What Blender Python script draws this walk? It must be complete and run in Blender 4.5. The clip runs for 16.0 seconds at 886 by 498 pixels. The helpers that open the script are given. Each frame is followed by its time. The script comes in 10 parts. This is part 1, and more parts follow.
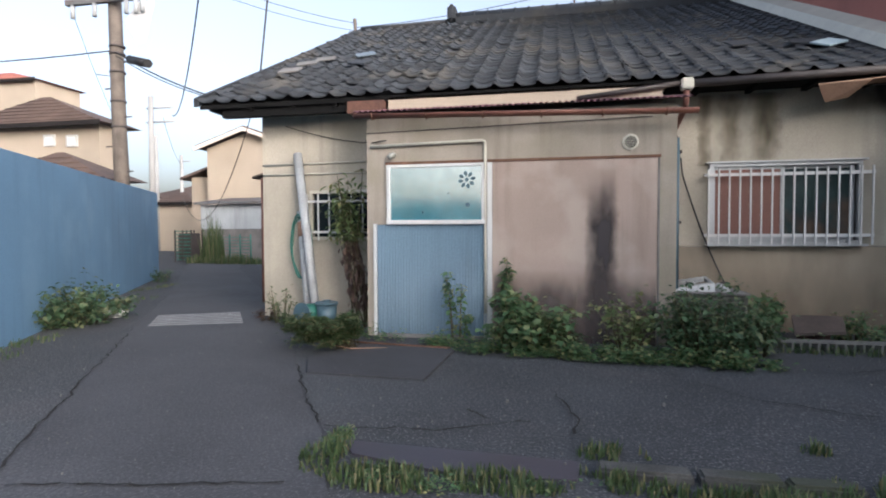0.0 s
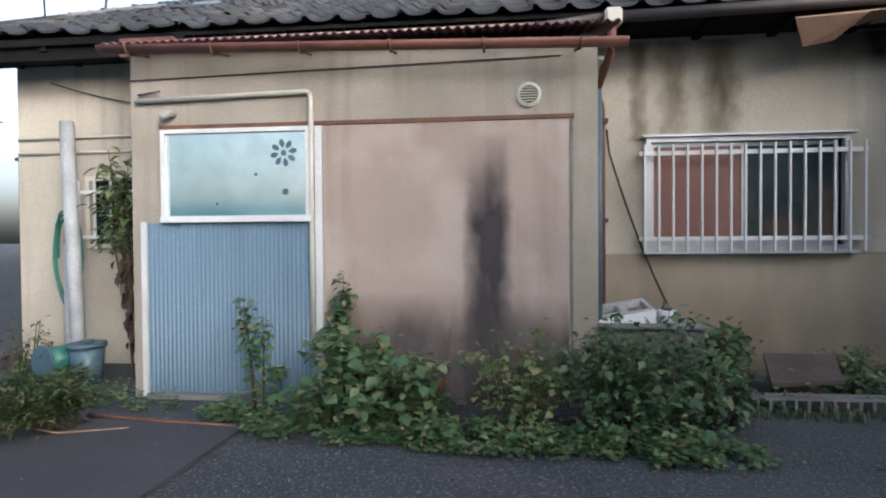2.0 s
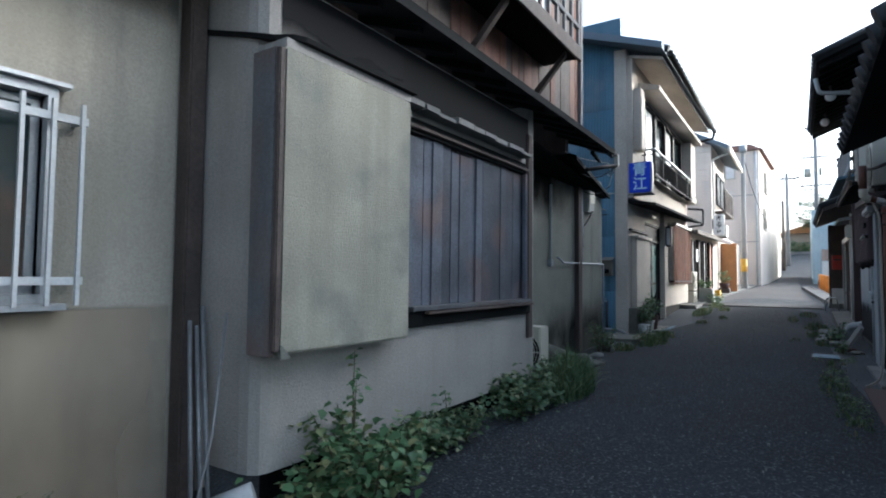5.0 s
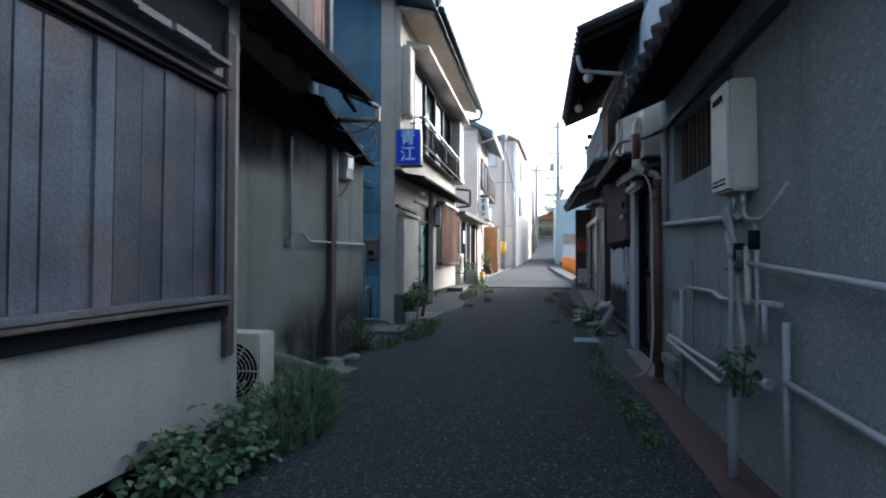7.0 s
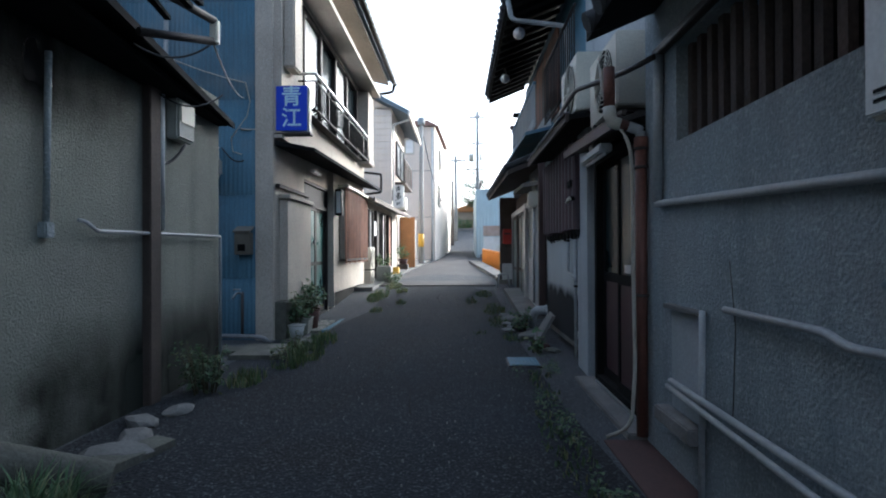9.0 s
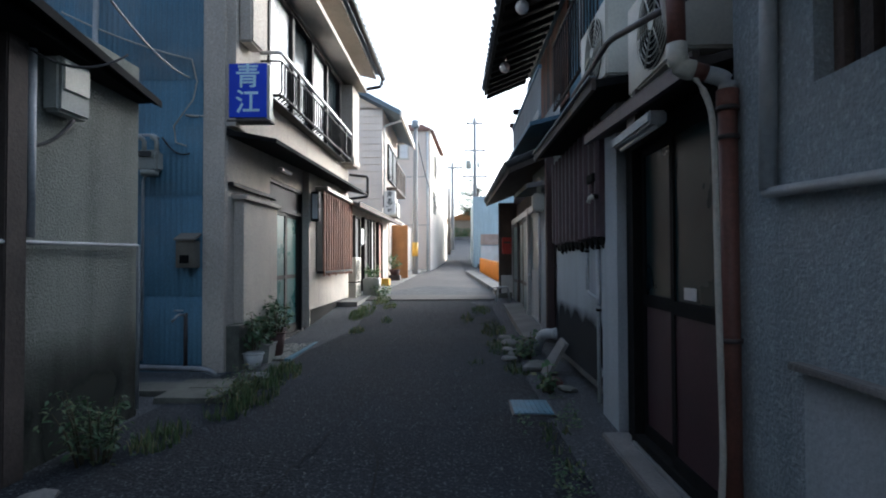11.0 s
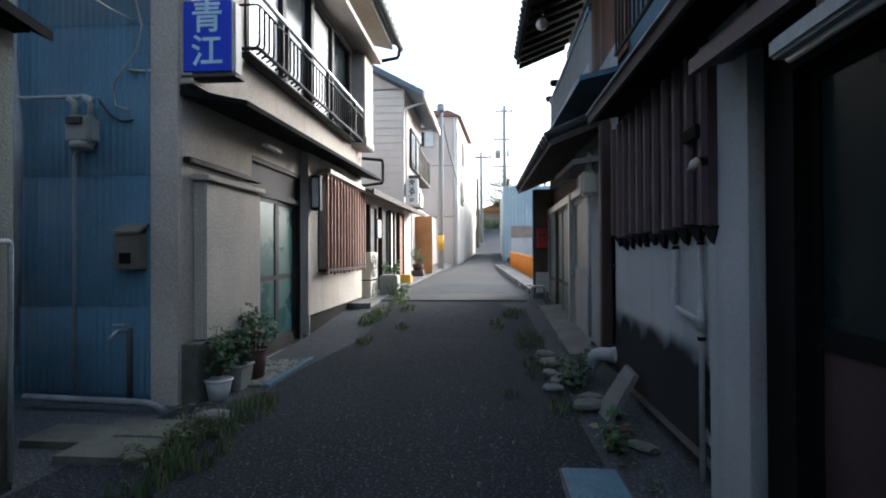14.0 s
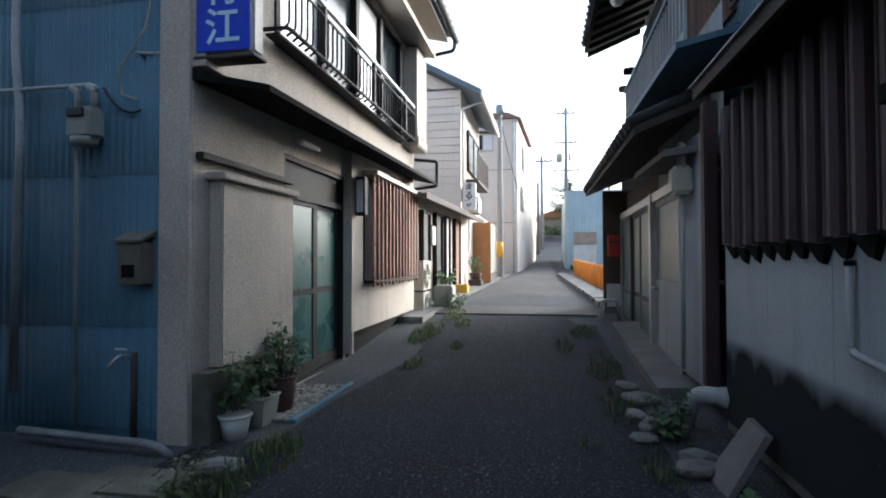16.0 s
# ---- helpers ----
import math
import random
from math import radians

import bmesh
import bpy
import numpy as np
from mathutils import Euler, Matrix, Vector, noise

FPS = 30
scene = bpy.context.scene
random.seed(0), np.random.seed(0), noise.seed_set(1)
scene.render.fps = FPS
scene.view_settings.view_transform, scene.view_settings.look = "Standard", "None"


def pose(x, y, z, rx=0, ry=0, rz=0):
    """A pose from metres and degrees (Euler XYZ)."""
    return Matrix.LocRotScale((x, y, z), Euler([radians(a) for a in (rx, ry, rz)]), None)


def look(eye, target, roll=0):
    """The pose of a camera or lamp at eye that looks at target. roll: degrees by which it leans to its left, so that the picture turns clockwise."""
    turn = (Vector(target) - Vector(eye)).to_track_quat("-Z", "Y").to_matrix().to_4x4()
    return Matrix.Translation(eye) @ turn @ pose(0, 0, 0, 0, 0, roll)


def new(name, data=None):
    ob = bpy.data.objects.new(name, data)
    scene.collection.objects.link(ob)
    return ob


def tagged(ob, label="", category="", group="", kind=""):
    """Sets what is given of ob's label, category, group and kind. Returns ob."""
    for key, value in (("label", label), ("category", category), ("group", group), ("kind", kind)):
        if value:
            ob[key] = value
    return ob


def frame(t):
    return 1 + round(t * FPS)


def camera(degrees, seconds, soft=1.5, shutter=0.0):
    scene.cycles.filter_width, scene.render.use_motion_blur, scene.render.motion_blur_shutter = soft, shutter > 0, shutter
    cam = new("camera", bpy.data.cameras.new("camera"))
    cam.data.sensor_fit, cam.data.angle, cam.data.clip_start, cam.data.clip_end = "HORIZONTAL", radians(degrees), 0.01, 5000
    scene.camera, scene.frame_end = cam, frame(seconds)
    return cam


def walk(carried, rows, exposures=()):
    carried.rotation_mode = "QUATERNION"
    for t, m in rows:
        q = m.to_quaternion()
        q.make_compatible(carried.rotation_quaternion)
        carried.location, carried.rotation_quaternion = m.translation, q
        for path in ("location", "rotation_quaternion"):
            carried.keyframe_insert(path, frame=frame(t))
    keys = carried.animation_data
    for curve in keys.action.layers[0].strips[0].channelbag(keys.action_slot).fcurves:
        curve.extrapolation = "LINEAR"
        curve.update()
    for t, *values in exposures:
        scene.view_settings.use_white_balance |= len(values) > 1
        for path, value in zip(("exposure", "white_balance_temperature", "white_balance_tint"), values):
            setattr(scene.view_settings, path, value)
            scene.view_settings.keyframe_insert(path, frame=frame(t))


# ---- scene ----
cam = camera(78.09, 16.0, soft=2.0)
# seconds, eye x y z, yaw, pitch, roll
PATH = [
    (0.0, 0.078, -0.203, 1.235, 11.35, -1.98, 0.24),
    (0.5, 0.128, 0.417, 1.175, 11.12, -1.30, 0.23),
    (1.0, 0.341, 0.956, 1.166, 9.95, -1.47, 0.44),
    (1.5, 0.456, 1.517, 1.160, 7.77, -1.45, 0.46),
    (2.0, 0.672, 2.068, 1.162, 5.83, -0.95, 0.43),
    (2.5, 1.023, 2.523, 1.107, 2.06, -0.05, 0.51),
    (3.0, 1.282, 3.116, 1.109, -4.67, -0.42, -0.06),
    (3.5, 1.426, 3.685, 1.215, -23.98, 0.58, -0.01),
    (4.0, 1.794, 3.927, 1.203, -34.08, 2.22, -0.35),
    (4.5, 2.165, 4.149, 1.213, -44.34, 2.84, -0.31),
    (5.0, 2.487, 4.130, 1.195, -56.80, 2.80, -0.49),
    (5.2, 2.627, 4.099, 1.199, -60.90, 2.71, -0.34),
    (7.3, 4.667, 4.499, 1.193, -81.52, 1.11, -0.07),
    (7.5, 4.854, 4.503, 1.203, -82.81, 1.16, -0.02),
    (8.0, 5.354, 4.447, 1.208, -86.57, 1.02, 0.22),
    (8.5, 5.885, 4.473, 1.192, -87.60, 0.67, 0.29),
    (9.0, 6.445, 4.513, 1.243, -88.12, 0.34, 0.22),
    (9.2, 6.670, 4.495, 1.247, -88.58, 0.22, 0.37),
    (11.3, 7.927, 4.430, 1.298, -88.36, 1.34, 0.23),
    (11.5, 8.049, 4.400, 1.307, -88.40, 1.22, 0.43),
    (12.0, 8.295, 4.349, 1.331, -88.42, 1.26, 0.56),
    (12.5, 8.531, 4.359, 1.323, -88.36, 1.21, 0.56),
    (13.0, 8.818, 4.422, 1.322, -87.69, 0.95, 0.39),
    (13.5, 9.081, 4.453, 1.350, -86.39, 0.64, 0.28),
    (14.0, 9.325, 4.430, 1.340, -85.31, 0.48, 0.28),
    (14.5, 9.554, 4.399, 1.360, -84.33, 0.55, 0.54),
    (15.0, 9.763, 4.396, 1.386, -82.73, 0.72, 0.60),
    (15.5, 10.009, 4.450, 1.380, -80.95, 1.08, 0.39),
    (16.0, 10.247, 4.510, 1.387, -79.15, 1.18, 0.14),
]
walk(cam, [(t, pose(x, y, z, 90 + pitch, roll, yaw)) for t, x, y, z, yaw, pitch, roll in PATH],
     exposures=[(0.0, 1.45, 5800, 13), (2.0, 1.6, 5700, 12), (3.0, 1.74, 5650, 12), (3.5, 1.74, 5550, 11), (5.0, 2.0, 5300, 6), (7.5, 2.05, 5200, 5), (9.0, 2.0, 5250, 6), (11.5, 1.87, 5350, 7), (16.0, 1.86, 5400, 7)])

# ---- light: a pale dawn sky and a weak, low, hazy sun ----
SUN_EL, SUN_AZ = radians(16), radians(133)  # azimuth clockwise from +y
world = bpy.data.worlds.new("dawn_sky")
scene.world = world
world.use_nodes = True
wt = world.node_tree
sky = wt.nodes.new("ShaderNodeTexSky")
sky.sky_type = "NISHITA"
sky.sun_disc = False
sky.sun_elevation, sky.sun_rotation = SUN_EL, SUN_AZ
sky.air_density, sky.dust_density, sky.ozone_density = 1.0, 6.0, 0.7
wt.nodes["Background"].inputs[1].default_value = 0.15
haze = wt.nodes.new("ShaderNodeHueSaturation")  # thin high cloud pales the blue
haze.inputs["Saturation"].default_value = 0.55
wt.links.new(sky.outputs[0], haze.inputs["Color"])
wt.links.new(haze.outputs[0], wt.nodes["Background"].inputs[0])
sun = bpy.data.lights.new("sun", "SUN")
sun.energy, sun.angle, sun.color = 0.38, radians(14), (1.0, 0.84, 0.70)
sun_ob = new("sun", sun)
sun_dir = Vector((math.sin(SUN_AZ) * math.cos(SUN_EL), math.cos(SUN_AZ) * math.cos(SUN_EL), math.sin(SUN_EL)))
sun_ob.matrix_world = look(sun_dir * 50, (0, 0, 0))


# ---- materials ----
def mat(name, col, rough=0.8, var=0.25, scale=3.0, fine=60.0, bump=0.15, metal=0.0, tint=None, streak=0.0,
        rnd=0.0, spec=0.5, stain=None, stain_amt=0.5, stain_scale=1.2, bumpd=0.01, speck=None, speck_scale=70.0, speck_amt=0.6):
    """A procedural surface: base colour with coarse and fine variation, optional vertical streaks, stains and per-object shifts."""
    m = bpy.data.materials.new(name)
    m.use_nodes = True
    nt = m.node_tree
    N, L = nt.nodes, nt.links
    b = N["Principled BSDF"]
    b.inputs["Roughness"].default_value, b.inputs["Metallic"].default_value = rough, metal
    b.inputs["Specular IOR Level"].default_value = spec
    geo = N.new("ShaderNodeNewGeometry")

    def tex(sc, detail, squash=None):
        n = N.new("ShaderNodeTexNoise")
        n.inputs["Scale"].default_value, n.inputs["Detail"].default_value = sc, detail
        if squash:
            mp = N.new("ShaderNodeMapping")
            mp.inputs["Scale"].default_value = squash
            L.new(geo.outputs["Position"], mp.inputs["Vector"])
            L.new(mp.outputs[0], n.inputs["Vector"])
        else:
            L.new(geo.outputs["Position"], n.inputs["Vector"])
        return n

    def mixc(fac, a, c, mode="MIX"):
        n = N.new("ShaderNodeMix")
        n.data_type, n.blend_type = "RGBA", mode
        for key, val in ((0, fac), (6, a), (7, c)):
            if isinstance(val, (int, float)):
                n.inputs[key].default_value = val
            elif isinstance(val, tuple):
                n.inputs[key].default_value = (*val, 1)
            else:
                L.new(val, n.inputs[key])
        return n.outputs[2]

    def ramp(src, lo, hi):
        n = N.new("ShaderNodeMapRange")
        n.inputs[1].default_value, n.inputs[2].default_value = lo, hi
        L.new(src, n.inputs[0])
        return n.outputs[0]

    big, small = tex(scale, 4), tex(fine, 3)
    dark = tuple(c * (1 - var) for c in col)
    light = tuple(min(1, c * (1 + var * 0.6)) for c in (tint or col))
    c = mixc(ramp(big.outputs[0], 0.3, 0.7), dark, light)
    c = mixc(ramp(small.outputs[0], 0.35, 0.65), c, mixc(0.5 * var + 0.06, c, (0, 0, 0)))
    if streak:
        s = tex(1.0, 5, (6.0, 6.0, 0.35))
        c = mixc(ramp(s.outputs[0], 0.52, 0.75), c, mixc(streak, c, tuple(x * 0.35 for x in col)))
    if stain:
        s = tex(stain_scale, 6)
        f = N.new("ShaderNodeMath")
        f.operation = "MULTIPLY"
        f.inputs[1].default_value = stain_amt
        L.new(ramp(s.outputs[0], 0.52, 0.66), f.inputs[0])
        c = mixc(f.outputs[0], c, stain)
    if speck:
        for sc, lo, hi, cc, am in ((speck_scale, 0.56, 0.66, speck, speck_amt), (speck_scale * 1.7, 0.54, 0.64, tuple(x * 0.4 for x in col), speck_amt)):
            s = tex(sc, 2)
            f = N.new("ShaderNodeMath")
            f.operation = "MULTIPLY"
            f.inputs[1].default_value = am
            L.new(ramp(s.outputs[0], lo, hi), f.inputs[0])
            c = mixc(f.outputs[0], c, cc)
    if rnd:
        oi = N.new("ShaderNodeObjectInfo")
        h = N.new("ShaderNodeHueSaturation")
        v = N.new("ShaderNodeMapRange")
        v.inputs[3].default_value, v.inputs[4].default_value = 1 - rnd, 1 + rnd
        L.new(oi.outputs["Random"], v.inputs[0])
        L.new(v.outputs[0], h.inputs["Value"])
        L.new(c, h.inputs["Color"])
        c = h.outputs[0]
    L.new(c, b.inputs["Base Color"])
    rr = N.new("ShaderNodeMapRange")
    rr.inputs[3].default_value, rr.inputs[4].default_value = max(0.02, rough - 0.12), min(1, rough + 0.1)
    L.new(big.outputs[0], rr.inputs[0])
    L.new(rr.outputs[0], b.inputs["Roughness"])
    if bump:
        bp = N.new("ShaderNodeBump")
        bp.inputs["Strength"].default_value, bp.inputs["Distance"].default_value = bump, bumpd
        L.new(small.outputs[0], bp.inputs["Height"])
        L.new(bp.outputs[0], b.inputs["Normal"])
    return m


def glass(name, col, rough=0.05, spec=0.8):
    m = mat(name, col, rough, 0.15, 2.0, 8.0, 0.0, spec=spec)
    return m


M_ASPH = mat("asphalt", (0.072, 0.077, 0.084), 0.88, 0.35, 0.7, 45, 1.0, stain=(0.075, 0.075, 0.08), stain_amt=0.7, bumpd=0.02, spec=0.3, speck=(0.19, 0.195, 0.205), speck_scale=55, speck_amt=0.75)
M_LANE = mat("worn_concrete_lane", (0.068, 0.069, 0.076), 0.85, 0.35, 0.9, 50, 0.8, speck=(0.17, 0.17, 0.18), speck_scale=60, speck_amt=0.45, stain=(0.038, 0.038, 0.042), stain_scale=0.7, stain_amt=0.75)
M_CONC = mat("rough_concrete", (0.22, 0.21, 0.20), 0.9, 0.3, 2.0, 60, 0.5, stain=(0.10, 0.10, 0.09), streak=0.3)
M_PLASTER = mat("beige_plaster", (0.37, 0.325, 0.27), 0.92, 0.24, 1.1, 90, 0.35, streak=0.45, stain=(0.24, 0.215, 0.16), stain_amt=0.65, speck=(0.44, 0.40, 0.34), speck_scale=40, speck_amt=0.1)
M_PLASTERLIGHT = mat("pale_beige_plaster", (0.45, 0.41, 0.335), 0.92, 0.2, 1.0, 90, 0.35, streak=0.4, stain=(0.36, 0.33, 0.26), stain_amt=0.6, speck=(0.52, 0.48, 0.43), speck_scale=40, speck_amt=0.08)
M_PLASTERDIRTY = mat("dirty_grey_plaster", (0.33, 0.315, 0.285), 0.92, 0.3, 1.4, 90, 0.4, streak=0.5, stain=(0.13, 0.125, 0.11), stain_amt=0.7, speck=(0.34, 0.33, 0.30), speck_scale=40, speck_amt=0.25)
M_SHOPPLASTER = mat("pinkish_grey_plaster", (0.36, 0.335, 0.305), 0.92, 0.2, 1.4, 90, 0.4, streak=0.3, stain=(0.24, 0.225, 0.20), stain_amt=0.5, speck=(0.42, 0.40, 0.37), speck_scale=40, speck_amt=0.12)
M_CASEPLASTER = mat("yellowed_grey_plaster", (0.34, 0.32, 0.255), 0.92, 0.24, 1.8, 90, 0.4, streak=0.35, stain=(0.17, 0.17, 0.15), stain_amt=0.6, stain_scale=2.4, speck=(0.40, 0.38, 0.32), speck_scale=40, speck_amt=0.12)
# teal base and brown blotches paint the pane's reflections into its colour
M_PANETEAL = mat("reflection_tinted_pane", (0.03, 0.05, 0.05), 0.2, 0.5, 2.0, 8, 0.0, spec=0.35, stain=(0.12, 0.07, 0.045), stain_amt=0.6, stain_scale=1.8)
M_GALV = mat("dull_galvanised_steel", (0.26, 0.265, 0.275), 0.65, 0.3, 6, 60, 0.1, metal=0.3)
M_BLUEGREYWOOD = mat("blue_grey_planks", (0.115, 0.125, 0.15), 0.85, 0.4, 3, 60, 0.5, rnd=0.3, streak=0.7, stain=(0.17, 0.10, 0.08), stain_amt=0.5, stain_scale=2.0)
M_PINKPANEL = mat("pinkish_board", (0.385, 0.302, 0.258), 0.88, 0.16, 1.1, 90, 0.2, streak=0.4, stain=(0.46, 0.395, 0.345), stain_amt=0.5, stain_scale=1.5)
M_GREYWALL = mat("grey_stucco", (0.30, 0.345, 0.365), 0.94, 0.28, 1.2, 60, 0.9, streak=0.4, stain=(0.22, 0.225, 0.225), speck=(0.56, 0.58, 0.60), speck_scale=45, speck_amt=0.25)
M_ALLEYWALL = mat("green_grey_stucco", (0.20, 0.21, 0.18), 0.94, 0.28, 1.0, 60, 0.9, streak=0.5, stain=(0.13, 0.13, 0.12), speck=(0.26, 0.265, 0.245), speck_scale=45, speck_amt=0.3)
M_STUCCO = mat("cream_stucco", (0.50, 0.45, 0.385), 0.95, 0.2, 1.1, 45, 0.55, streak=0.25, speck=(0.58, 0.55, 0.49), speck_scale=40, speck_amt=0.4)
M_DARKBASE = mat("dark_stone_base", (0.12, 0.12, 0.10), 0.9, 0.4, 6, 60, 0.6, stain=(0.2, 0.2, 0.17))
M_BLUECORR = mat("blue_painted_metal", (0.075, 0.165, 0.235), 0.6, 0.3, 1.0, 50, 0.1, streak=0.3, stain=(0.13, 0.16, 0.18))
M_DOORCORR = mat("grey_blue_corrugated_sheet", (0.13, 0.20, 0.26), 0.55, 0.12, 1.0, 50, 0.08, streak=0.25)
M_BLUEWALL = mat("blue_wall_paint", (0.14, 0.26, 0.40), 0.7, 0.12, 0.8, 60, 0.25, streak=0.2, stain=(0.19, 0.31, 0.44), stain_amt=0.4)
M_TILE = mat("old_roof_tile", (0.034, 0.039, 0.046), 0.8, 0.35, 3.0, 40, 0.4, rnd=0.35, stain=(0.075, 0.068, 0.055), stain_amt=0.6)
M_OLDWOOD = mat("weathered_dark_wood", (0.085, 0.065, 0.055), 0.85, 0.4, 3.0, 50, 0.4, rnd=0.3, streak=0.4)
M_GREYWOOD = mat("grey_weathered_boards", (0.15, 0.15, 0.155), 0.85, 0.3, 3, 60, 0.4, rnd=0.25, streak=0.5, stain=(0.16, 0.09, 0.06))
M_REDWOOD = mat("red_brown_boards", (0.16, 0.075, 0.05), 0.8, 0.4, 3, 50, 0.3, rnd=0.3, streak=0.5)
# near-black wood; also stands in for shade in gaps, rooms and openings
M_BLACK = mat("black_wood_and_shade", (0.011, 0.011, 0.011), 0.9, 0.4, 3, 50, 0.2, spec=0.12)
M_WHITEMET = mat("white_painted_metal", (0.62, 0.63, 0.62), 0.45, 0.1, 3, 60, 0.05, stain=(0.45, 0.42, 0.38), stain_amt=0.4)
M_ALU = mat("aluminium", (0.46, 0.47, 0.475), 0.4, 0.12, 4, 60, 0.05, metal=0.6)
M_PVC = mat("grey_pvc", (0.38, 0.40, 0.41), 0.55, 0.2, 4, 40, 0.05, stain=(0.2, 0.2, 0.19), stain_amt=0.5)
M_BROWNPIPE = mat("rust_brown_pipe", (0.15, 0.06, 0.042), 0.6, 0.3, 5, 60, 0.15)
M_PURPLE = mat("purple_red_sheet", (0.16, 0.07, 0.085), 0.6, 0.3, 2, 50, 0.1, streak=0.2)
M_WHITEWALL = mat("white_siding", (0.80, 0.705, 0.615), 0.8, 0.12, 0.6, 50, 0.1, streak=0.12)
M_BROWNROOF = mat("brown_roof", (0.11, 0.075, 0.06), 0.8, 0.25, 2, 40, 0.2)
M_CREAM = mat("cream_wall", (0.41, 0.345, 0.27), 0.9, 0.1, 0.6, 60, 0.1)
M_GLASSDARK = glass("dark_window_glass", (0.012, 0.018, 0.022), 0.14, 0.18)
M_BRONZE = mat("dark_bronze_frame", (0.022, 0.019, 0.018), 0.65, 0.3, 4, 60, 0.05, spec=0.2)
M_PINKWALL = mat("faded_red_wall", (0.36, 0.14, 0.11), 0.9, 0.15, 0.8, 60, 0.2, streak=0.2)


# ---- building helpers ----
def mesh_ob(name, bm, material):
    me = bpy.data.meshes.new(name)
    bm.normal_update()
    bm.to_mesh(me)
    bm.free()
    if material:
        me.materials.append(material)
    return new(name, me)


def thing(name, at, label, category, group="", kind=""):
    e = new(name)
    e.empty_display_size = 0.1
    e.matrix_world = Matrix.Translation(at)
    return tagged(e, label, category, group, kind)


def put_under(ob, parent):
    ob.parent = parent
    top = Matrix.Translation((0, 0, 0))
    p = parent
    while p is not None:
        top = p.matrix_basis if p.parent is None else top
        p = p.parent
    ob.matrix_parent_inverse = top.inverted() if parent.parent is None else Matrix()
    return ob


def part(name, bm, material, parent, label=""):
    """Links a bmesh, in world coordinates, as one mesh under a thing or a part."""
    ob = mesh_ob(name, bm, material)
    put_under(ob, parent)
    if label:
        ob["label"] = label
    return ob


def solo(name, bm, material, label, category, group="", kind=""):
    return tagged(mesh_ob(name, bm, material), label, category, group, kind)


def struct(name, bm, material, label="", category=""):
    return tagged(mesh_ob(name, bm, material), label, category or name.split("_")[0], "", "structure")


def B():
    return bmesh.new()


def box(bm, x0, x1, y0, y1, z0, z1, bev=0.0):
    vs = [bm.verts.new((x, y, z)) for z in (z0, z1) for y in (y0, y1) for x in (x0, x1)]
    fs = [bm.faces.new([vs[i] for i in f]) for f in
          ((0, 2, 3, 1), (4, 5, 7, 6), (0, 1, 5, 4), (2, 6, 7, 3), (0, 4, 6, 2), (1, 3, 7, 5))]
    if bev:
        es = list({e for f in fs for e in f.edges})
        bmesh.ops.bevel(bm, geom=es, offset=bev, segments=2, affect="EDGES", clamp_overlap=True)
    return bm


def bx(*a):
    return box(B(), *a)


def hexa(bm, lower, upper):
    """A solid from two loops of equally many points."""
    n = len(lower)
    a, b = [bm.verts.new(p) for p in lower], [bm.verts.new(p) for p in upper]
    bm.faces.new(a[::-1])
    bm.faces.new(b)
    for i in range(n):
        bm.faces.new((a[i], a[(i + 1) % n], b[(i + 1) % n], b[i]))
    return bm


def tube(bm, pts, r, seg=10, r2=None):
    """A round pipe along points, closed at both ends."""
    pts = [Vector(p) for p in pts]
    rings = []
    for i, p in enumerate(pts):
        d = (pts[min(i + 1, len(pts) - 1)] - pts[max(i - 1, 0)]).normalized()
        u = d.cross(Vector((0, 0, 1)) if abs(d.z) < 0.9 else Vector((1, 0, 0))).normalized()
        v = d.cross(u)
        rad = r if r2 is None else r + (r2 - r) * i / (len(pts) - 1)
        rings.append([bm.verts.new(p + (u * math.cos(k * 6.28319 / seg) + v * math.sin(k * 6.28319 / seg)) * rad) for k in range(seg)])
    for a, b in zip(rings, rings[1:]):
        for k in range(seg):
            f = bm.faces.new((a[k], a[(k + 1) % seg], b[(k + 1) % seg], b[k]))
            f.smooth = True
    bm.faces.new(rings[0][::-1])
    bm.faces.new(rings[-1])
    return bm


def bend(pts, r=0.06, n=4):
    """The same polyline with rounded corners."""
    pts = [Vector(p) for p in pts]
    out = [pts[0]]
    for a, b, c in zip(pts, pts[1:], pts[2:]):
        p, q = b + (a - b).normalized() * r, b + (c - b).normalized() * r
        for i in range(n + 1):
            s = i / n
            out.append(p * (1 - s) ** 2 + b * 2 * s * (1 - s) + q * s * s)
    return out + [pts[-1]]


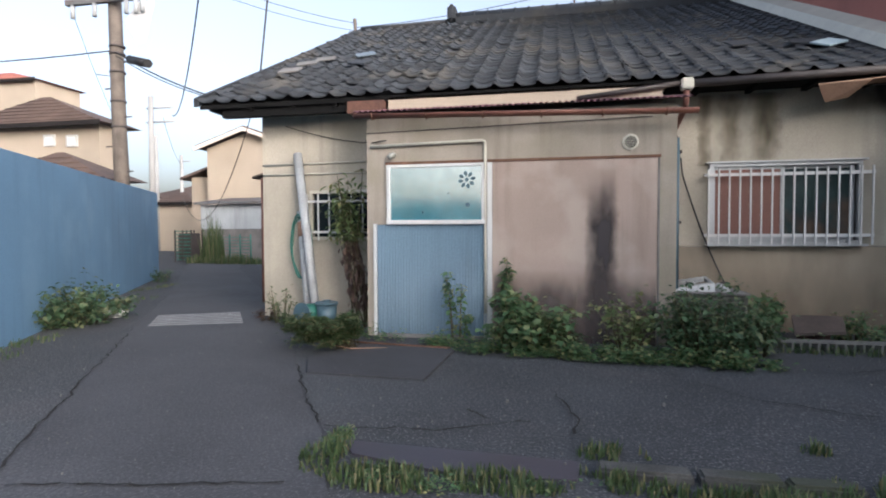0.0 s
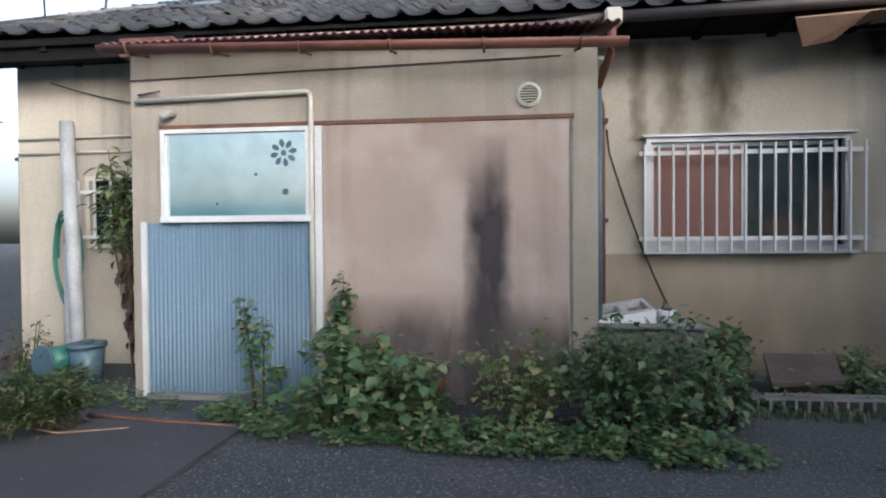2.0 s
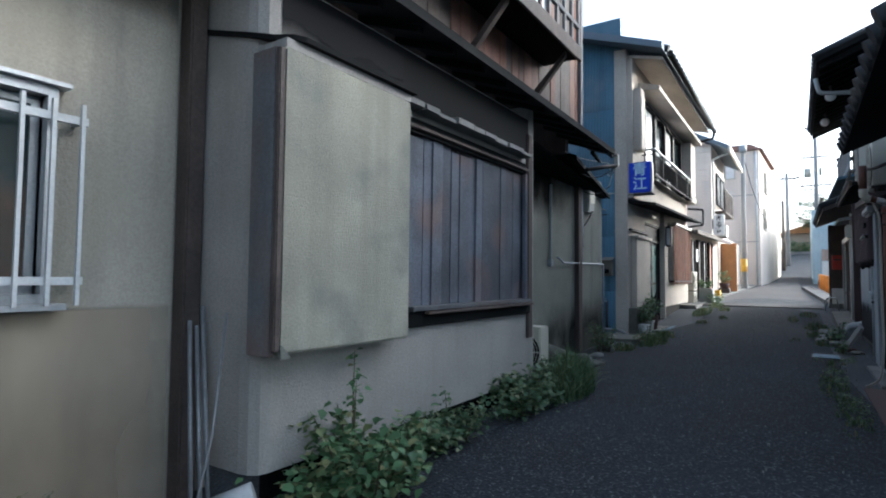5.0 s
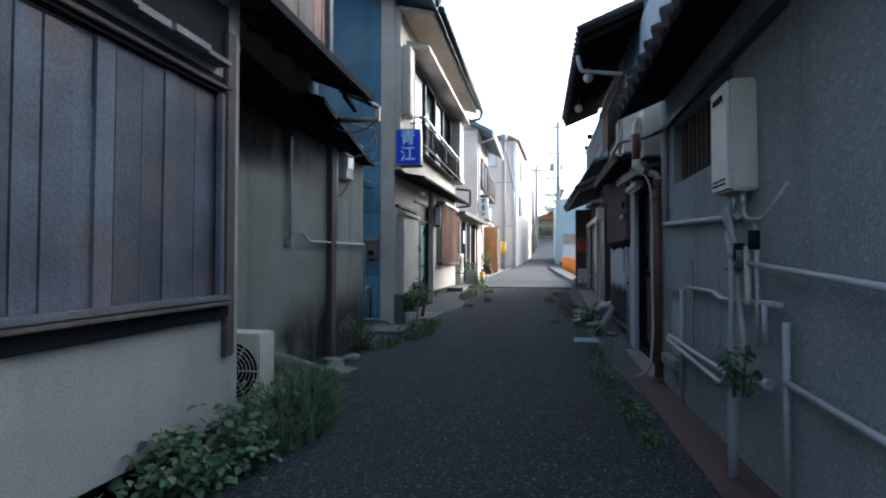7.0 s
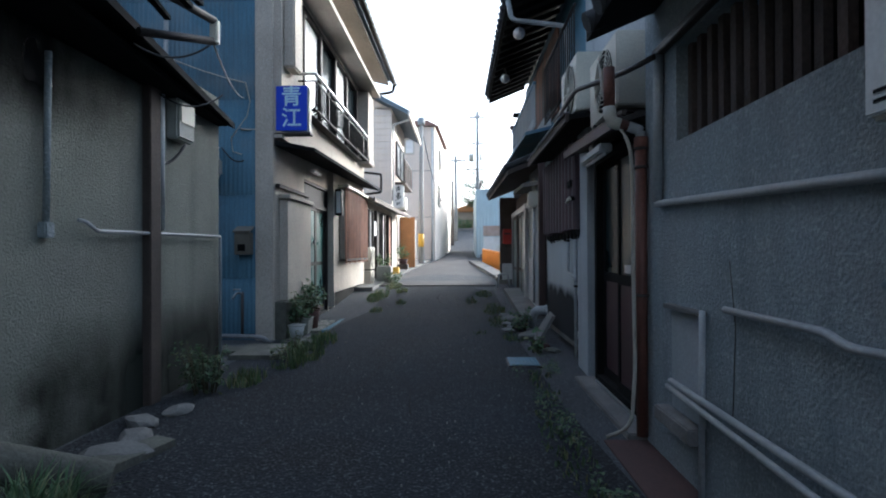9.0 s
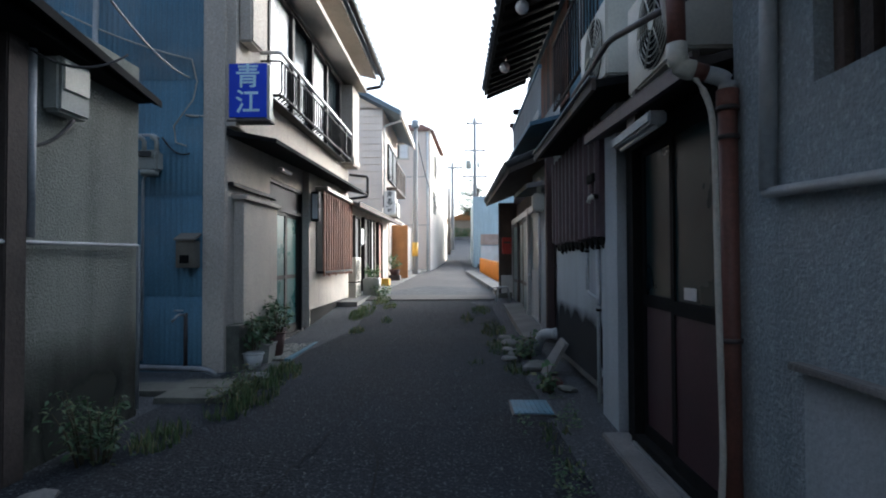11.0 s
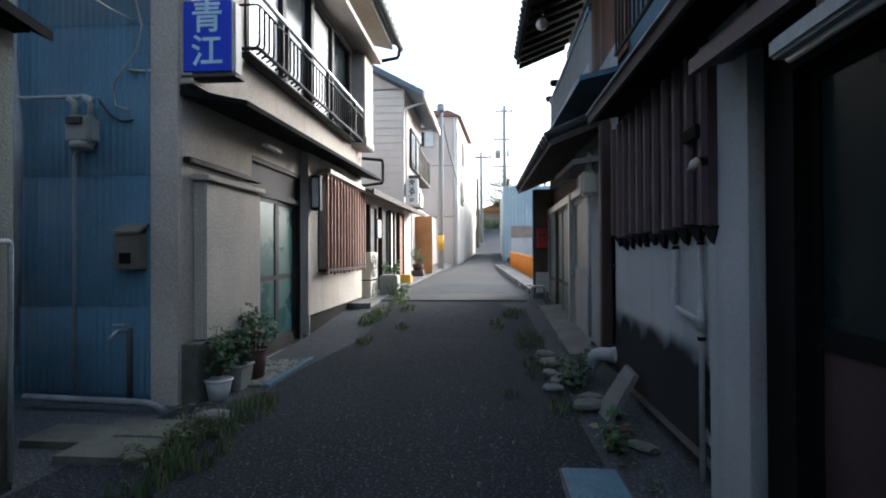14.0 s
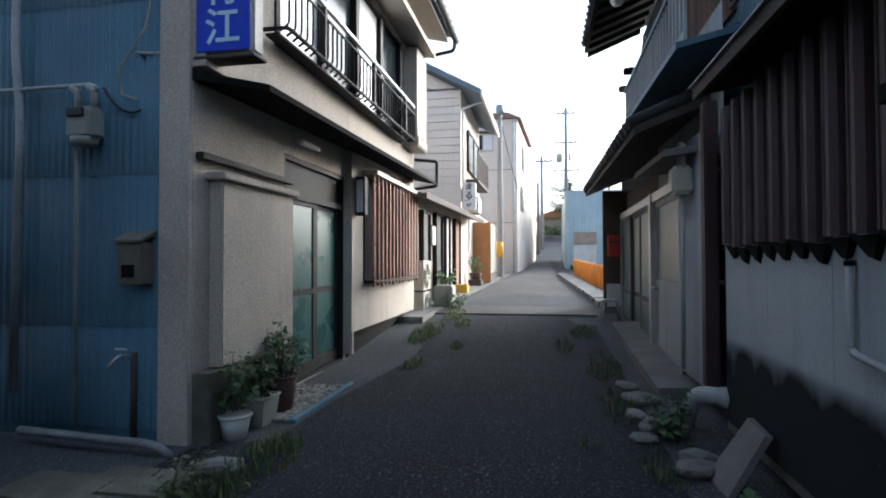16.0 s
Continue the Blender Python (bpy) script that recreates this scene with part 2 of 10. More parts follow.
def wall_with_holes(bm, axis, at, thick, u0, u1, z0, z1, holes=()):
    """A wall in the plane axis=at, reaching thick beyond it, along the other axis u; holes are (u0, u1, z0, z1)."""
    us = sorted({u0, u1, *[h[0] for h in holes], *[h[1] for h in holes]})
    zs = sorted({z0, z1, *[h[2] for h in holes], *[h[3] for h in holes]})
    grid, cache = {}, {}

    def vert(u, z, d):
        k = (u, z, d)
        if k not in cache:
            w = at + thick * d
            cache[k] = bm.verts.new((u, w, z) if axis == "y" else (w, u, z))
        return cache[k]
    solid = lambda i, j: 0 <= i < len(us) - 1 and 0 <= j < len(zs) - 1 and not any(
        h[0] <= us[i] + 1e-6 < h[1] - 1e-6 and h[2] <= zs[j] + 1e-6 < h[3] - 1e-6 for h in holes)
    for i in range(len(us) - 1):
        for j in range(len(zs) - 1):
            if not solid(i, j):
                continue
            a, b, c, d = us[i], us[i + 1], zs[j], zs[j + 1]
            bm.faces.new([vert(a, c, 0), vert(b, c, 0), vert(b, d, 0), vert(a, d, 0)])
            bm.faces.new([vert(a, c, 1), vert(a, d, 1), vert(b, d, 1), vert(b, c, 1)])
            for (di, dj, p, q) in ((-1, 0, (a, c), (a, d)), (1, 0, (b, d), (b, c)), (0, -1, (b, c), (a, c)), (0, 1, (a, d), (b, d))):
                if not solid(i + di, j + dj):
                    bm.faces.new([vert(*p, 0), vert(*q, 0), vert(*q, 1), vert(*p, 1)])
    bmesh.ops.recalc_face_normals(bm, faces=bm.faces[:])
    return bm


def corrugated(bm, axis, at, u0, u1, z0, z1, pitch=0.032, depth=0.009, thick=0.004, step=4):
    """An upright sheet with round ribs, in the plane axis=at."""
    n = max(2, int((u1 - u0) / pitch * step))
    cols = []
    for i in range(n + 1):
        u = u0 + (u1 - u0) * i / n
        d = at + depth * math.sin(6.28319 * (u - u0) / pitch)
        cols.append([[bm.verts.new((u, w, z) if axis == "y" else (w, u, z)) for z in (z0, z1)] for w in (d, d + thick)])
    for a, b in zip(cols, cols[1:]):
        bm.faces.new((a[0][0], b[0][0], b[0][1], a[0][1])).smooth = True
        bm.faces.new((a[1][0], a[1][1], b[1][1], b[1][0])).smooth = True
        bm.faces.new((a[0][1], b[0][1], b[1][1], a[1][1]))
    bmesh.ops.recalc_face_normals(bm, faces=bm.faces[:])
    return bm


PROFILE = ((-2000, 0), (11, 0), (17, 0.14), (20, 0.36), (22, 0.46), (30, 0.62), (45, 0.95), (50, 1.4), (62, 3.4), (80, 4.2), (2000, 4.2))


def gz(x):
    """The ground's height along the lane."""
    for (a, za), (b, zb) in zip(PROFILE, PROFILE[1:]):
        if a <= x <= b:
            return za + (zb - za) * (x - a) / (b - a)
    return 0.0


# ---- ground ----
def ground():
    bm = B()
    xs = [-900, -300, -100, -40, -20, -10, -5] + [i * 1.0 for i in range(-4, 80)] + [90, 120, 300, 900]
    ys = [-900, -300, -100, -30, -10] + [i * 1.0 for i in range(-6, 14)] + [18, 25, 40, 100, 300, 900]
    g = {}
    for x in xs:
        for y in ys:
            near = -6 < x < 60 and -5 < y < 12
            g[x, y] = bm.verts.new((x, y, gz(x) + (0.012 * noise.noise(Vector((x * 0.7, y * 0.7, 3))) if near else 0)))
    for a, b in zip(xs, xs[1:]):
        for c, d in zip(ys, ys[1:]):
            bm.faces.new((g[a, c], g[b, c], g[b, d], g[a, d])).smooth = True
    struct("ground", bm, M_ASPH, "dark worn asphalt of the yard and the lane", "ground")


ground()


# ---- the tiled house: front wall, extension, roof ----
WY = 6.95   # main front wall
BY = 5.90   # front of the extension


def slab(bm, p, q, r, s, t):
    """A flat solid from four corners, t thick downwards."""
    hexa(bm, [Vector(v) - Vector((0, 0, t)) for v in (p, q, r, s)], [p, q, r, s])
    return bm


struct("wall_front", wall_with_holes(B(), "y", WY, 0.15, -3.97, 4.40, -0.05, 3.12,
       [(-3.2, -2.3, 1.15, 1.75), (1.97, 3.52, 1.1, 1.98)]), M_PLASTERLIGHT, "stained beige plaster wall of the old tiled house", "wall")
struct("wall_west", bx(-3.97, -3.82, 7.1, 19.2, -0.05, 3.1), M_PLASTER, "plain plaster side wall of the tiled house", "wall")
struct("wall_extension", wall_with_holes(B(), "y", BY, 0.1, -2.05, 1.35, -0.05, 2.55,
       [(-1.93, -0.64, 0.03, 1.29), (-1.78, -0.68, 1.33, 1.98)]), M_PLASTER, "beige plaster front of the low extension", "wall")
struct("wall_extension_east", bx(1.25, 1.352, BY + 0.1, WY, -0.05, 2.6), M_PLASTER, "plaster end wall of the low extension", "wall")
struct("wall_extension_west", bx(-2.052, -1.95, BY + 0.1, WY, -0.05, 2.6), M_PLASTER, "plaster end wall of the low extension", "wall")
struct("wall_fascia", bx(-1.95, 1.30, 6.45, 6.5, 2.6, 2.9), M_CREAM, "dull cream board between the two roofs", "wall")

SL = 0.5
EY, EZ, RY = 6.45, 2.96, 12.9


def rz(y):
    return EZ + SL * (y - EY)


house_roof = thing("tile_roof", (0, 9, 3), "old dark grey pantile roof with slipped and lifted tiles", "roof", kind="structure")
bm = B()
slab(bm, (-4.6, EY, EZ - 0.03), (4.2, EY, EZ - 0.03), (4.2, RY, rz(RY) - 0.03), (-4.6, RY, rz(RY) - 0.03), 0.06)
slab(bm, (-4.6, RY, rz(RY) - 0.03), (4.2, RY, rz(RY) - 0.03), (4.2, 19.3, EZ), (-4.6, 19.3, EZ), 0.06)
part("roof_boards", bm, M_BLACK, house_roof)


# ---- two-storey wooden building ----
SHY = 6.38  # front of the shop


def shop_wall():
    """The shop's front with its rounded corner and the return to the tiled house, hung clear of the ground."""
    bm = B()
    loop = [(4.25, 6.93), (4.25, 6.50), (4.262, 6.44), (4.295, 6.395), (4.345, SHY), (5.46, SHY)]
    for (xa, ya), (xb, yb) in zip(loop, loop[1:]):
        d = Vector((xb - xa, yb - ya, 0)).normalized()
        n = Vector((-d.y, d.x, 0)) * 0.12
        lo, hi = 0.2, 2.76
        hexa(bm, [(xa, ya, lo), (xb, yb, lo), (xb + n.x, yb + n.y, lo), (xa + n.x, ya + n.y, lo)],
             [(xa, ya, hi), (xb, yb, hi), (xb + n.x, yb + n.y, hi), (xa + n.x, ya + n.y, hi)])
    box(bm, 5.46, 7.46, SHY, SHY + 0.12, 0.2, 0.97)
    box(bm, 5.46, 7.46, SHY, SHY + 0.12, 2.28, 2.76)
    bmesh.ops.remove_doubles(bm, verts=bm.verts[:], dist=0.0002)
    bmesh.ops.recalc_face_normals(bm, faces=bm.faces[:])
    return bm


struct("wall_shop", shop_wall(), M_SHOPPLASTER, "stained plaster ground floor wall with a rounded corner", "wall")
# black sheet stands in for the shade below the hanging wall
struct("wall_shop_footing", bx(4.45, 7.4, SHY + 0.14, SHY + 0.2, -0.05, 0.3), M_BLACK, "black sheet painted as shade under the hanging plaster wall", "wall")
struct("wall_recess", bx(7.46, 7.58, SHY + 0.001, 7.1, 0.0, 2.9), M_PLASTERDIRTY, "plaster return of the wall", "wall")
struct("wall_alley", bx(7.46, 12.2, 7.1, 7.22, -0.05, 2.9), M_ALLEYWALL, "grey stucco wall along the lane", "wall")
struct("wall_alley_end", bx(12.08, 12.2, 7.22, 12.0, -0.05, 2.9), M_ALLEYWALL, "grey stucco end wall", "wall")
struct("wall_upper_west", bx(4.1, 4.25, 6.75, 13.2, 2.9, 8.2), M_PINKWALL, "faded red side wall above the tiled roof", "wall")
struct("wall_upper_front", bx(4.25, 9.5, 6.6, 6.72, 3.1, 6.8), M_OLDWOOD, "dark weathered board wall of the upper floor", "wall")
struct("wall_upper_east", bx(9.4, 9.5, 6.72, 13, 2.85, 6.8), M_OLDWOOD, "dark weathered board wall of the upper floor", "wall")
upper_roof = thing("upper_roof", (7, 8, 6.8), "dark roof over the wooden upper floor", "roof", kind="structure")
bm = B()
slab(bm, (4.0, 6.0, 6.6), (9.7, 6.0, 6.6), (9.7, 10, 8.2), (4.0, 10, 8.2), 0.1)
slab(bm, (4.0, 10, 8.2), (9.7, 10, 8.2), (9.7, 14, 6.6), (4.0, 14, 6.6), 0.1)
part("roof_slab", bm, M_BROWNROOF, upper_roof)
shop_eave = thing("shop_eave", (7, 6.5, 2.8), "black sagging eave over the ground floor", "eave", kind="structure")
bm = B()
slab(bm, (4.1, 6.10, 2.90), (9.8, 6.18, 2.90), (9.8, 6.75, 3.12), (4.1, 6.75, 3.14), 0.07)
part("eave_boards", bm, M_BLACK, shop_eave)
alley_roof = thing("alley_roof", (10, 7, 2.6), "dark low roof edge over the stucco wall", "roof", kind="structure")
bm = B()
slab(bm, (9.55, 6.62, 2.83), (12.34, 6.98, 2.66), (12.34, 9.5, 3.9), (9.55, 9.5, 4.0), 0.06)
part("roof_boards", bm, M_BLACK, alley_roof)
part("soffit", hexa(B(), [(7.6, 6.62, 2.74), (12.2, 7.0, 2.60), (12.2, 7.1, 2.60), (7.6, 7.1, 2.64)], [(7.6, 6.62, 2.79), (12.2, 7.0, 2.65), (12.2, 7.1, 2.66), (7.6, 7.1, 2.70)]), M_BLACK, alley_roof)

# ---- blue house with the sign ----
HX0, HX1 = 13.8, 19.3
# the upper storey and the bay are drawn on a smaller module and set to size from one corner
UP = Matrix.Translation((10.27, 4.49, 1.386)) @ Matrix.Scale(1.088, 4) @ Matrix.Translation((-10.27, -4.49, -1.386))


def upsize(*obs):
    for o in obs:
        for q in (o, *o.children_recursive):
            if q.type == "MESH":
                q.data.transform(UP)


struct("wall_house_front", wall_with_holes(B(), "y", 7.05, 0.12, HX0 + 0.01, 16.86, 0.0, 2.95, [(15.22, 16.82, 0.12, 2.45)]), M_STUCCO, "cream stucco front of the corner house", "wall")
struct("wall_house_side", bx(HX0 - 0.0, HX0 + 0.12, 7.17, 16, 0.0, 6.6), M_BLUECORR, "blue corrugated metal side wall", "wall")
upsize(struct("wall_house_upper", wall_with_holes(B(), "y", 6.75, 0.12, HX0 - 0.28, HX1, 2.70, 5.4, [(14.5, 18.4, 3.25, 4.75)]), M_STUCCO, "cream stucco upper storey", "wall"),
       struct("wall_house_bay", bx(16.3, HX1, 6.75, 6.87, 0.55, 2.75), M_STUCCO, "cream stucco bay beside the entrance", "wall"),
       struct("wall_house_east", bx(HX1 - 0.12, HX1, 6.87, 14, 0.2, 5.6), M_STUCCO, "cream stucco side wall", "wall"))

# ---- lane, sunny side: white houses further on ----
struct("wall_white_house", bx(26.0, 30.5, 7.0, 14, 0.3, 6.45), M_WHITEWALL, "white sided house further along the lane", "wall")
struct("wall_low_shop", bx(20.3, 27.5, 7.04, 10, 0.3, 2.7), mat("dull_cream_shopfront", (0.52, 0.45, 0.36), 0.9, 0.2, 1.0, 60, 0.2, streak=0.4), "low cream shop fronts", "wall")

# ---- right side of the lane ----
struct("wall_grey", wall_with_holes(B(), "y", 3.3, -0.15, 6.35, 10.06, -0.05, 2.9, [(8.0, 9.55, 1.86, 2.4)]), M_GREYWALL, "dark grey stucco wall of a closed house", "wall")
struct("wall_grey_west", bx(6.35, 6.5, -4, 3.15, -0.05, 2.9), M_GREYWALL, "dark grey stucco end wall", "wall")
# unseen wall, added to keep the low sun off the house front
struct("wall_grey_upper", bx(6.35, 6.5, -4, 1.0, 2.9, 5.2), M_GREYWALL, "unseen grey wall added to block the low sun", "wall")
# painted black for the unlit space behind the door
struct("wall_door_bay", bx(10.0, 12.3, 2.6, 2.7, -0.05, 2.6), M_BLACK, "black wall standing in for shade behind the sliding door", "wall")
struct("wall_right_upper", bx(10.0, 20, 2.6, 2.9, 2.3, 5.2), M_BLUECORR, "blue grey metal sheets of an upper floor", "wall")
struct("wall_white_board", bx(12.3, 14.6, 3.08, 3.22, 0.15, 1.5), M_CONC, "pale weathered board wall under the lattice", "wall")
struct("wall_right_low", bx(15.0, 22.1, 2.9, 3.05, 0.0, 2.6), M_OLDWOOD, "dark wooden wall with sliding doors", "wall")
struct("wall_blue_sheet", bx(41.2, 46, 0.5, 3.0, 0.9, 4.5), M_BLUECORR, "pale blue sheet metal shed", "wall")

# ---- blue boundary wall ----
struct("wall_blue", hexa(B(), [(-4.6, 2.7, -0.05), (-10.28, 12.64, -0.05), (-10.45, 12.54, -0.05), (-4.77, 2.6, -0.05)],
       [(-4.6, 2.7, 2.1), (-10.28, 12.64, 2.25), (-10.45, 12.54, 2.25), (-4.77, 2.6, 2.1)]), M_BLUEWALL, "smooth light blue boundary wall", "wall")

# ---- more materials ----
M_GREENPIPE = mat("green_hose", (0.035, 0.16, 0.125), 0.5, 0.2, 5, 60, 0.05)
M_BLUEPLASTIC = mat("blue_plastic", (0.07, 0.125, 0.155), 0.45, 0.2, 5, 60, 0.05)
M_TEALGLASS = glass("reflecting_door_glass", (0.80, 0.82, 0.80), 0.1, 0.9)
_nt = M_TEALGLASS.node_tree
_nt.nodes["Principled BSDF"].inputs["Metallic"].default_value = 0.95
_film, _mix = _nt.nodes.new("ShaderNodeBsdfDiffuse"), _nt.nodes.new("ShaderNodeMixShader")  # teal film behind the shine
_film.inputs[0].default_value, _mix.inputs[0].default_value = (0.0, 0.34, 0.40, 1), 0.16
_nt.links.new(_nt.nodes["Principled BSDF"].outputs[0], _mix.inputs[1])
_nt.links.new(_film.outputs[0], _mix.inputs[2])
_nt.links.new(_mix.outputs[0], _nt.nodes["Material Output"].inputs[0])
M_CURTAIN = mat("brown_board_behind_glass", (0.20, 0.085, 0.06), 0.5, 0.15, 2, 60, 0.05, spec=0.6)
M_RUST = mat("rusty_steel", (0.15, 0.07, 0.04), 0.8, 0.4, 6, 70, 0.3)
M_CARD = mat("brown_cardboard", (0.34, 0.21, 0.14), 0.9, 0.2, 4, 60, 0.2)
M_TERRA = mat("terracotta", (0.085, 0.042, 0.036), 0.8, 0.3, 5, 60, 0.2)
M_SIGNBLUE = mat("blue_sign_face", (0.015, 0.06, 0.62), 0.35, 0.08, 3, 60, 0.0)
M_SIGNTEXT = mat("pale_blue_lettering", (0.55, 0.78, 0.92), 0.5, 0.1, 6, 60, 0.0)
M_BLACKTEXT = mat("black_lettering", (0.02, 0.02, 0.02), 0.6, 0.2, 6, 60, 0.0)
M_FILMGLASS = glass("frosted_green_glass", (0.085, 0.145, 0.145), 0.35, 0.25)
M_TEALPANE = glass("teal_curtained_glass", (0.035, 0.115, 0.11), 0.3, 0.25)
M_SLATS = mat("brown_wood_slats", (0.30, 0.125, 0.07), 0.75, 0.3, 4, 60, 0.2, rnd=0.2)
M_PURPSLAT = mat("purple_brown_metal_slats", (0.058, 0.034, 0.042), 0.6, 0.3, 4, 60, 0.1, rnd=0.25, streak=0.3)
# lighter grey that paints the light on the lattice slat edges
M_SLATEDGE = mat("lit_slat_edge", (0.14, 0.13, 0.14), 0.65, 0.3, 5, 60, 0.1, streak=0.4)
M_BROWNDARK = mat("dark_red_brown_pipe", (0.045, 0.022, 0.02), 0.6, 0.3, 4, 60, 0.1)
M_RED = mat("red_painted_metal", (0.40, 0.03, 0.02), 0.5, 0.2, 4, 60, 0.05)
M_ORANGE = mat("orange_plastic", (0.75, 0.27, 0.03), 0.6, 0.15, 4, 60, 0.05)
M_YELLOW = mat("yellow_plastic", (0.70, 0.40, 0.04), 0.6, 0.15, 4, 60, 0.05)
M_WHITEPLASTIC = mat("white_plastic", (0.56, 0.57, 0.56), 0.5, 0.14, 4, 60, 0.05)
M_OLDWHITE = mat("yellowed_white_paint", (0.52, 0.50, 0.42), 0.5, 0.12, 4, 60, 0.05, stain=(0.40, 0.38, 0.32), stain_amt=0.4)
M_GREYPLASTIC = mat("grey_box_plastic", (0.30, 0.31, 0.28), 0.6, 0.15, 4, 60, 0.05)
M_DARKPIPE = mat("dark_brown_pipe", (0.055, 0.045, 0.042), 0.6, 0.3, 4, 60, 0.1)
M_MAROON = mat("dark_maroon_door_panel", (0.055, 0.022, 0.028), 0.6, 0.3, 3, 60, 0.1, stain=(0.10, 0.08, 0.08), stain_amt=0.3)
M_PALEBOARD = mat("pale_grey_blue_board", (0.40, 0.43, 0.45), 0.85, 0.15, 1.2, 60, 0.3, streak=0.35)
M_BLUEMANHOLE = mat("blue_painted_iron", (0.09, 0.20, 0.27), 0.6, 0.3, 8, 60, 0.3)
M_LAMPGLASS = mat("milky_globe_glass", (0.72, 0.72, 0.72), 0.3, 0.05, 4, 60, 0.0)
M_POLEWOOD = mat("old_pole_wood", (0.15, 0.125, 0.105), 0.9, 0.4, 2.5, 60, 0.4, streak=0.5)
M_POLECONC = mat("pole_concrete", (0.34, 0.34, 0.33), 0.85, 0.15, 1.0, 60, 0.2)
M_CABLE = mat("black_cable", (0.015, 0.015, 0.016), 0.6, 0.2, 4, 60, 0.0)
M_PALECABLE = mat("pale_hose", (0.45, 0.42, 0.36), 0.6, 0.2, 4, 60, 0.0)
M_ROOFBLUE = mat("slate_blue_roof", (0.14, 0.18, 0.22), 0.7, 0.15, 2, 50, 0.1)
M_SILVERPIPE = mat("galvanised_tube", (0.40, 0.43, 0.45), 0.45, 0.2, 4, 60, 0.05, metal=0.5)
M_STONE = mat("pale_stone_slab", (0.19, 0.185, 0.175), 0.9, 0.25, 3, 60, 0.4, stain=(0.12, 0.13, 0.10))
M_WATER = mat("damp_purple_grey_plate", (0.055, 0.05, 0.065), 0.5, 0.15, 3, 60, 0.1)
M_PLASTICBAG = mat("white_plastic_bag", (0.62, 0.62, 0.62), 0.4, 0.15, 6, 30, 0.6)
M_HOUSING = mat("grimy_white_plastic", (0.43, 0.44, 0.42), 0.6, 0.25, 6, 60, 0.1, stain=(0.22, 0.20, 0.15), stain_amt=0.5)
M_KERBDARK = mat("mossy_dark_kerb", (0.085, 0.085, 0.08), 0.92, 0.4, 5, 60, 0.6, stain=(0.045, 0.055, 0.03), stain_amt=0.7)
M_MAILBOX = mat("weathered_brown_metal", (0.15, 0.135, 0.11), 0.6, 0.25, 5, 60, 0.1, stain=(0.09, 0.07, 0.05), stain_amt=0.5)
M_ORANGEWOOD = mat("orange_stained_wood", (0.46, 0.21, 0.07), 0.6, 0.2, 3, 60, 0.1)


def pipe(name, pts, r, material, label, category="pipe", parent=None, seg=10, rb=0.05):
    bm = tube(B(), bend(pts, rb) if len(pts) > 2 and rb else pts, r, seg)
    return part(name, bm, material, parent) if parent else solo(name, bm, material, label, category)


def sag(a, b, drop, n=14):
    a, b = Vector(a), Vector(b)
    return [a.lerp(b, i / n) - Vector((0, 0, drop * 4 * (i / n) * (1 - i / n))) for i in range(n + 1)]


# ---- the tiled house: openings ----
def front_window():
    w = thing("window_1", (2.75, WY, 1.1), "aluminium sliding window behind a white bar grille", "window", kind="structure")
    bm = B()
    for a in ((1.93, 3.56, 6.90, 7.02, 1.06, 1.10), (1.93, 3.56, 6.90, 7.02, 1.98, 2.02), (1.93, 1.97, 6.90, 7.02, 1.10, 1.98), (3.52, 3.56, 6.90, 7.02, 1.10, 1.98)):
        box(bm, *a)
    box(bm, 1.90, 3.60, 6.86, 6.95, 2.022, 2.04)
    box(bm, 1.90, 3.60, 6.84, 6.95, 1.03, 1.058)
    part("window_frame", bm, M_ALU, w)
    for x0, x1, y, m in ((1.97, 2.76, 6.965, M_CURTAIN), (2.72, 3.52, 6.995, M_PANETEAL)):
        sash = part("sash", box(box(box(box(B(), x0, x0 + 0.035, y - 0.012, y + 0.012, 1.1, 1.98), x1 - 0.035, x1, y - 0.012, y + 0.012, 1.1, 1.98),
                                x0 + 0.035, x1 - 0.035, y - 0.012, y + 0.012, 1.1, 1.14), x0 + 0.035, x1 - 0.035, y - 0.012, y + 0.012, 1.945, 1.98), M_ALU, w)
        part("pane", bx(x0 + 0.035, x1 - 0.035, y - 0.003, y + 0.003, 1.14, 1.945), m, sash)
    g = thing("window_grille", (2.75, 6.9, 1.05), "white painted bar grille over the sliding window", "grille")
    for z in (1.14, 1.86):
        part("rail", bx(1.86, 3.66, 6.838, 6.862, z, z + 0.035), M_WHITEMET, g)
    for i in range(16):
        x = 1.90 + i * 0.1155
        part("bar", bx(x - 0.008, x + 0.008, 6.818, 6.837, 1.05, 1.95), M_WHITEMET, g)
    for x in (1.88, 3.63):
        for z in (1.15, 1.87):
            part("bracket", bx(x, x + 0.02, 6.862, WY, z, z + 0.02), M_WHITEMET, g)
    # the room's darkness is the black colour of this wall
    struct("room_back_1", bx(1.7, 3.9, 7.9, 8.0, 0.6, 2.6), M_BLACK, "black wall standing in for the unlit room behind the window", "wall")


front_window()


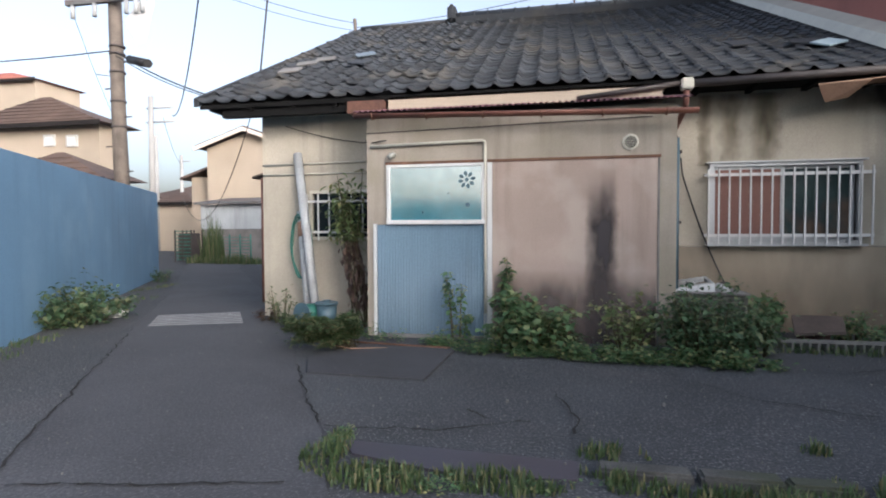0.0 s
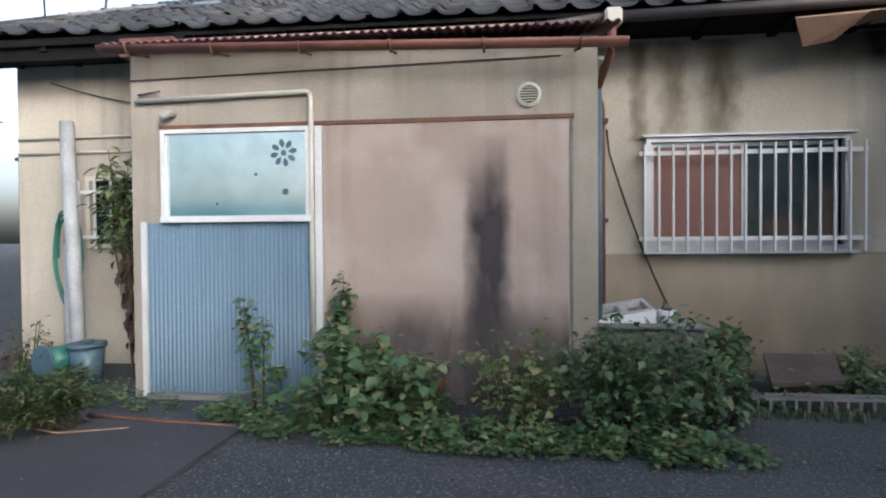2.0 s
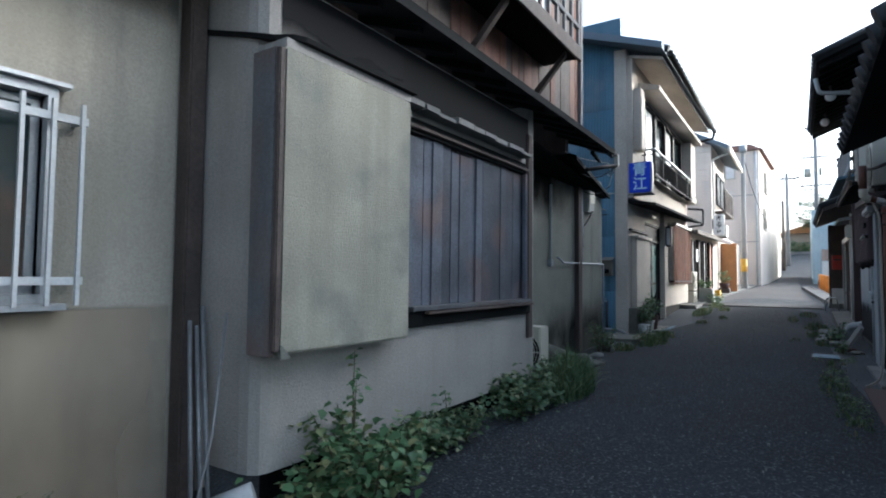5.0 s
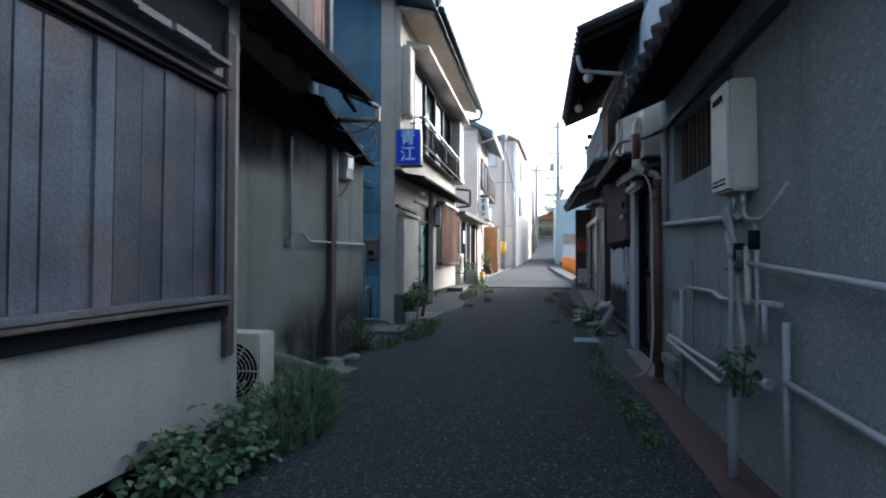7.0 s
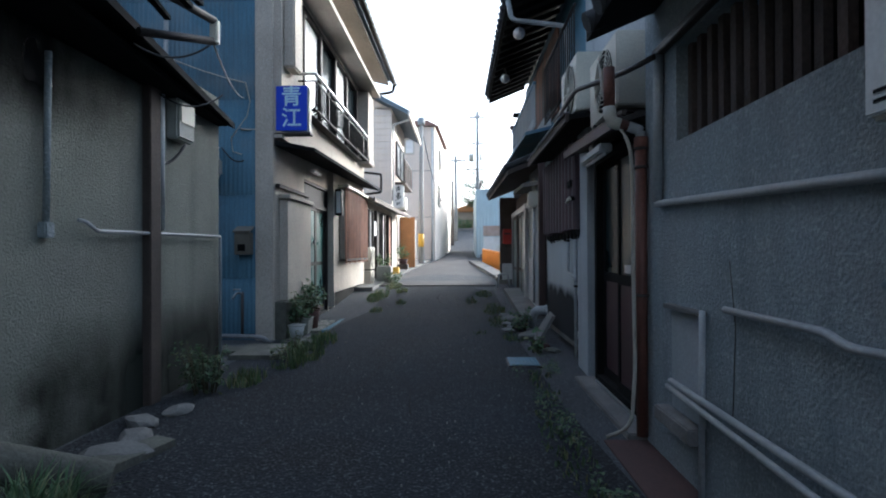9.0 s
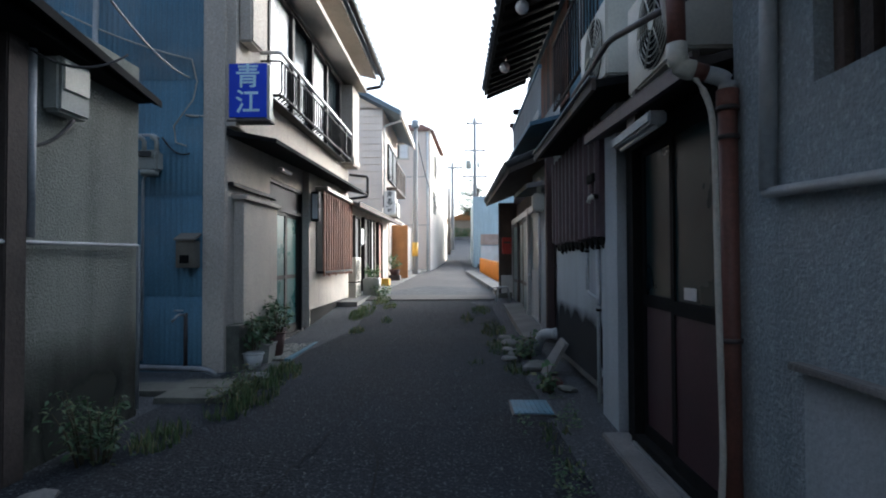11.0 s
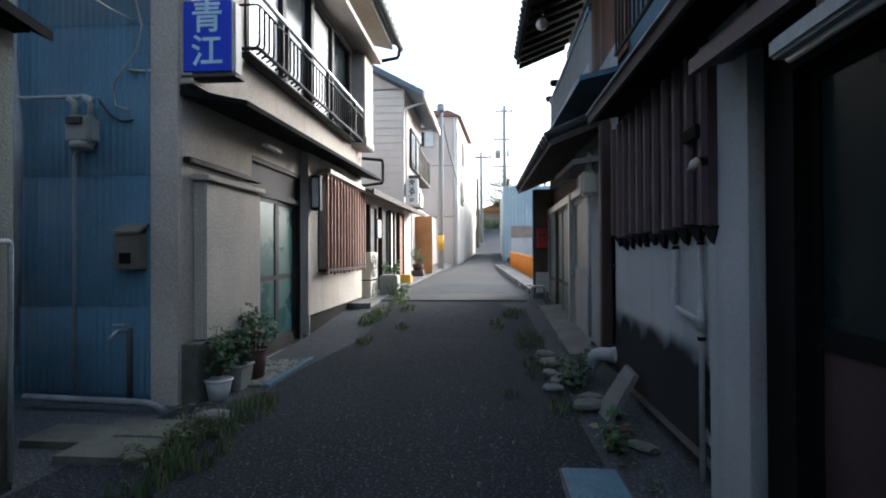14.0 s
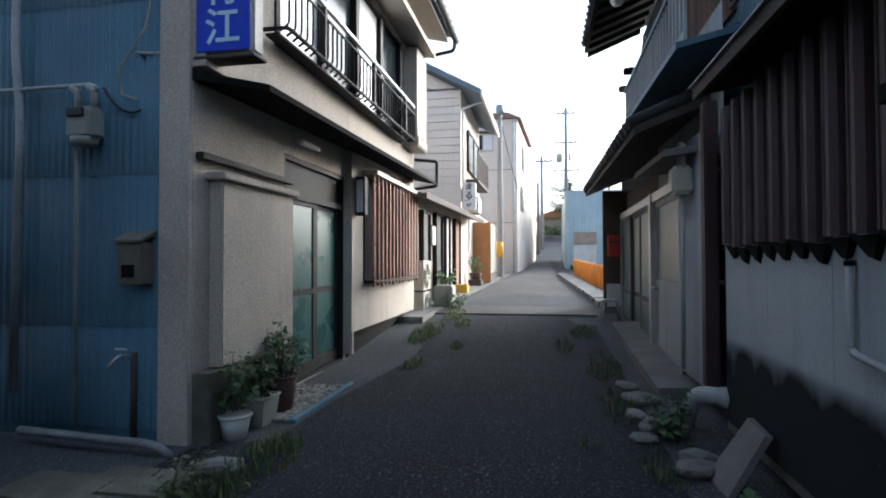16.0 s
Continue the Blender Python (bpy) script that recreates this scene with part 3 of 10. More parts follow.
def left_window():
    w = thing("window_2", (-2.75, WY, 1.15), "small window with a weathered frame behind bars", "window", kind="structure")
    bm = B()
    for a in ((-3.24, -2.26, 6.9, 7.0, 1.11, 1.15), (-3.24, -2.26, 6.9, 7.0, 1.75, 1.79), (-3.24, -3.2, 6.9, 7.0, 1.15, 1.75), (-2.3, -2.26, 6.9, 7.0, 1.15, 1.75)):
        box(bm, *a)
    part("window_frame", bm, M_OLDWHITE, w)
    part("pane", bx(-3.2, -2.3, 6.98, 6.986, 1.15, 1.75), M_GLASSDARK, w)
    g = thing("window_grille", (-2.75, 6.85, 1.1), "white bar grille over the small window", "grille")
    for z in (1.2, 1.62):
        part("rail", bx(-3.3, -2.2, 6.82, 6.84, z, z + 0.03), M_WHITEMET, g)
    for i in range(7):
        part("bar", bx(-3.24 + i * 0.16, -3.225 + i * 0.16, 6.80, 6.82, 1.1, 1.74), M_WHITEMET, g)
    for x in (-3.28, -2.24):
        part("bracket", bx(x, x + 0.02, 6.84, WY, 1.2, 1.22), M_WHITEMET, g)


left_window()


def extension_front():
    d = thing("door_1", (-1.3, BY, 0.03), "grey blue corrugated metal sheet over a doorway", "door", kind="structure")
    part("sheet", corrugated(B(), "y", BY - 0.014, -1.925, -0.68, 0.04, 1.3, 0.033, 0.006), M_DOORCORR, d)
    part("jamb", bx(-1.965, -1.93, BY - 0.035, BY + 0.05, 0.02, 1.31), M_WHITEMET, d, "white painted jamb")
    part("jamb", bx(-0.675, -0.64, BY - 0.035, BY + 0.05, 0.02, 1.30), M_SILVERPIPE, d)
    part("sill", bx(-1.93, -0.68, BY - 0.05, BY + 0.05, -0.02, 0.036), M_CONC, d)
    w = thing("window_3", (-1.25, BY, 1.33), "white framed window of teal film-covered glass with a flower sticker", "window", kind="structure")
    bm = B()
    for a in ((-1.80, -0.66, BY - 0.05, BY + 0.04, 1.305, 1.35), (-1.80, -0.66, BY - 0.04, BY + 0.04, 1.955, 1.985), (-1.80, -1.765, BY - 0.04, BY + 0.04, 1.35, 1.955), (-0.70, -0.66, BY - 0.04, BY + 0.04, 1.35, 1.955)):
        box(bm, *a)
    part("window_frame", bm, M_WHITEMET, w)
    part("pane", bx(-1.765, -0.70, BY - 0.012, BY - 0.006, 1.35, 1.955), M_TEALGLASS, w)
    part("head_board", bx(-1.82, -0.66, BY - 0.02, BY + 0.0, 1.99, 2.02), M_RUST, w)
    bm = B()
    cx, cz = -0.87, 1.80
    for k in range(8):
        a = k * math.pi / 4 + 0.2
        p = [(cx + math.cos(a + s) * r, BY - 0.014, cz + math.sin(a + s) * r) for s, r in ((0, 0.035), (-0.3, 0.07), (-0.12, 0.098), (0.12, 0.098), (0.3, 0.07))]
        q = [(x, y - 0.002, z) for x, y, z in p]
        hexa(bm, p, q)
    tube(bm, [(cx, BY - 0.014, cz), (cx, BY - 0.017, cz)], 0.022, 10)
    bmesh.ops.recalc_face_normals(bm, faces=bm.faces[:])
    part("flower_sticker", bm, M_BLUEPLASTIC, w, "dark green flower sticker")
    bm = B()
    for x, z, r in ((-0.86, 1.52, 0.025), (-1.08, 1.65, 0.012), (-1.38, 1.44, 0.012)):
        tube(bm, [(x, BY - 0.013, z), (x, BY - 0.016, z)], r, 8)
    part("sticker_dots", bm, M_BLUEPLASTIC, w)
    struct("wall_extension_back", bx(-1.95, -0.6, BY + 0.35, BY + 0.4, 0, 2.2), M_WHITEWALL, "pale lining behind the window", "wall")
    p = thing("wall_panel", (0.3, BY, 0.1), "pinkish painted board panel with a mould streak", "wall panel", kind="structure")
    part("board", bx(-0.58, 1.16, BY - 0.012, BY, 0.0, 1.99), M_PINKPANEL, p)
    part("edge_strip", bx(-0.635, -0.585, BY - 0.03, BY, 0.0, 1.985), M_WHITEMET, p, "white edge strip")
    part("head_strip", bx(-0.64, 1.19, BY - 0.022, BY, 1.992, 2.02), M_RUST, p)
    part("edge_strip", bx(1.162, 1.18, BY - 0.02, BY, 0.0, 1.985), M_CONC, p)
    return p


extension_front()


def band(name, pts, r, material):
    return pipe(name, pts, r, material, "thin pipe fixed along the plaster wall")


pipe("conduit", [(-1.99, BY - 0.03, 2.2), (-0.68, BY - 0.03, 2.23), (-0.66, BY - 0.03, 2.2), (-0.66, BY - 0.03, 1.3), (-0.66, BY - 0.03, 0.3)], 0.018, M_OLDWHITE, "pale conduit bent down beside the window", rb=0.03)
pipe("trim_pipe", [(-2.05, BY - 0.008, 2.36), (1.1, BY - 0.008, 2.42)], 0.005, M_DARKPIPE, "thin dark cable clipped along the wall", "cable", rb=0)
pipe("conduit", [(-3.95, WY - 0.02, 2.16), (-2.06, WY - 0.02, 2.18)], 0.012, M_OLDWHITE, "thin pale pipe along the plaster wall", rb=0)
pipe("conduit", [(-3.95, WY - 0.02, 2.02), (-2.06, WY - 0.02, 2.03)], 0.012, M_OLDWHITE, "thin pale pipe along the plaster wall", rb=0)
pipe("cable", sag((-3.6, WY - 0.02, 2.7), (-2.07, WY - 0.05, 2.4), 0.06) + [Vector((-2.1, BY + 0.1, 2.3)), Vector((-1.97, BY - 0.02, 2.25)), Vector((-1.8, BY - 0.03, 2.27))], 0.006, M_CABLE, "black wire running along the wall", "cable", rb=0)


def round_vent():
    v = thing("wall_vent", (0.885, BY, 2.15), "round white louvred vent cap", "vent")
    bm = B()
    n = 20
    for (r0, y0), (r1, y1) in (((0.085, 0), (0.085, -0.02)), ((0.085, -0.02), (0.062, -0.03)), ((0.062, -0.03), (0.06, -0.006))):
        for k in range(n):
            a, b = 6.28319 * k / n, 6.28319 * (k + 1) / n
            bm.faces.new([bm.verts.new((0.885 + r * math.cos(t), BY + y, 2.16 + r * math.sin(t))) for r, y, t in ((r0, y0, a), (r0, y0, b), (r1, y1, b), (r1, y1, a))])
    bmesh.ops.remove_doubles(bm, verts=bm.verts[:], dist=0.0005)
    bmesh.ops.recalc_face_normals(bm, faces=bm.faces[:])
    part("ring", bm, M_OLDWHITE, v)
    part("backing", tube(B(), [(0.885, BY - 0.002, 2.16), (0.885, BY - 0.006, 2.16)], 0.06, 16), M_BLACK, v)
    for i in range(6):
        z = 2.115 + i * 0.018
        h = math.sqrt(max(0, 0.058 ** 2 - (z - 2.16) ** 2))
        part("slat", bx(0.885 - h, 0.885 + h, BY - 0.022, BY - 0.008, z, z + 0.006), M_OLDWHITE, v)


round_vent()
bm = tube(B(), bend([(-1.72, BY, 2.1), (-1.72, BY - 0.07, 2.1), (-1.76, BY - 0.09, 2.06)], 0.02), 0.03)
solo("pipe_outlet", bm, M_GREYPLASTIC, "short grey pipe outlet in the wall", "pipe")


def purple_roof():
    r = thing("lean_to_roof", (-0.3, 6.1, 2.55), "purple red corrugated sheet roof of the extension", "roof", kind="structure")
    bm = B()
    n, m = 210, 2
    rows = []
    for i in range(n + 1):
        x = -2.15 + 3.62 * i / n
        d = 0.012 * math.sin(6.28319 * x / 0.065)
        rows.append([(x, 5.72, 2.58 + d), (x, 6.46, 2.74 + d)])
    vs = [[bm.verts.new(p) for p in row] for row in rows]
    lo = [[bm.verts.new((p[0], p[1], p[2] - 0.004)) for p in row] for row in rows]
    for i in range(n):
        bm.faces.new((vs[i][0], vs[i + 1][0], vs[i + 1][1], vs[i][1])).smooth = True
        bm.faces.new((lo[i][0], lo[i][1], lo[i + 1][1], lo[i + 1][0])).smooth = True
        bm.faces.new((lo[i][0], lo[i + 1][0], vs[i + 1][0], vs[i][0]))
    part("sheet", bm, M_PURPLE, r)
    g = thing("gutter", (-0.3, 5.68, 2.48), "faded red brown half-round gutter with brackets", "gutter")
    bm = B()
    a0 = [(-2.12, 5.68, 2.54), (1.5, 5.68, 2.44)]
    prof = [(0.05 * math.cos(t), 0.05 * math.sin(t)) for t in [math.pi + math.pi * k / 8 for k in range(9)]]
    ends = [[bm.verts.new((x, y + p, z + q)) for p, q in prof] + [bm.verts.new((x, y + p * 0.9, z + q * 0.9)) for p, q in prof[::-1]] for x, y, z in a0]
    k = len(ends[0])
    for i in range(k):
        bm.faces.new((ends[0][i], ends[1][i], ends[1][(i + 1) % k], ends[0][(i + 1) % k])).smooth = i not in (8, 17)
    bm.faces.new(ends[0][::-1])
    bm.faces.new(ends[1])
    bmesh.ops.recalc_face_normals(bm, faces=bm.faces[:])
    part("trough", bm, M_BROWNPIPE, g)
    for i in range(6):
        x = -1.9 + i * 0.62
        z = 2.54 - (x + 2.12) * 0.0276
        part("bracket", tube(B(), [(x, 5.625, z + 0.005), (x, 5.64, z - 0.05), (x, 5.68, z - 0.062), (x, 5.73, z - 0.04), (x, 5.9, z)], 0.008, 6), M_RUST, g)


purple_roof()


def main_gutter():
    g = thing("gutter", (3, 6.4, 2.9), "dark brown eave gutter with a pale collecting box", "gutter")
    bm = B()
    tube(bm, [(1.62, 6.42, 2.87), (4.2, 6.42, 2.93)], 0.045, 10)
    part("trough", bm, M_DARKPIPE, g)
    part("trough", tube(B(), [(0.35, 6.40, 2.76), (1.5, 6.42, 2.88)], 0.03, 8), M_DARKPIPE, g)
    part("rain_head", bx(1.49, 1.62, 6.36, 6.48, 2.80, 2.93, 0.015), M_OLDWHITE, g, "pale square rainwater head")
    d = thing("downpipe", (1.54, 6.85, 0.5), "rust brown downpipe with an offset bend", "downpipe")
    part("tube", tube(B(), bend([(1.55, 6.42, 2.8), (1.55, 6.45, 2.62), (1.5, 6.86, 2.4), (1.55, 6.88, 2.3), (1.55, 6.88, 0.3)], 0.06), 0.034, 10), M_BROWNPIPE, d)
    for z in (2.15, 1.3):
        part("clip", bx(1.50, 1.60, 6.83, WY, z, z + 0.035), M_DARKPIPE, d)
    part("elbow", tube(B(), bend([(1.5, 6.6, 2.62), (1.46, 6.75, 2.45), (1.5, 6.85, 2.2)], 0.05), 0.04, 10), M_GREYPLASTIC, d, "grey plastic elbow")
    pipe("conduit", [(1.37, 5.98, 2.2), (1.37, 5.98, 0.3)], 0.022, M_BLUEPLASTIC, "blue grey pipe on the corner of the extension", rb=0)
    pipe("cable", [(1.6, 6.9, 2.1)] + sag((1.62, 6.9, 1.9), (2.15, 6.88, 0.5), 0.1), 0.009, M_CABLE, "black cable hanging across the wall", "cable", rb=0)


main_gutter()


def post_and_debris():
    struct("post", bx(4.14, 4.24, 6.83, 6.94, -0.05, 2.9, 0.01), M_OLDWOOD, "dark weathered corner post", "post")
    b = thing("torn_panel", (3.3, 6.5, 2.6), "torn ceiling board hanging from the eave", "board")
    bm = B()
    slab(bm, (2.85, 6.35, 2.78), (3.9, 6.4, 2.86), (3.9, 6.75, 2.88), (3.05, 6.7, 2.80), 0.012)
    slab(bm, (2.85, 6.35, 2.78), (3.35, 6.34, 2.80), (3.2, 6.5, 2.66), (2.98, 6.5, 2.62), 0.012)
    part("board", bm, M_CARD, b)
    s = thing("soffit", (0, 6.7, 2.85), "dark underside boards of the eave", "soffit", kind="structure")
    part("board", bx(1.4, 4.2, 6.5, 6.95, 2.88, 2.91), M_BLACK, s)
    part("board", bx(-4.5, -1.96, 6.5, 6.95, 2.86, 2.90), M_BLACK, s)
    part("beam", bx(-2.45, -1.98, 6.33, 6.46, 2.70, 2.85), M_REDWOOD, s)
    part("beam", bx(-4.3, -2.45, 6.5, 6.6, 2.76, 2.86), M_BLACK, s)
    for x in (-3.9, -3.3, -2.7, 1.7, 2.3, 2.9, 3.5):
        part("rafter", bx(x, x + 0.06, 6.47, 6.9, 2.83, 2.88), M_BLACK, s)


post_and_debris()


def film(name, col, amt, scale, cx, w, z0, z1, power=1.6, wobble=1.3, top=4.0, clear=0.15):
    """A film of stain or painted shade: opaque where an uneven profile says so, clear elsewhere."""
    m = bpy.data.materials.new(name)
    m.use_nodes = True
    nt = m.node_tree
    N, L = nt.nodes, nt.links
    b = N["Principled BSDF"]
    b.inputs["Base Color"].default_value = (*col, 1)
    b.inputs["Roughness"].default_value = 0.9
    b.inputs["Specular IOR Level"].default_value = 0.15
    geo = N.new("ShaderNodeNewGeometry")
    sep = N.new("ShaderNodeSeparateXYZ")
    L.new(geo.outputs["Position"], sep.inputs[0])

    def math_(op, a, c=None):
        n = N.new("ShaderNodeMath")
        n.operation = op
        for k, v in enumerate((a, c)):
            if v is None:
                continue
            if isinstance(v, (int, float)):
                n.inputs[k].default_value = v
            else:
                L.new(v, n.inputs[k])
        return n.outputs[0]
    no = N.new("ShaderNodeTexNoise")
    no.inputs["Scale"].default_value, no.inputs["Detail"].default_value = scale, 6
    mp = N.new("ShaderNodeMapping")
    mp.inputs["Scale"].default_value = (1, 1, 0.35)
    L.new(geo.outputs["Position"], mp.inputs[0])
    L.new(mp.outputs[0], no.inputs["Vector"])
    wob = N.new("ShaderNodeTexNoise")
    wob.inputs["Scale"].default_value, wob.inputs["Detail"].default_value = scale * 1.4, 5
    L.new(geo.outputs["Position"], wob.inputs["Vector"])
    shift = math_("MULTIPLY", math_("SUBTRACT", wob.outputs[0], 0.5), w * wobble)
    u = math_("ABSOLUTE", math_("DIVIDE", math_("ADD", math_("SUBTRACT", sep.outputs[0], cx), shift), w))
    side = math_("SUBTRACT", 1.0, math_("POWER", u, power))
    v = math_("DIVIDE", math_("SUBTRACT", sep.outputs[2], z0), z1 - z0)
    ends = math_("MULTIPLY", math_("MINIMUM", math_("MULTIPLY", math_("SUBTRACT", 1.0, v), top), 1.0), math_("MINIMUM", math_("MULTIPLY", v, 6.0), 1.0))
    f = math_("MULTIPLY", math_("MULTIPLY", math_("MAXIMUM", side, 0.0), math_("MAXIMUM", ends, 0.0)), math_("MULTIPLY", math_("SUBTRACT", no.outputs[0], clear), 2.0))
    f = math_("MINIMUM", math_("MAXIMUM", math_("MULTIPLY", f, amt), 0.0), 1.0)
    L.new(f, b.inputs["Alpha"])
    return m


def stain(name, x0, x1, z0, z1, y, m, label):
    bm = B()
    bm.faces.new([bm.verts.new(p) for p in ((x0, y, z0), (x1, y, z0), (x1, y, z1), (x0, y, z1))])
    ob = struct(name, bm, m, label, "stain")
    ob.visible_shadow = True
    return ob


stain("stain_1", 0.34, 0.84, 0.0, 1.9, BY - 0.016, film("mould_film", (0.055, 0.05, 0.052), 0.95, 6, 0.60, 0.18, -0.4, 1.9, 1.5, 0.6, 4.0, 0.0), "black mould streak running down the board")
stain("stain_2", -0.56, 1.15, 0.0, 0.85, BY - 0.0195, film("grey_foot_film", (0.10, 0.085, 0.08), 0.9, 4, 0.35, 1.6, -0.6, 0.8, 6.0), "grey film, denser along the foot of the board")
stain("stain_3", 2.0, 2.32, 2.05, 2.85, WY - 0.004, film("drip_film_a", (0.17, 0.14, 0.085), 0.55, 6, 2.16, 0.13, 1.9, 3.1, 2.0), "brown water stain under the eave")
stain("stain_4", 2.35, 2.75, 2.05, 2.85, WY - 0.004, film("drip_film_b", (0.15, 0.125, 0.075), 0.65, 5, 2.55, 0.17, 1.9, 3.1, 2.5), "brown water stain under the eave")
stain("stain_5", 1.75, 2.0, 2.0, 2.85, WY - 0.004, film("drip_film_c", (0.19, 0.155, 0.095), 0.5, 6, 1.87, 0.09, 1.8, 3.1, 2.0), "brown water stain under the eave")
stain("stain_6", 1.4, 4.18, 0.0, 0.85, WY - 0.005, film("brown_foot_film", (0.20, 0.14, 0.07), 0.25, 2.0, 2.8, 1.9, -0.8, 0.8, 8.0), "thin brown film along the foot of the wall")


stain("patch_1", 1.4, 4.13, 0.0, 1.04, WY - 0.0045, film("patch_film", (0.37, 0.31, 0.235), 0.7, 1.6, 2.5, 1.72, -0.5, 1.04, 10.0, 0.3, 60.0, 0.0), "browner repaired plaster below the window")
# black films: soot together with painted shade under the eaves
stain("stain_9", 3.05, 4.13, 2.4, 2.87, WY - 0.006, film("soot_shade_film_a", (0.012, 0.012, 0.012), 1.1, 3.0, 4.2, 1.1, 2.50, 3.6, 1.6, 0.4), "soot and painted shade under the eave")
stain("stain_12", 4.36, 5.4, 2.38, 2.75, SHY - 0.0055, film("soot_shade_film_d", (0.012, 0.012, 0.013), 1.5, 3.0, 5.0, 1.0, 2.38, 3.9, 6.0, 0.2, 4.0, 0.0), "soot and painted shade under the eave above the shutter case")
stain("stain_10", 4.36, 7.45, 2.36, 2.75, SHY - 0.004, film("soot_shade_film_b", (0.010, 0.010, 0.010), 2.6, 3.0, 6.6, 2.05, 2.2, 3.3, 5.0, 0.25, 4.0, -0.1), "soot and painted shade over the boarded window")


# ---- the shuttered shop ----
def shop():
    s = thing("shutter_case", (4.75, 6.3, 0.8), "plastered shutter case beside the boarded window", "shutter case", kind="structure")
    bm = B()
    hexa(bm, [(4.235, 6.20, 0.81), (5.27, 6.20, 0.80), (5.27, SHY, 0.80), (4.235, SHY, 0.81)],
         [(4.235, 6.20, 2.31), (5.27, 6.20, 2.31), (5.27, SHY, 2.31), (4.235, SHY, 2.31)])
    bmesh.ops.bevel(bm, geom=bm.edges[:], offset=0.015, segments=2, affect="EDGES")
    part("box", bm, M_CASEPLASTER, s)
    part("side_board", bx(4.205, 4.233, 6.225, 6.40, 0.80, 2.30, 0.006), M_GREYWOOD, s, "rotting timber edge board")
    part("edge_board", bx(4.20, 4.237, 6.19, 6.222, 0.83, 2.29, 0.006), M_OLDWOOD, s, "split dark corner lath")
    part("loose_flap", hexa(B(), [(4.24, 6.185, 0.795), (4.30, 6.18, 0.79), (4.30, 6.20, 0.79), (4.24, 6.20, 0.795)], [(4.235, 6.187, 0.86), (4.245, 6.185, 0.86), (4.245, 6.2, 0.86), (4.235, 6.2, 0.86)]), M_DARKBASE, s)
    cap = [(4.235, 6.86), (4.235, 6.46), (4.25, 6.30), (4.30, 6.215), (4.36, 6.185), (5.30, 6.175)]
    bm = B()
    for (xa, ya), (xb, yb) in zip(cap, cap[1:]):
        d = Vector((xb - xa, yb - ya, 0)).normalized()
        n = Vector((-d.y, d.x, 0)) * 0.16
        za, zb = 2.36 + 0.28 * max(0.0, ya - 6.3), 2.36 + 0.28 * max(0.0, yb - 6.3)
        hexa(bm, [(xa, ya, za), (xb, yb, zb), (xb + n.x, yb + n.y, zb), (xa + n.x, ya + n.y, za)],
             [(xa, ya, za + 0.028), (xb, yb, zb + 0.028), (xb + n.x, yb + n.y, zb + 0.028), (xa + n.x, ya + n.y, za + 0.028)])
    bmesh.ops.recalc_face_normals(bm, faces=bm.faces[:])
    part("cap", bm, M_BLACK, s)
    part("bed", bx(4.26, 5.28, 6.215, SHY, 2.311, 2.36), M_SHOPPLASTER, s)
    w = thing("window_4", (6.4, 6.4, 1.0), "window boarded up with grey weathered planks", "window", kind="structure")
    rnd = random.Random(7)
    x = 5.47
    while x < 7.45:
        wd = min(rnd.uniform(0.10, 0.19), 7.46 - x)
        y = SHY + 0.04 + rnd.uniform(-0.012, 0.012)
        top = 2.20 - rnd.uniform(0.0, 0.03)
        part("plank", hexa(B(), [(x + 0.004, y, 0.98), (x + wd - 0.003, y, 0.98), (x + wd - 0.003, y + 0.02, 0.98), (x + 0.004, y + 0.02, 0.98)],
                           [(x + 0.003, y - 0.01, top), (x + wd - 0.006, y - 0.01, top), (x + wd - 0.006, y + 0.01, top), (x + 0.003, y + 0.01, top)]), M_BLUEGREYWOOD, w)
        x += wd
    part("lintel", bx(5.30, 7.46, SHY - 0.005, SHY + 0.05, 2.20, 2.30), M_BLACK, w)
    part("upper_batten", bx(5.30, 7.46, SHY - 0.03, SHY - 0.006, 2.225, 2.25, 0.004), M_OLDWOOD, w)
    bm = B()
    x = 5.29
    while x < 7.3:
        L_ = rnd.uniform(0.12, 0.3)
        box(bm, x, x + L_ - 0.01, SHY - 0.10 - rnd.uniform(0, 0.03), SHY - 0.002, 2.335 + rnd.uniform(0, 0.01), 2.375 + rnd.uniform(-0.012, 0.015))
        x += L_
    part("head_trim", bm, M_CONC, w, "crumbling mossy head moulding")
    part("sill", bx(5.46, 7.40, SHY - 0.07, SHY + 0.03, 0.95, 0.98, 0.006), M_GREYWOOD, w)
    part("sill_beam", bx(5.30, 7.42, SHY - 0.04, SHY - 0.002, 0.84, 0.945, 0.006), M_BLACK, w)
    part("sill_batten", bx(5.62, 7.40, SHY - 0.09, SHY - 0.045, 0.925, 0.945, 0.004), M_OLDWOOD, w)
    part("jamb", bx(7.36, 7.40, SHY - 0.02, SHY + 0.02, 0.98, 2.2, 0.006), M_BLUEGREYWOOD, w)
    struct("post_1", bx(7.40, 7.50, SHY - 0.03, SHY + 0.02, 0.6, 2.6, 0.008), M_OLDWOOD, "weathered post at the wall's end", "post")
    # upper floor
    u = thing("upper_facade", (7, 6.6, 2.9), "dark weathered vertical boards of the upper floor", "facade", kind="structure")
    x = 4.27
    while x < 9.5:
        wd = min(rnd.uniform(0.12, 0.2), 9.52 - x)
        y = 6.575 + rnd.uniform(-0.008, 0.006)
        part("plank", bx(x + 0.003, x + wd - 0.003, y, y + 0.02, 3.1, 5.9), M_REDWOOD if rnd.random() < 0.4 else M_OLDWOOD, u)
        x += wd
    part("corner_board", bx(9.46, 9.56, 6.53, 6.7, 3.08, 6.6, 0.008), M_GREYWOOD, u)
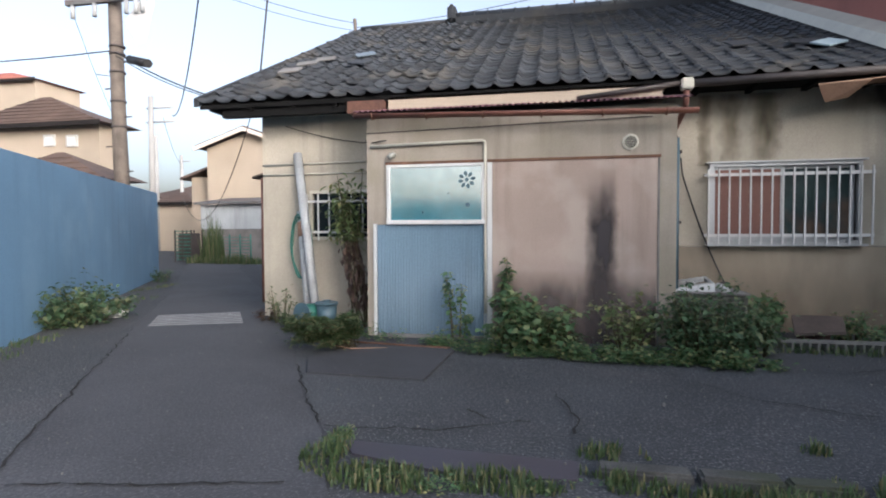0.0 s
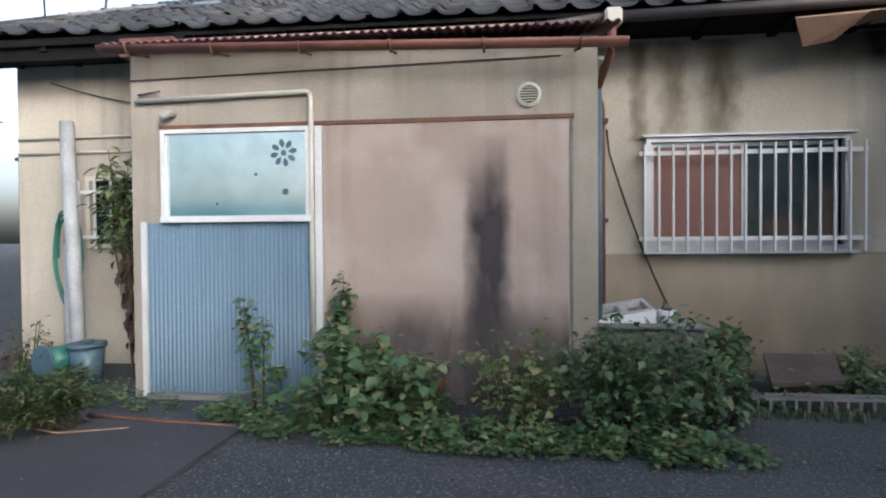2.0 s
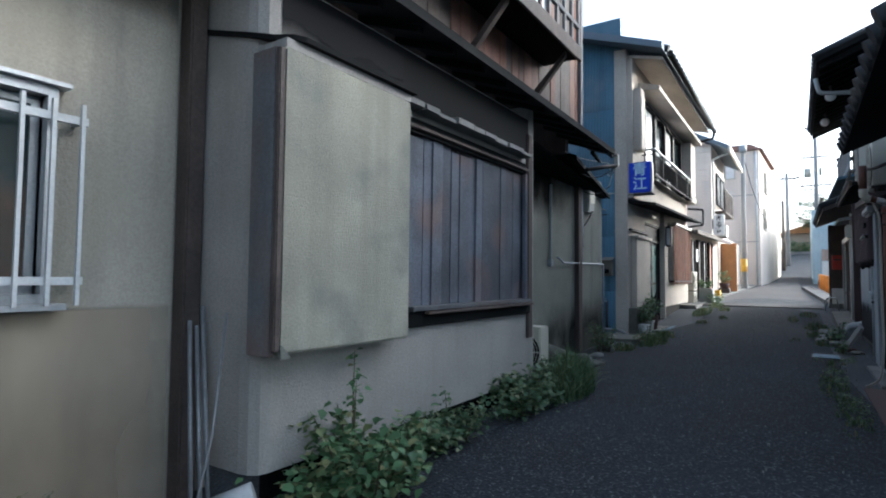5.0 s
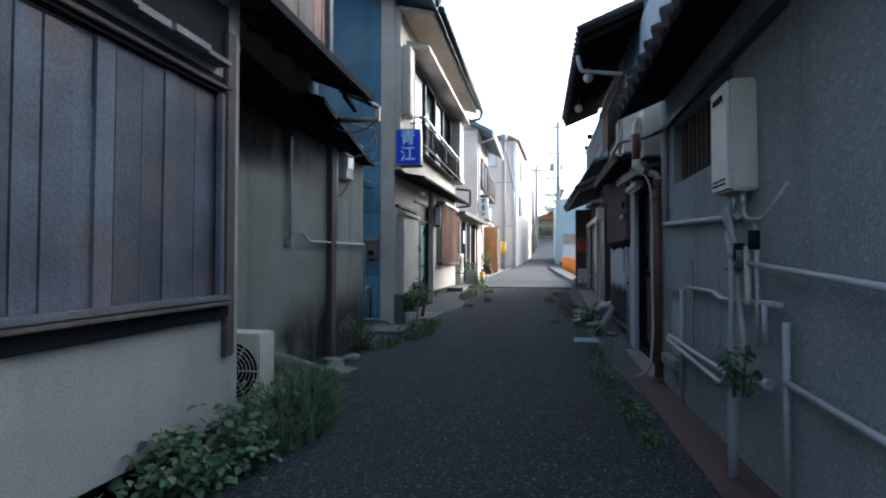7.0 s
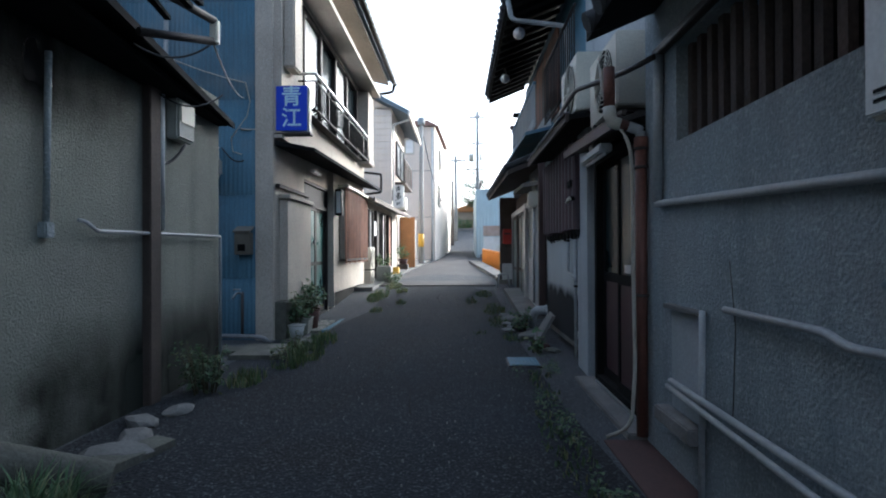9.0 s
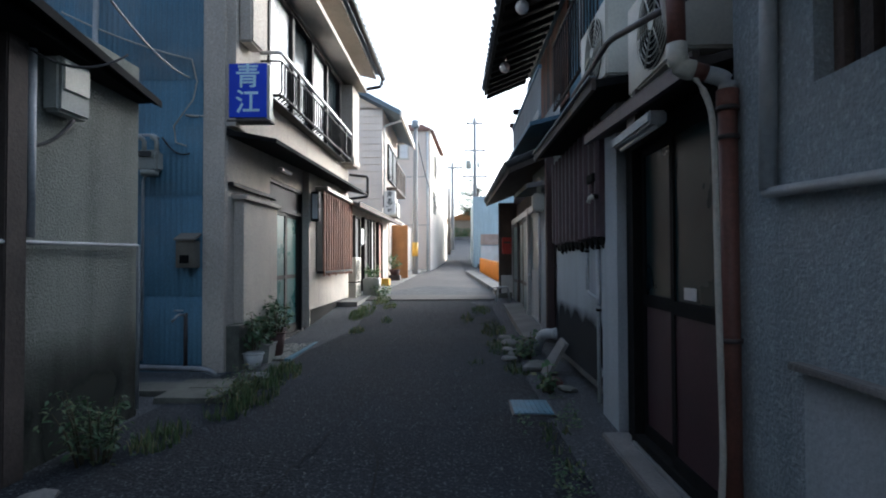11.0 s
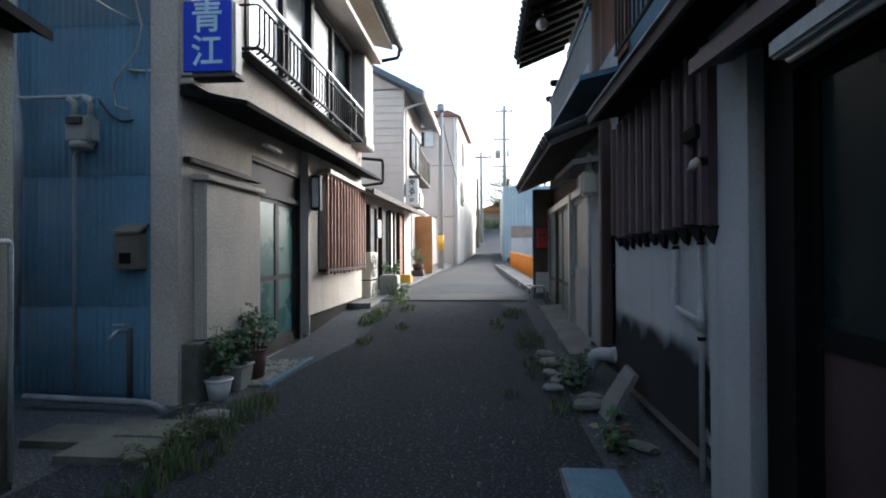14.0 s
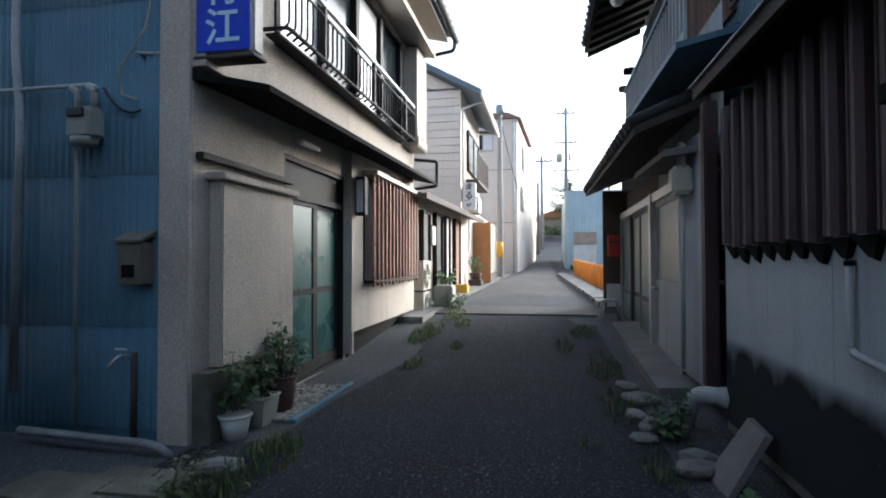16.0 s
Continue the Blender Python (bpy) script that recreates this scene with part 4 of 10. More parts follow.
    b = thing("balcony", (6.5, 6.3, 3.5), "old wooden balcony with a grey slatted rail", "balcony")
    part("floor", bx(4.4, 8.3, 6.15, 6.575, 3.62, 3.70), M_BLACK, b)
    part("fascia", bx(4.4, 8.3, 6.12, 6.15, 3.58, 3.74, 0.004), M_OLDWOOD, b)
    part("top_rail", bx(4.4, 8.3, 6.12, 6.18, 4.40, 4.46, 0.006), M_GREYWOOD, b)
    part("mid_rail", bx(4.4, 8.3, 6.13, 6.17, 3.94, 3.99, 0.004), M_GREYWOOD, b)
    for i in range(19):
        xx = 4.45 + i * 0.211
        part("baluster", bx(xx, xx + 0.05, 6.135, 6.165, 3.74, 4.40), M_GREYWOOD, b)
    for xx in (5.0, 6.6, 8.0):
        part("bracket", hexa(B(), [(xx, 6.57, 3.14), (xx + 0.06, 6.57, 3.14), (xx + 0.06, 6.57, 3.24), (xx, 6.57, 3.24)],
                             [(xx, 6.2, 3.56), (xx + 0.06, 6.2, 3.56), (xx + 0.06, 6.2, 3.62), (xx, 6.2, 3.62)]), M_OLDWOOD, b)
    win = thing("window_5", (7.7, 6.57, 3.9), "small upper window with a pale frame", "window", kind="structure")
    part("window_frame", box(box(box(box(B(), 7.2, 7.26, 6.53, 6.6, 3.8, 4.9), 8.3, 8.36, 6.53, 6.6, 3.8, 4.9), 7.26, 8.3, 6.53, 6.6, 3.8, 3.86), 7.26, 8.3, 6.53, 6.6, 4.84, 4.9), M_ALU, win)
    part("pane", bx(7.26, 8.3, 6.555, 6.565, 3.86, 4.84), M_LAMPGLASS, win)
    # ragged eave edge
    e = thing("eave_battens", (9, 6.3, 2.8), "broken battens sticking out of the eave", "batten")
    for i, (x0, x1, y, z, t) in enumerate(((9.5, 10.15, 6.25, 2.92, 0.03), (9.6, 10.0, 6.4, 2.84, -0.05), (9.55, 9.95, 6.5, 2.98, 0.06), (9.2, 9.9, 6.2, 2.84, -0.02))):
        part("batten", hexa(B(), [(x0, y, z), (x0, y + 0.05, z), (x0, y + 0.05, z + 0.035), (x0, y, z + 0.035)],
                            [(x1, y + 0.03, z + t), (x1, y + 0.07, z + t), (x1, y + 0.07, z + t + 0.03), (x1, y + 0.03, z + t + 0.03)]), M_BLACK, e)
    r = thing("eave_rafters", (7, 6.4, 2.8), "black rafters under the shop eave", "rafter")
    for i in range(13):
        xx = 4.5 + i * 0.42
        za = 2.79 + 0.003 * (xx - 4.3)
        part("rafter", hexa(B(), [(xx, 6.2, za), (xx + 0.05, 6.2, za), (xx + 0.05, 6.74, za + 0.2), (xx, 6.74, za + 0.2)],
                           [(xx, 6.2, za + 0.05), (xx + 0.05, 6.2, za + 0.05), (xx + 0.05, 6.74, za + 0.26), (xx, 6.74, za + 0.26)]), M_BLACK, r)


shop()


def ac_unit(name_group, x0, x1, y0, y1, z0, z1, face, label):
    """An outdoor unit; face is the side with the fan: '-y', '+y' or '-x'."""
    a = thing("air_conditioner", ((x0 + x1) / 2, (y0 + y1) / 2, z0), label, "air conditioner", name_group)
    part("casing", bx(x0, x1, y0, y1, z0 + 0.03, z1, 0.012), M_OLDWHITE, a)
    along = "x" if face[1] == "y" else "y"
    u0, u1 = (x0, x1) if along == "x" else (y0, y1)
    w = {"-y": y0, "+y": y1, "-x": x0}[face]
    sgn = -1 if face[0] == "-" else 1
    cu, cz, R = u0 + (u1 - u0) * 0.42, (z0 + z1) / 2 + 0.01, min(u1 - u0, z1 - z0) * 0.42

    def P(u, d, z):
        return (u, w + sgn * d, z) if along == "x" else (w + sgn * d, u, z)
    part("fan_recess", tube(B(), [P(cu, 0.001, cz), P(cu, 0.004, cz)], R, 24), M_BLACK, a)
    for k in range(1, 8):
        ring = [P(cu + math.cos(t) * R * k / 7, 0.012, cz + math.sin(t) * R * k / 7) for t in [6.28319 * i / 24 for i in range(25)]]
        part("guard_ring", tube(B(), ring, 0.004, 4), M_OLDWHITE, a)
    for k in range(6):
        t = k * math.pi / 3
        part("guard_spoke", tube(B(), [P(cu, 0.014, cz), P(cu + math.cos(t) * R, 0.014, cz + math.sin(t) * R)], 0.005, 4), M_OLDWHITE, a)
    part("hub", tube(B(), [P(cu, 0.008, cz), P(cu, 0.02, cz)], R * 0.16, 12), M_OLDWHITE, a)
    for f in (0.12, 0.8):
        part("foot", bx(x0 + (x1 - x0) * f, x0 + (x1 - x0) * f + 0.05, y0 - 0.01, y1 + 0.01, z0, z0 + 0.032), M_DARKPIPE, a)
    return a


ac_unit("", 8.2, 8.45, 6.57, 7.08, 0.05, 0.63, "-x", "white air conditioner outdoor unit in the weeds beside the wall")


def alley_left():
    struct("post_2", bx(10.80, 10.96, 7.03, 7.12, 0.0, 2.62, 0.008), M_OLDWOOD, "dark timber post in the stucco wall", "post")
    m = thing("meter_box", (11.3, 7.0, 2.25), "grey electricity meter box under the eave", "meter box")
    part("case", bx(11.14, 11.44, 6.98, 7.1, 2.25, 2.62, 0.02), M_GREYPLASTIC, m)
    part("window", bx(11.17, 11.41, 6.966, 6.98, 2.40, 2.58, 0.004), M_OLDWHITE, m, "white rimmed meter glass")
    part("cable_tail", tube(B(), sag((11.3, 7.0, 2.23), (11.0, 7.06, 2.0), 0.05), 0.012, 6), M_CABLE, m)
    pipe("conduit", [(11.02, 7.06, 2.6), (11.02, 7.06, 1.44)], 0.024, M_PVC, "grey conduit down the stucco wall", rb=0)
    pipe("gas_pipe", [(10.06, 7.1, 1.47), (10.06, 7.05, 1.46), (10.18, 7.05, 1.40), (12.13, 7.05, 1.42), (12.13, 7.05, 0.1)], 0.014, M_PVC, "thin grey gas pipe along the stucco wall", rb=0.03)
    pipe("conduit", [(9.75, 7.07, 2.5), (9.73, 7.07, 1.42)], 0.02, M_GREYWALL, "painted conduit on the stucco wall", rb=0)
    solo("junction_box", bx(9.69, 9.77, 7.04, 7.1, 1.34, 1.44, 0.008), M_GREYWALL, "small painted junction box on the wall", "junction box")
    b = thing("broken_gutter", (10.2, 6.5, 2.8), "broken gutter end with a white cap", "gutter")
    part("trough", tube(B(), [(9.7, 6.5, 2.94), (10.44, 6.34, 2.97)], 0.03, 8), M_DARKPIPE, b)
    part("cap", bx(10.42, 10.48, 6.31, 6.37, 2.80, 2.98, 0.008), M_OLDWHITE, b, "white plastic drop piece")
    part("spout", tube(B(), [(10.45, 6.34, 2.82), (9.95, 6.62, 2.70)], 0.03, 8), M_DARKPIPE, b)
    for k, (p, q, d) in enumerate((((10.9, 7.05, 2.6), (11.4, 6.7, 2.7), 0.12), ((10.1, 6.75, 2.68), (10.44, 6.36, 2.80), 0.1), ((10.46, 6.36, 2.82), (13.75, 7.45, 3.35), 0.1))):
        pipe("cable", sag(p, q, d), 0.008, M_CABLE if k < 2 else M_PALECABLE, "loose wire hanging under the eave", "cable", rb=0)
    lg = thing("fallen_post", (8.9, 6.4, 0), "grey weathered log lying from wall to lane", "log")
    part("log", tube(B(), [(8.84, 6.95, 0.3), (9.02, 6.75, 0.23), (9.14, 6.55, 0.15), (9.22, 6.32, 0.085)], 0.115, 12, 0.075), M_DARKBASE, lg)
    part("split_board", hexa(B(), [(9.0, 6.55, 0.0), (9.9, 6.35, 0.0), (9.95, 6.5, 0.0), (9.05, 6.75, 0.0)], [(9.0, 6.55, 0.07), (9.9, 6.35, 0.05), (9.95, 6.5, 0.06), (9.05, 6.75, 0.1)]), M_DARKBASE, lg)
    # rubble along the wall's foot
    rnd = random.Random(12)
    for i, (x, y, s) in enumerate(((9.65, 6.6, 0.15), (9.95, 6.65, 0.13), (10.3, 6.8, 0.12), (10.6, 6.7, 0.1), (13.4, 6.55, 0.12))):
        stone(x, y, s, rnd)


def stone(x, y, s, rnd, m=None):
    bm = B()
    bmesh.ops.create_icosphere(bm, subdivisions=2, radius=1)
    off = rnd.uniform(0, 50)
    a = rnd.uniform(0, 3)
    for v in bm.verts:
        k = 1 + 0.35 * noise.noise(v.co * 1.3 + Vector((off, off, 0)))
        q = v.co * k * s
        q = Vector((q.x * 1.3, q.y * 0.8, q.z * 0.42))
        v.co = Vector((q.x * math.cos(a) - q.y * math.sin(a) + x, q.x * math.sin(a) + q.y * math.cos(a) + y, gz(x) + s * 0.3 + q.z))
    return solo("rubble_stone", bm, m or M_STONE, "rough grey rubble lying along the wall's foot", "stone", "rubble by the wall")


alley_left()


# ---- the corner house with the blue sign ----
def blue_house():
    side = thing("side_cladding", (13.79, 9, 0), "blue painted corrugated sheets, streaked and faded", "cladding", kind="structure")
    for k, (z0, z1) in enumerate(((0.15, 0.92), (0.90, 2.05), (2.03, 3.35), (3.33, 4.7), (4.68, 6.25))):
        part("sheet", corrugated(B(), "x", HX0 - 0.014 - 0.0022 * k, 7.30, 12.5, z0, z1, 0.062, 0.008, 0.003, 4), M_BLUECORR, side)
    part("corner_trim", bx(HX0 - 0.035, HX0 + 0.2, 7.055, 7.30, 0.05, 5.9, 0.006), M_STUCCO, side, "cream plastered corner strip")
    # front, ground floor
    f = thing("front_trim", (14.5, 7.0, 0.5), "stucco panel with a drip ledge over a dark stone base", "wall trim", kind="structure")
    part("panel", bx(14.0, 15.17, 6.93, 7.048, 0.58, 2.0, 0.01), M_STUCCO, f)
    part("ledge", bx(13.95, 15.2, 6.88, 7.048, 2.004, 2.06, 0.008), M_STUCCO, f)
    part("ledge", bx(13.83, 15.3, 6.98, 7.048, 2.14, 2.19, 0.006), M_BRONZE, f)
    part("stone_base", bx(13.80, 15.19, 6.90, 7.048, 0.0, 0.574, 0.008), M_DARKBASE, f)
    part("canopy_light", bx(15.3, 15.75, 6.9, 6.97, 2.56, 2.60, 0.006), M_LAMPGLASS, f, "slim white light fitting")
    d = thing("door_2", (15.75, 7.1, 0.12), "dark framed sliding entrance door with frosted glass", "door", kind="structure")
    bm = B()
    for a in ((15.22, 15.27, 7.06, 7.16, 0.12, 2.45), (16.77, 16.82, 7.06, 7.16, 0.12, 2.45), (15.27, 16.77, 7.06, 7.16, 2.40, 2.45), (15.27, 16.77, 7.055, 7.16, 2.02, 2.09), (15.27, 16.77, 7.06, 7.16, 0.12, 0.16)):
        box(bm, *a)
    part("door_frame", bm, M_BRONZE, d)
    part("transom_pane", bx(15.27, 16.77, 7.10, 7.106, 2.09, 2.40), M_BRONZE, d)
    for x0, x1, y in ((15.27, 16.05, 7.085), (16.0, 16.77, 7.12)):
        leaf = part("door_leaf", box(box(box(box(box(B(), x0, x0 + 0.11, y - 0.015, y + 0.015, 0.16, 2.02), x1 - 0.11, x1, y - 0.015, y + 0.015, 0.16, 2.02),
                    x0 + 0.11, x1 - 0.11, y - 0.015, y + 0.015, 0.16, 0.30), x0 + 0.11, x1 - 0.11, y - 0.015, y + 0.015, 1.02, 1.08), x0 + 0.11, x1 - 0.11, y - 0.015, y + 0.015, 1.97, 2.02), M_BRONZE, d)
        part("pane", bx(x0 + 0.11, x1 - 0.11, y - 0.003, y + 0.003, 0.30, 1.02), M_TEALPANE, leaf)
        part("pane", bx(x0 + 0.11, x1 - 0.11, y - 0.003, y + 0.003, 1.08, 1.97), M_TEALPANE, leaf)
    struct("room_back_2", bx(15.0, 17.0, 7.5, 7.6, 0, 2.9), M_CREAM, "pale hall behind the frosted door", "wall")
    # projecting bay and its slatted window
    struct("wall_bay_return", bx(16.86, 16.9, 6.95, 7.17, 0.2, 2.9), M_STUCCO, "cream stucco return of the bay", "wall")
    # the shade beneath the bay, put in as a black sheet
    struct("wall_bay_foot", bx(16.86, 20.0, 7.06, 7.16, 0.0, 0.6), M_BLACK, "black sheet painted as shade under the bay", "wall")
    s = thing("slatted_screen", (17.8, 6.6, 1.0), "brown wooden slat screen over the bay window", "screen")
    part("head_rail", bx(16.65, 18.98, 6.55, 6.75, 2.44, 2.50, 0.006), M_OLDWHITE, s)
    part("foot_rail", bx(16.68, 18.95, 6.60, 6.74, 1.10, 1.14, 0.004), M_BRONZE, s)
    # black sheet for the shade between the slats
    part("backing", bx(16.7, 18.93, 6.735, 6.749, 1.14, 2.44), M_BLACK, s)
    for i in range(14):
        x = 16.68 + i * 0.172
        part("slat", bx(x, x + 0.05, 6.60, 6.625, 1.06 + 0.012 * math.sin(i * 2.3), 2.44, 0.003), M_SLATS, s)
    l = thing("wall_lamp", (16.45, 6.68, 1.95), "tall dark wall lantern with a pale panel", "lamp")
    part("frame", bx(16.38, 16.5, 6.62, 6.74, 1.92, 2.38, 0.008), M_BRONZE, l)
    part("panel", bx(16.37, 16.379, 6.64, 6.72, 1.96, 2.34), M_LAMPGLASS, l, "milky glass panel")
    # canopy between the storeys
    c = thing("canopy", (16.5, 6.6, 2.75), "thin black canopy over the ground floor", "canopy", kind="structure")
    bm = B()
    hexa(bm, [(13.78, 7.04, 2.70), (13.78, 6.98, 2.70), (14.0, 6.55, 2.66), (19.95, 6.49, 2.76), (20.0, 6.92, 2.86), (16.2, 7.04, 2.80)],
         [(13.78, 7.04, 2.80), (13.78, 6.98, 2.76), (14.0, 6.55, 2.71), (19.95, 6.49, 2.81), (20.0, 6.92, 2.92), (16.2, 7.04, 2.86)])
    bmesh.ops.recalc_face_normals(bm, faces=bm.faces[:])
    part("sheet", bm, M_BLACK, c)
    # upper storey
    w = thing("window_6", (16.4, 6.75, 3.25), "wide dark framed upper windows with white curtains", "window", kind="structure")
    bm = B()
    for a in ((14.45, 18.45, 6.73, 6.86, 3.2, 3.26), (14.45, 18.45, 6.73, 6.86, 4.72, 4.78), (14.45, 14.52, 6.73, 6.86, 3.26, 4.72), (18.38, 18.45, 6.73, 6.86, 3.26, 4.72), (15.42, 15.52, 6.74, 6.86, 3.26, 4.72), (16.4, 16.52, 6.73, 6.86, 3.26, 4.72), (17.4, 17.5, 6.74, 6.86, 3.26, 4.72)):
        box(bm, *a)
    part("window_frame", bm, M_BRONZE, w)
    for i, (x0, x1) in enumerate(((14.52, 15.42), (15.52, 16.4), (16.52, 17.4), (17.5, 18.38))):
        part("pane", bx(x0, x1, 6.80, 6.806, 3.26, 4.72), M_LAMPGLASS if i in (0, 2) else M_GLASSDARK, w)
    # black wall in place of an unlit upper room
    struct("room_back_3", bx(14.3, 18.6, 7.2, 7.3, 3, 5), M_BLACK, "black wall standing in for the unlit room behind the upper windows", "wall")
    b = thing("balcony_rail", (16.4, 6.55, 3.2), "black metal window guard rail with a worn top", "railing")
    for z, m, r in ((3.72, M_ALU, 0.025), (3.22, M_BRONZE, 0.018), (3.62, M_BRONZE, 0.012)):
        part("rail", tube(B(), bend([(14.2, 6.74, z), (14.2, 6.5, z), (18.35, 6.5, z), (18.35, 6.74, z)], 0.05), r, 8), m, b)
    for i in range(38):
        x = 14.22 + i * 0.111
        if i % 13 == 6:
            part("post", bx(x, x + 0.04, 6.48, 6.52, 3.22, 3.72), M_BRONZE, b)
        else:
            part("bar", tube(B(), bend([(x, 6.5, 3.62), (x, 6.5, 3.26), (x, 6.58, 3.21)], 0.03, 3), 0.011, 5), M_BLACK, b)
    part("bottom_grid", bx(14.25, 18.3, 6.6, 6.72, 3.19, 3.21), M_BRONZE, b)
    h = thing("window_hood", (16.5, 6.5, 4.85), "pale flat hood over the upper windows", "hood", kind="structure")
    bm = B()
    hexa(bm, [(13.95, 6.75, 4.86), (13.95, 6.35, 4.80), (19.25, 6.35, 4.80), (19.25, 6.75, 4.86)], [(13.95, 6.75, 5.0), (13.95, 6.35, 4.88), (19.25, 6.35, 4.88), (19.25, 6.75, 5.0)])
    part("slab", bm, M_STUCCO, h)
    part("end_panel", bx(18.6, 19.28, 6.5, 6.748, 3.20, 3.36, 0.02), M_STUCCO, h)
    part("end_panel", bx(18.6, 19.28, 6.52, 6.748, 3.37, 4.78, 0.01), M_STUCCO, h)
    part("bracket_box", bx(13.58, 13.9, 6.6, 6.748, 3.6, 4.78, 0.02), M_STUCCO, h)
    r = thing("house_roof", (16.5, 8, 5.5), "blue edged tiled roof of the corner house", "roof", kind="structure")
    bm = B()
    hexa(bm, [(13.2, 6.15, 5.30), (19.65, 6.15, 5.30), (19.65, 11, 7.0), (13.2, 11, 7.0)], [(13.2, 6.15, 5.42), (19.65, 6.15, 5.42), (19.65, 11, 7.2), (13.2, 11, 7.2)])
    hexa(bm, [(13.2, 11, 7.0), (19.65, 11, 7.0), (19.65, 16, 5.3), (13.2, 16, 5.3)], [(13.2, 11, 7.2), (19.65, 11, 7.2), (19.65, 16, 5.42), (13.2, 16, 5.42)])
    part("slab", bm, M_ROOFBLUE, r)
    part("soffit", hexa(B(), [(13.5, 6.2, 5.20), (19.6, 6.2, 5.20), (19.6, 6.76, 5.34), (13.5, 6.76, 5.34)], [(13.5, 6.2, 5.26), (19.6, 6.2, 5.26), (19.6, 6.76, 5.40), (13.5, 6.76, 5.40)]), M_STUCCO, r)
    for i in range(24):
        x = 13.5 + i * 0.26
        part("eave_tile", tube(B(), [(x, 6.08, 5.37), (x, 6.3, 5.46)], 0.07, 8), M_TILE, r)
    g = thing("gutter", (16.5, 6.08, 5.25), "dark gutter with a bent outlet", "gutter")
    part("trough", tube(B(), [(13.5, 6.07, 5.28), (19.7, 6.07, 5.25)], 0.055, 10), M_BRONZE, g)
    part("outlet", tube(B(), bend([(19.6, 6.07, 5.25), (19.6, 6.1, 5.05), (19.5, 6.5, 4.95)], 0.06), 0.035, 8), M_BRONZE, g)
    upsize(s, l, w, b, h, r, g)
    # sign
    sg = thing("shop_sign", (13.85, 6.75, 2.85), "blue box sign with pale blue lettering", "sign")
    part("case", bx(13.81, 13.97, 6.575, 7.045, 2.885, 3.535, 0.025), M_OLDWHITE, sg)
    part("face", bx(13.795, 13.81, 6.595, 7.025, 2.905, 3.515, 0.005), M_SIGNBLUE, sg, "blue sign face")
    part("bottom_cap", bx(13.80, 13.98, 6.56, 7.05, 2.86, 2.883, 0.005), M_DARKPIPE, sg)
    part("bracket", bx(13.84, 13.94, 7.045, 7.15, 3.05, 3.36, 0.008), M_GREYPLASTIC, sg)
    for k, ch in enumerate("青江"):
        fc = bpy.data.curves.new("lettering", "FONT")
        fc.body, fc.size, fc.extrude, fc.align_x, fc.align_y, fc.offset = ch, 0.285, 0.002, "CENTER", "CENTER", 0.004
        tmp = bpy.data.objects.new("lettering_tmp", fc)
        scene.collection.objects.link(tmp)
        me = bpy.data.meshes.new_from_object(tmp.evaluated_get(bpy.context.evaluated_depsgraph_get()))
        bpy.data.objects.remove(tmp)
        me.transform(pose(13.793, 6.81, 3.355 - 0.29 * k, 90, 0, -90))
        me.materials.append(M_SIGNTEXT)
        put_under(new("lettering", me), sg)
    pipe("cable", sag((13.84, 7.04, 3.02), (13.76, 7.5, 2.93), 0.04), 0.012, M_PALECABLE, "pale wire between sign and wall", "cable", rb=0)


blue_house()


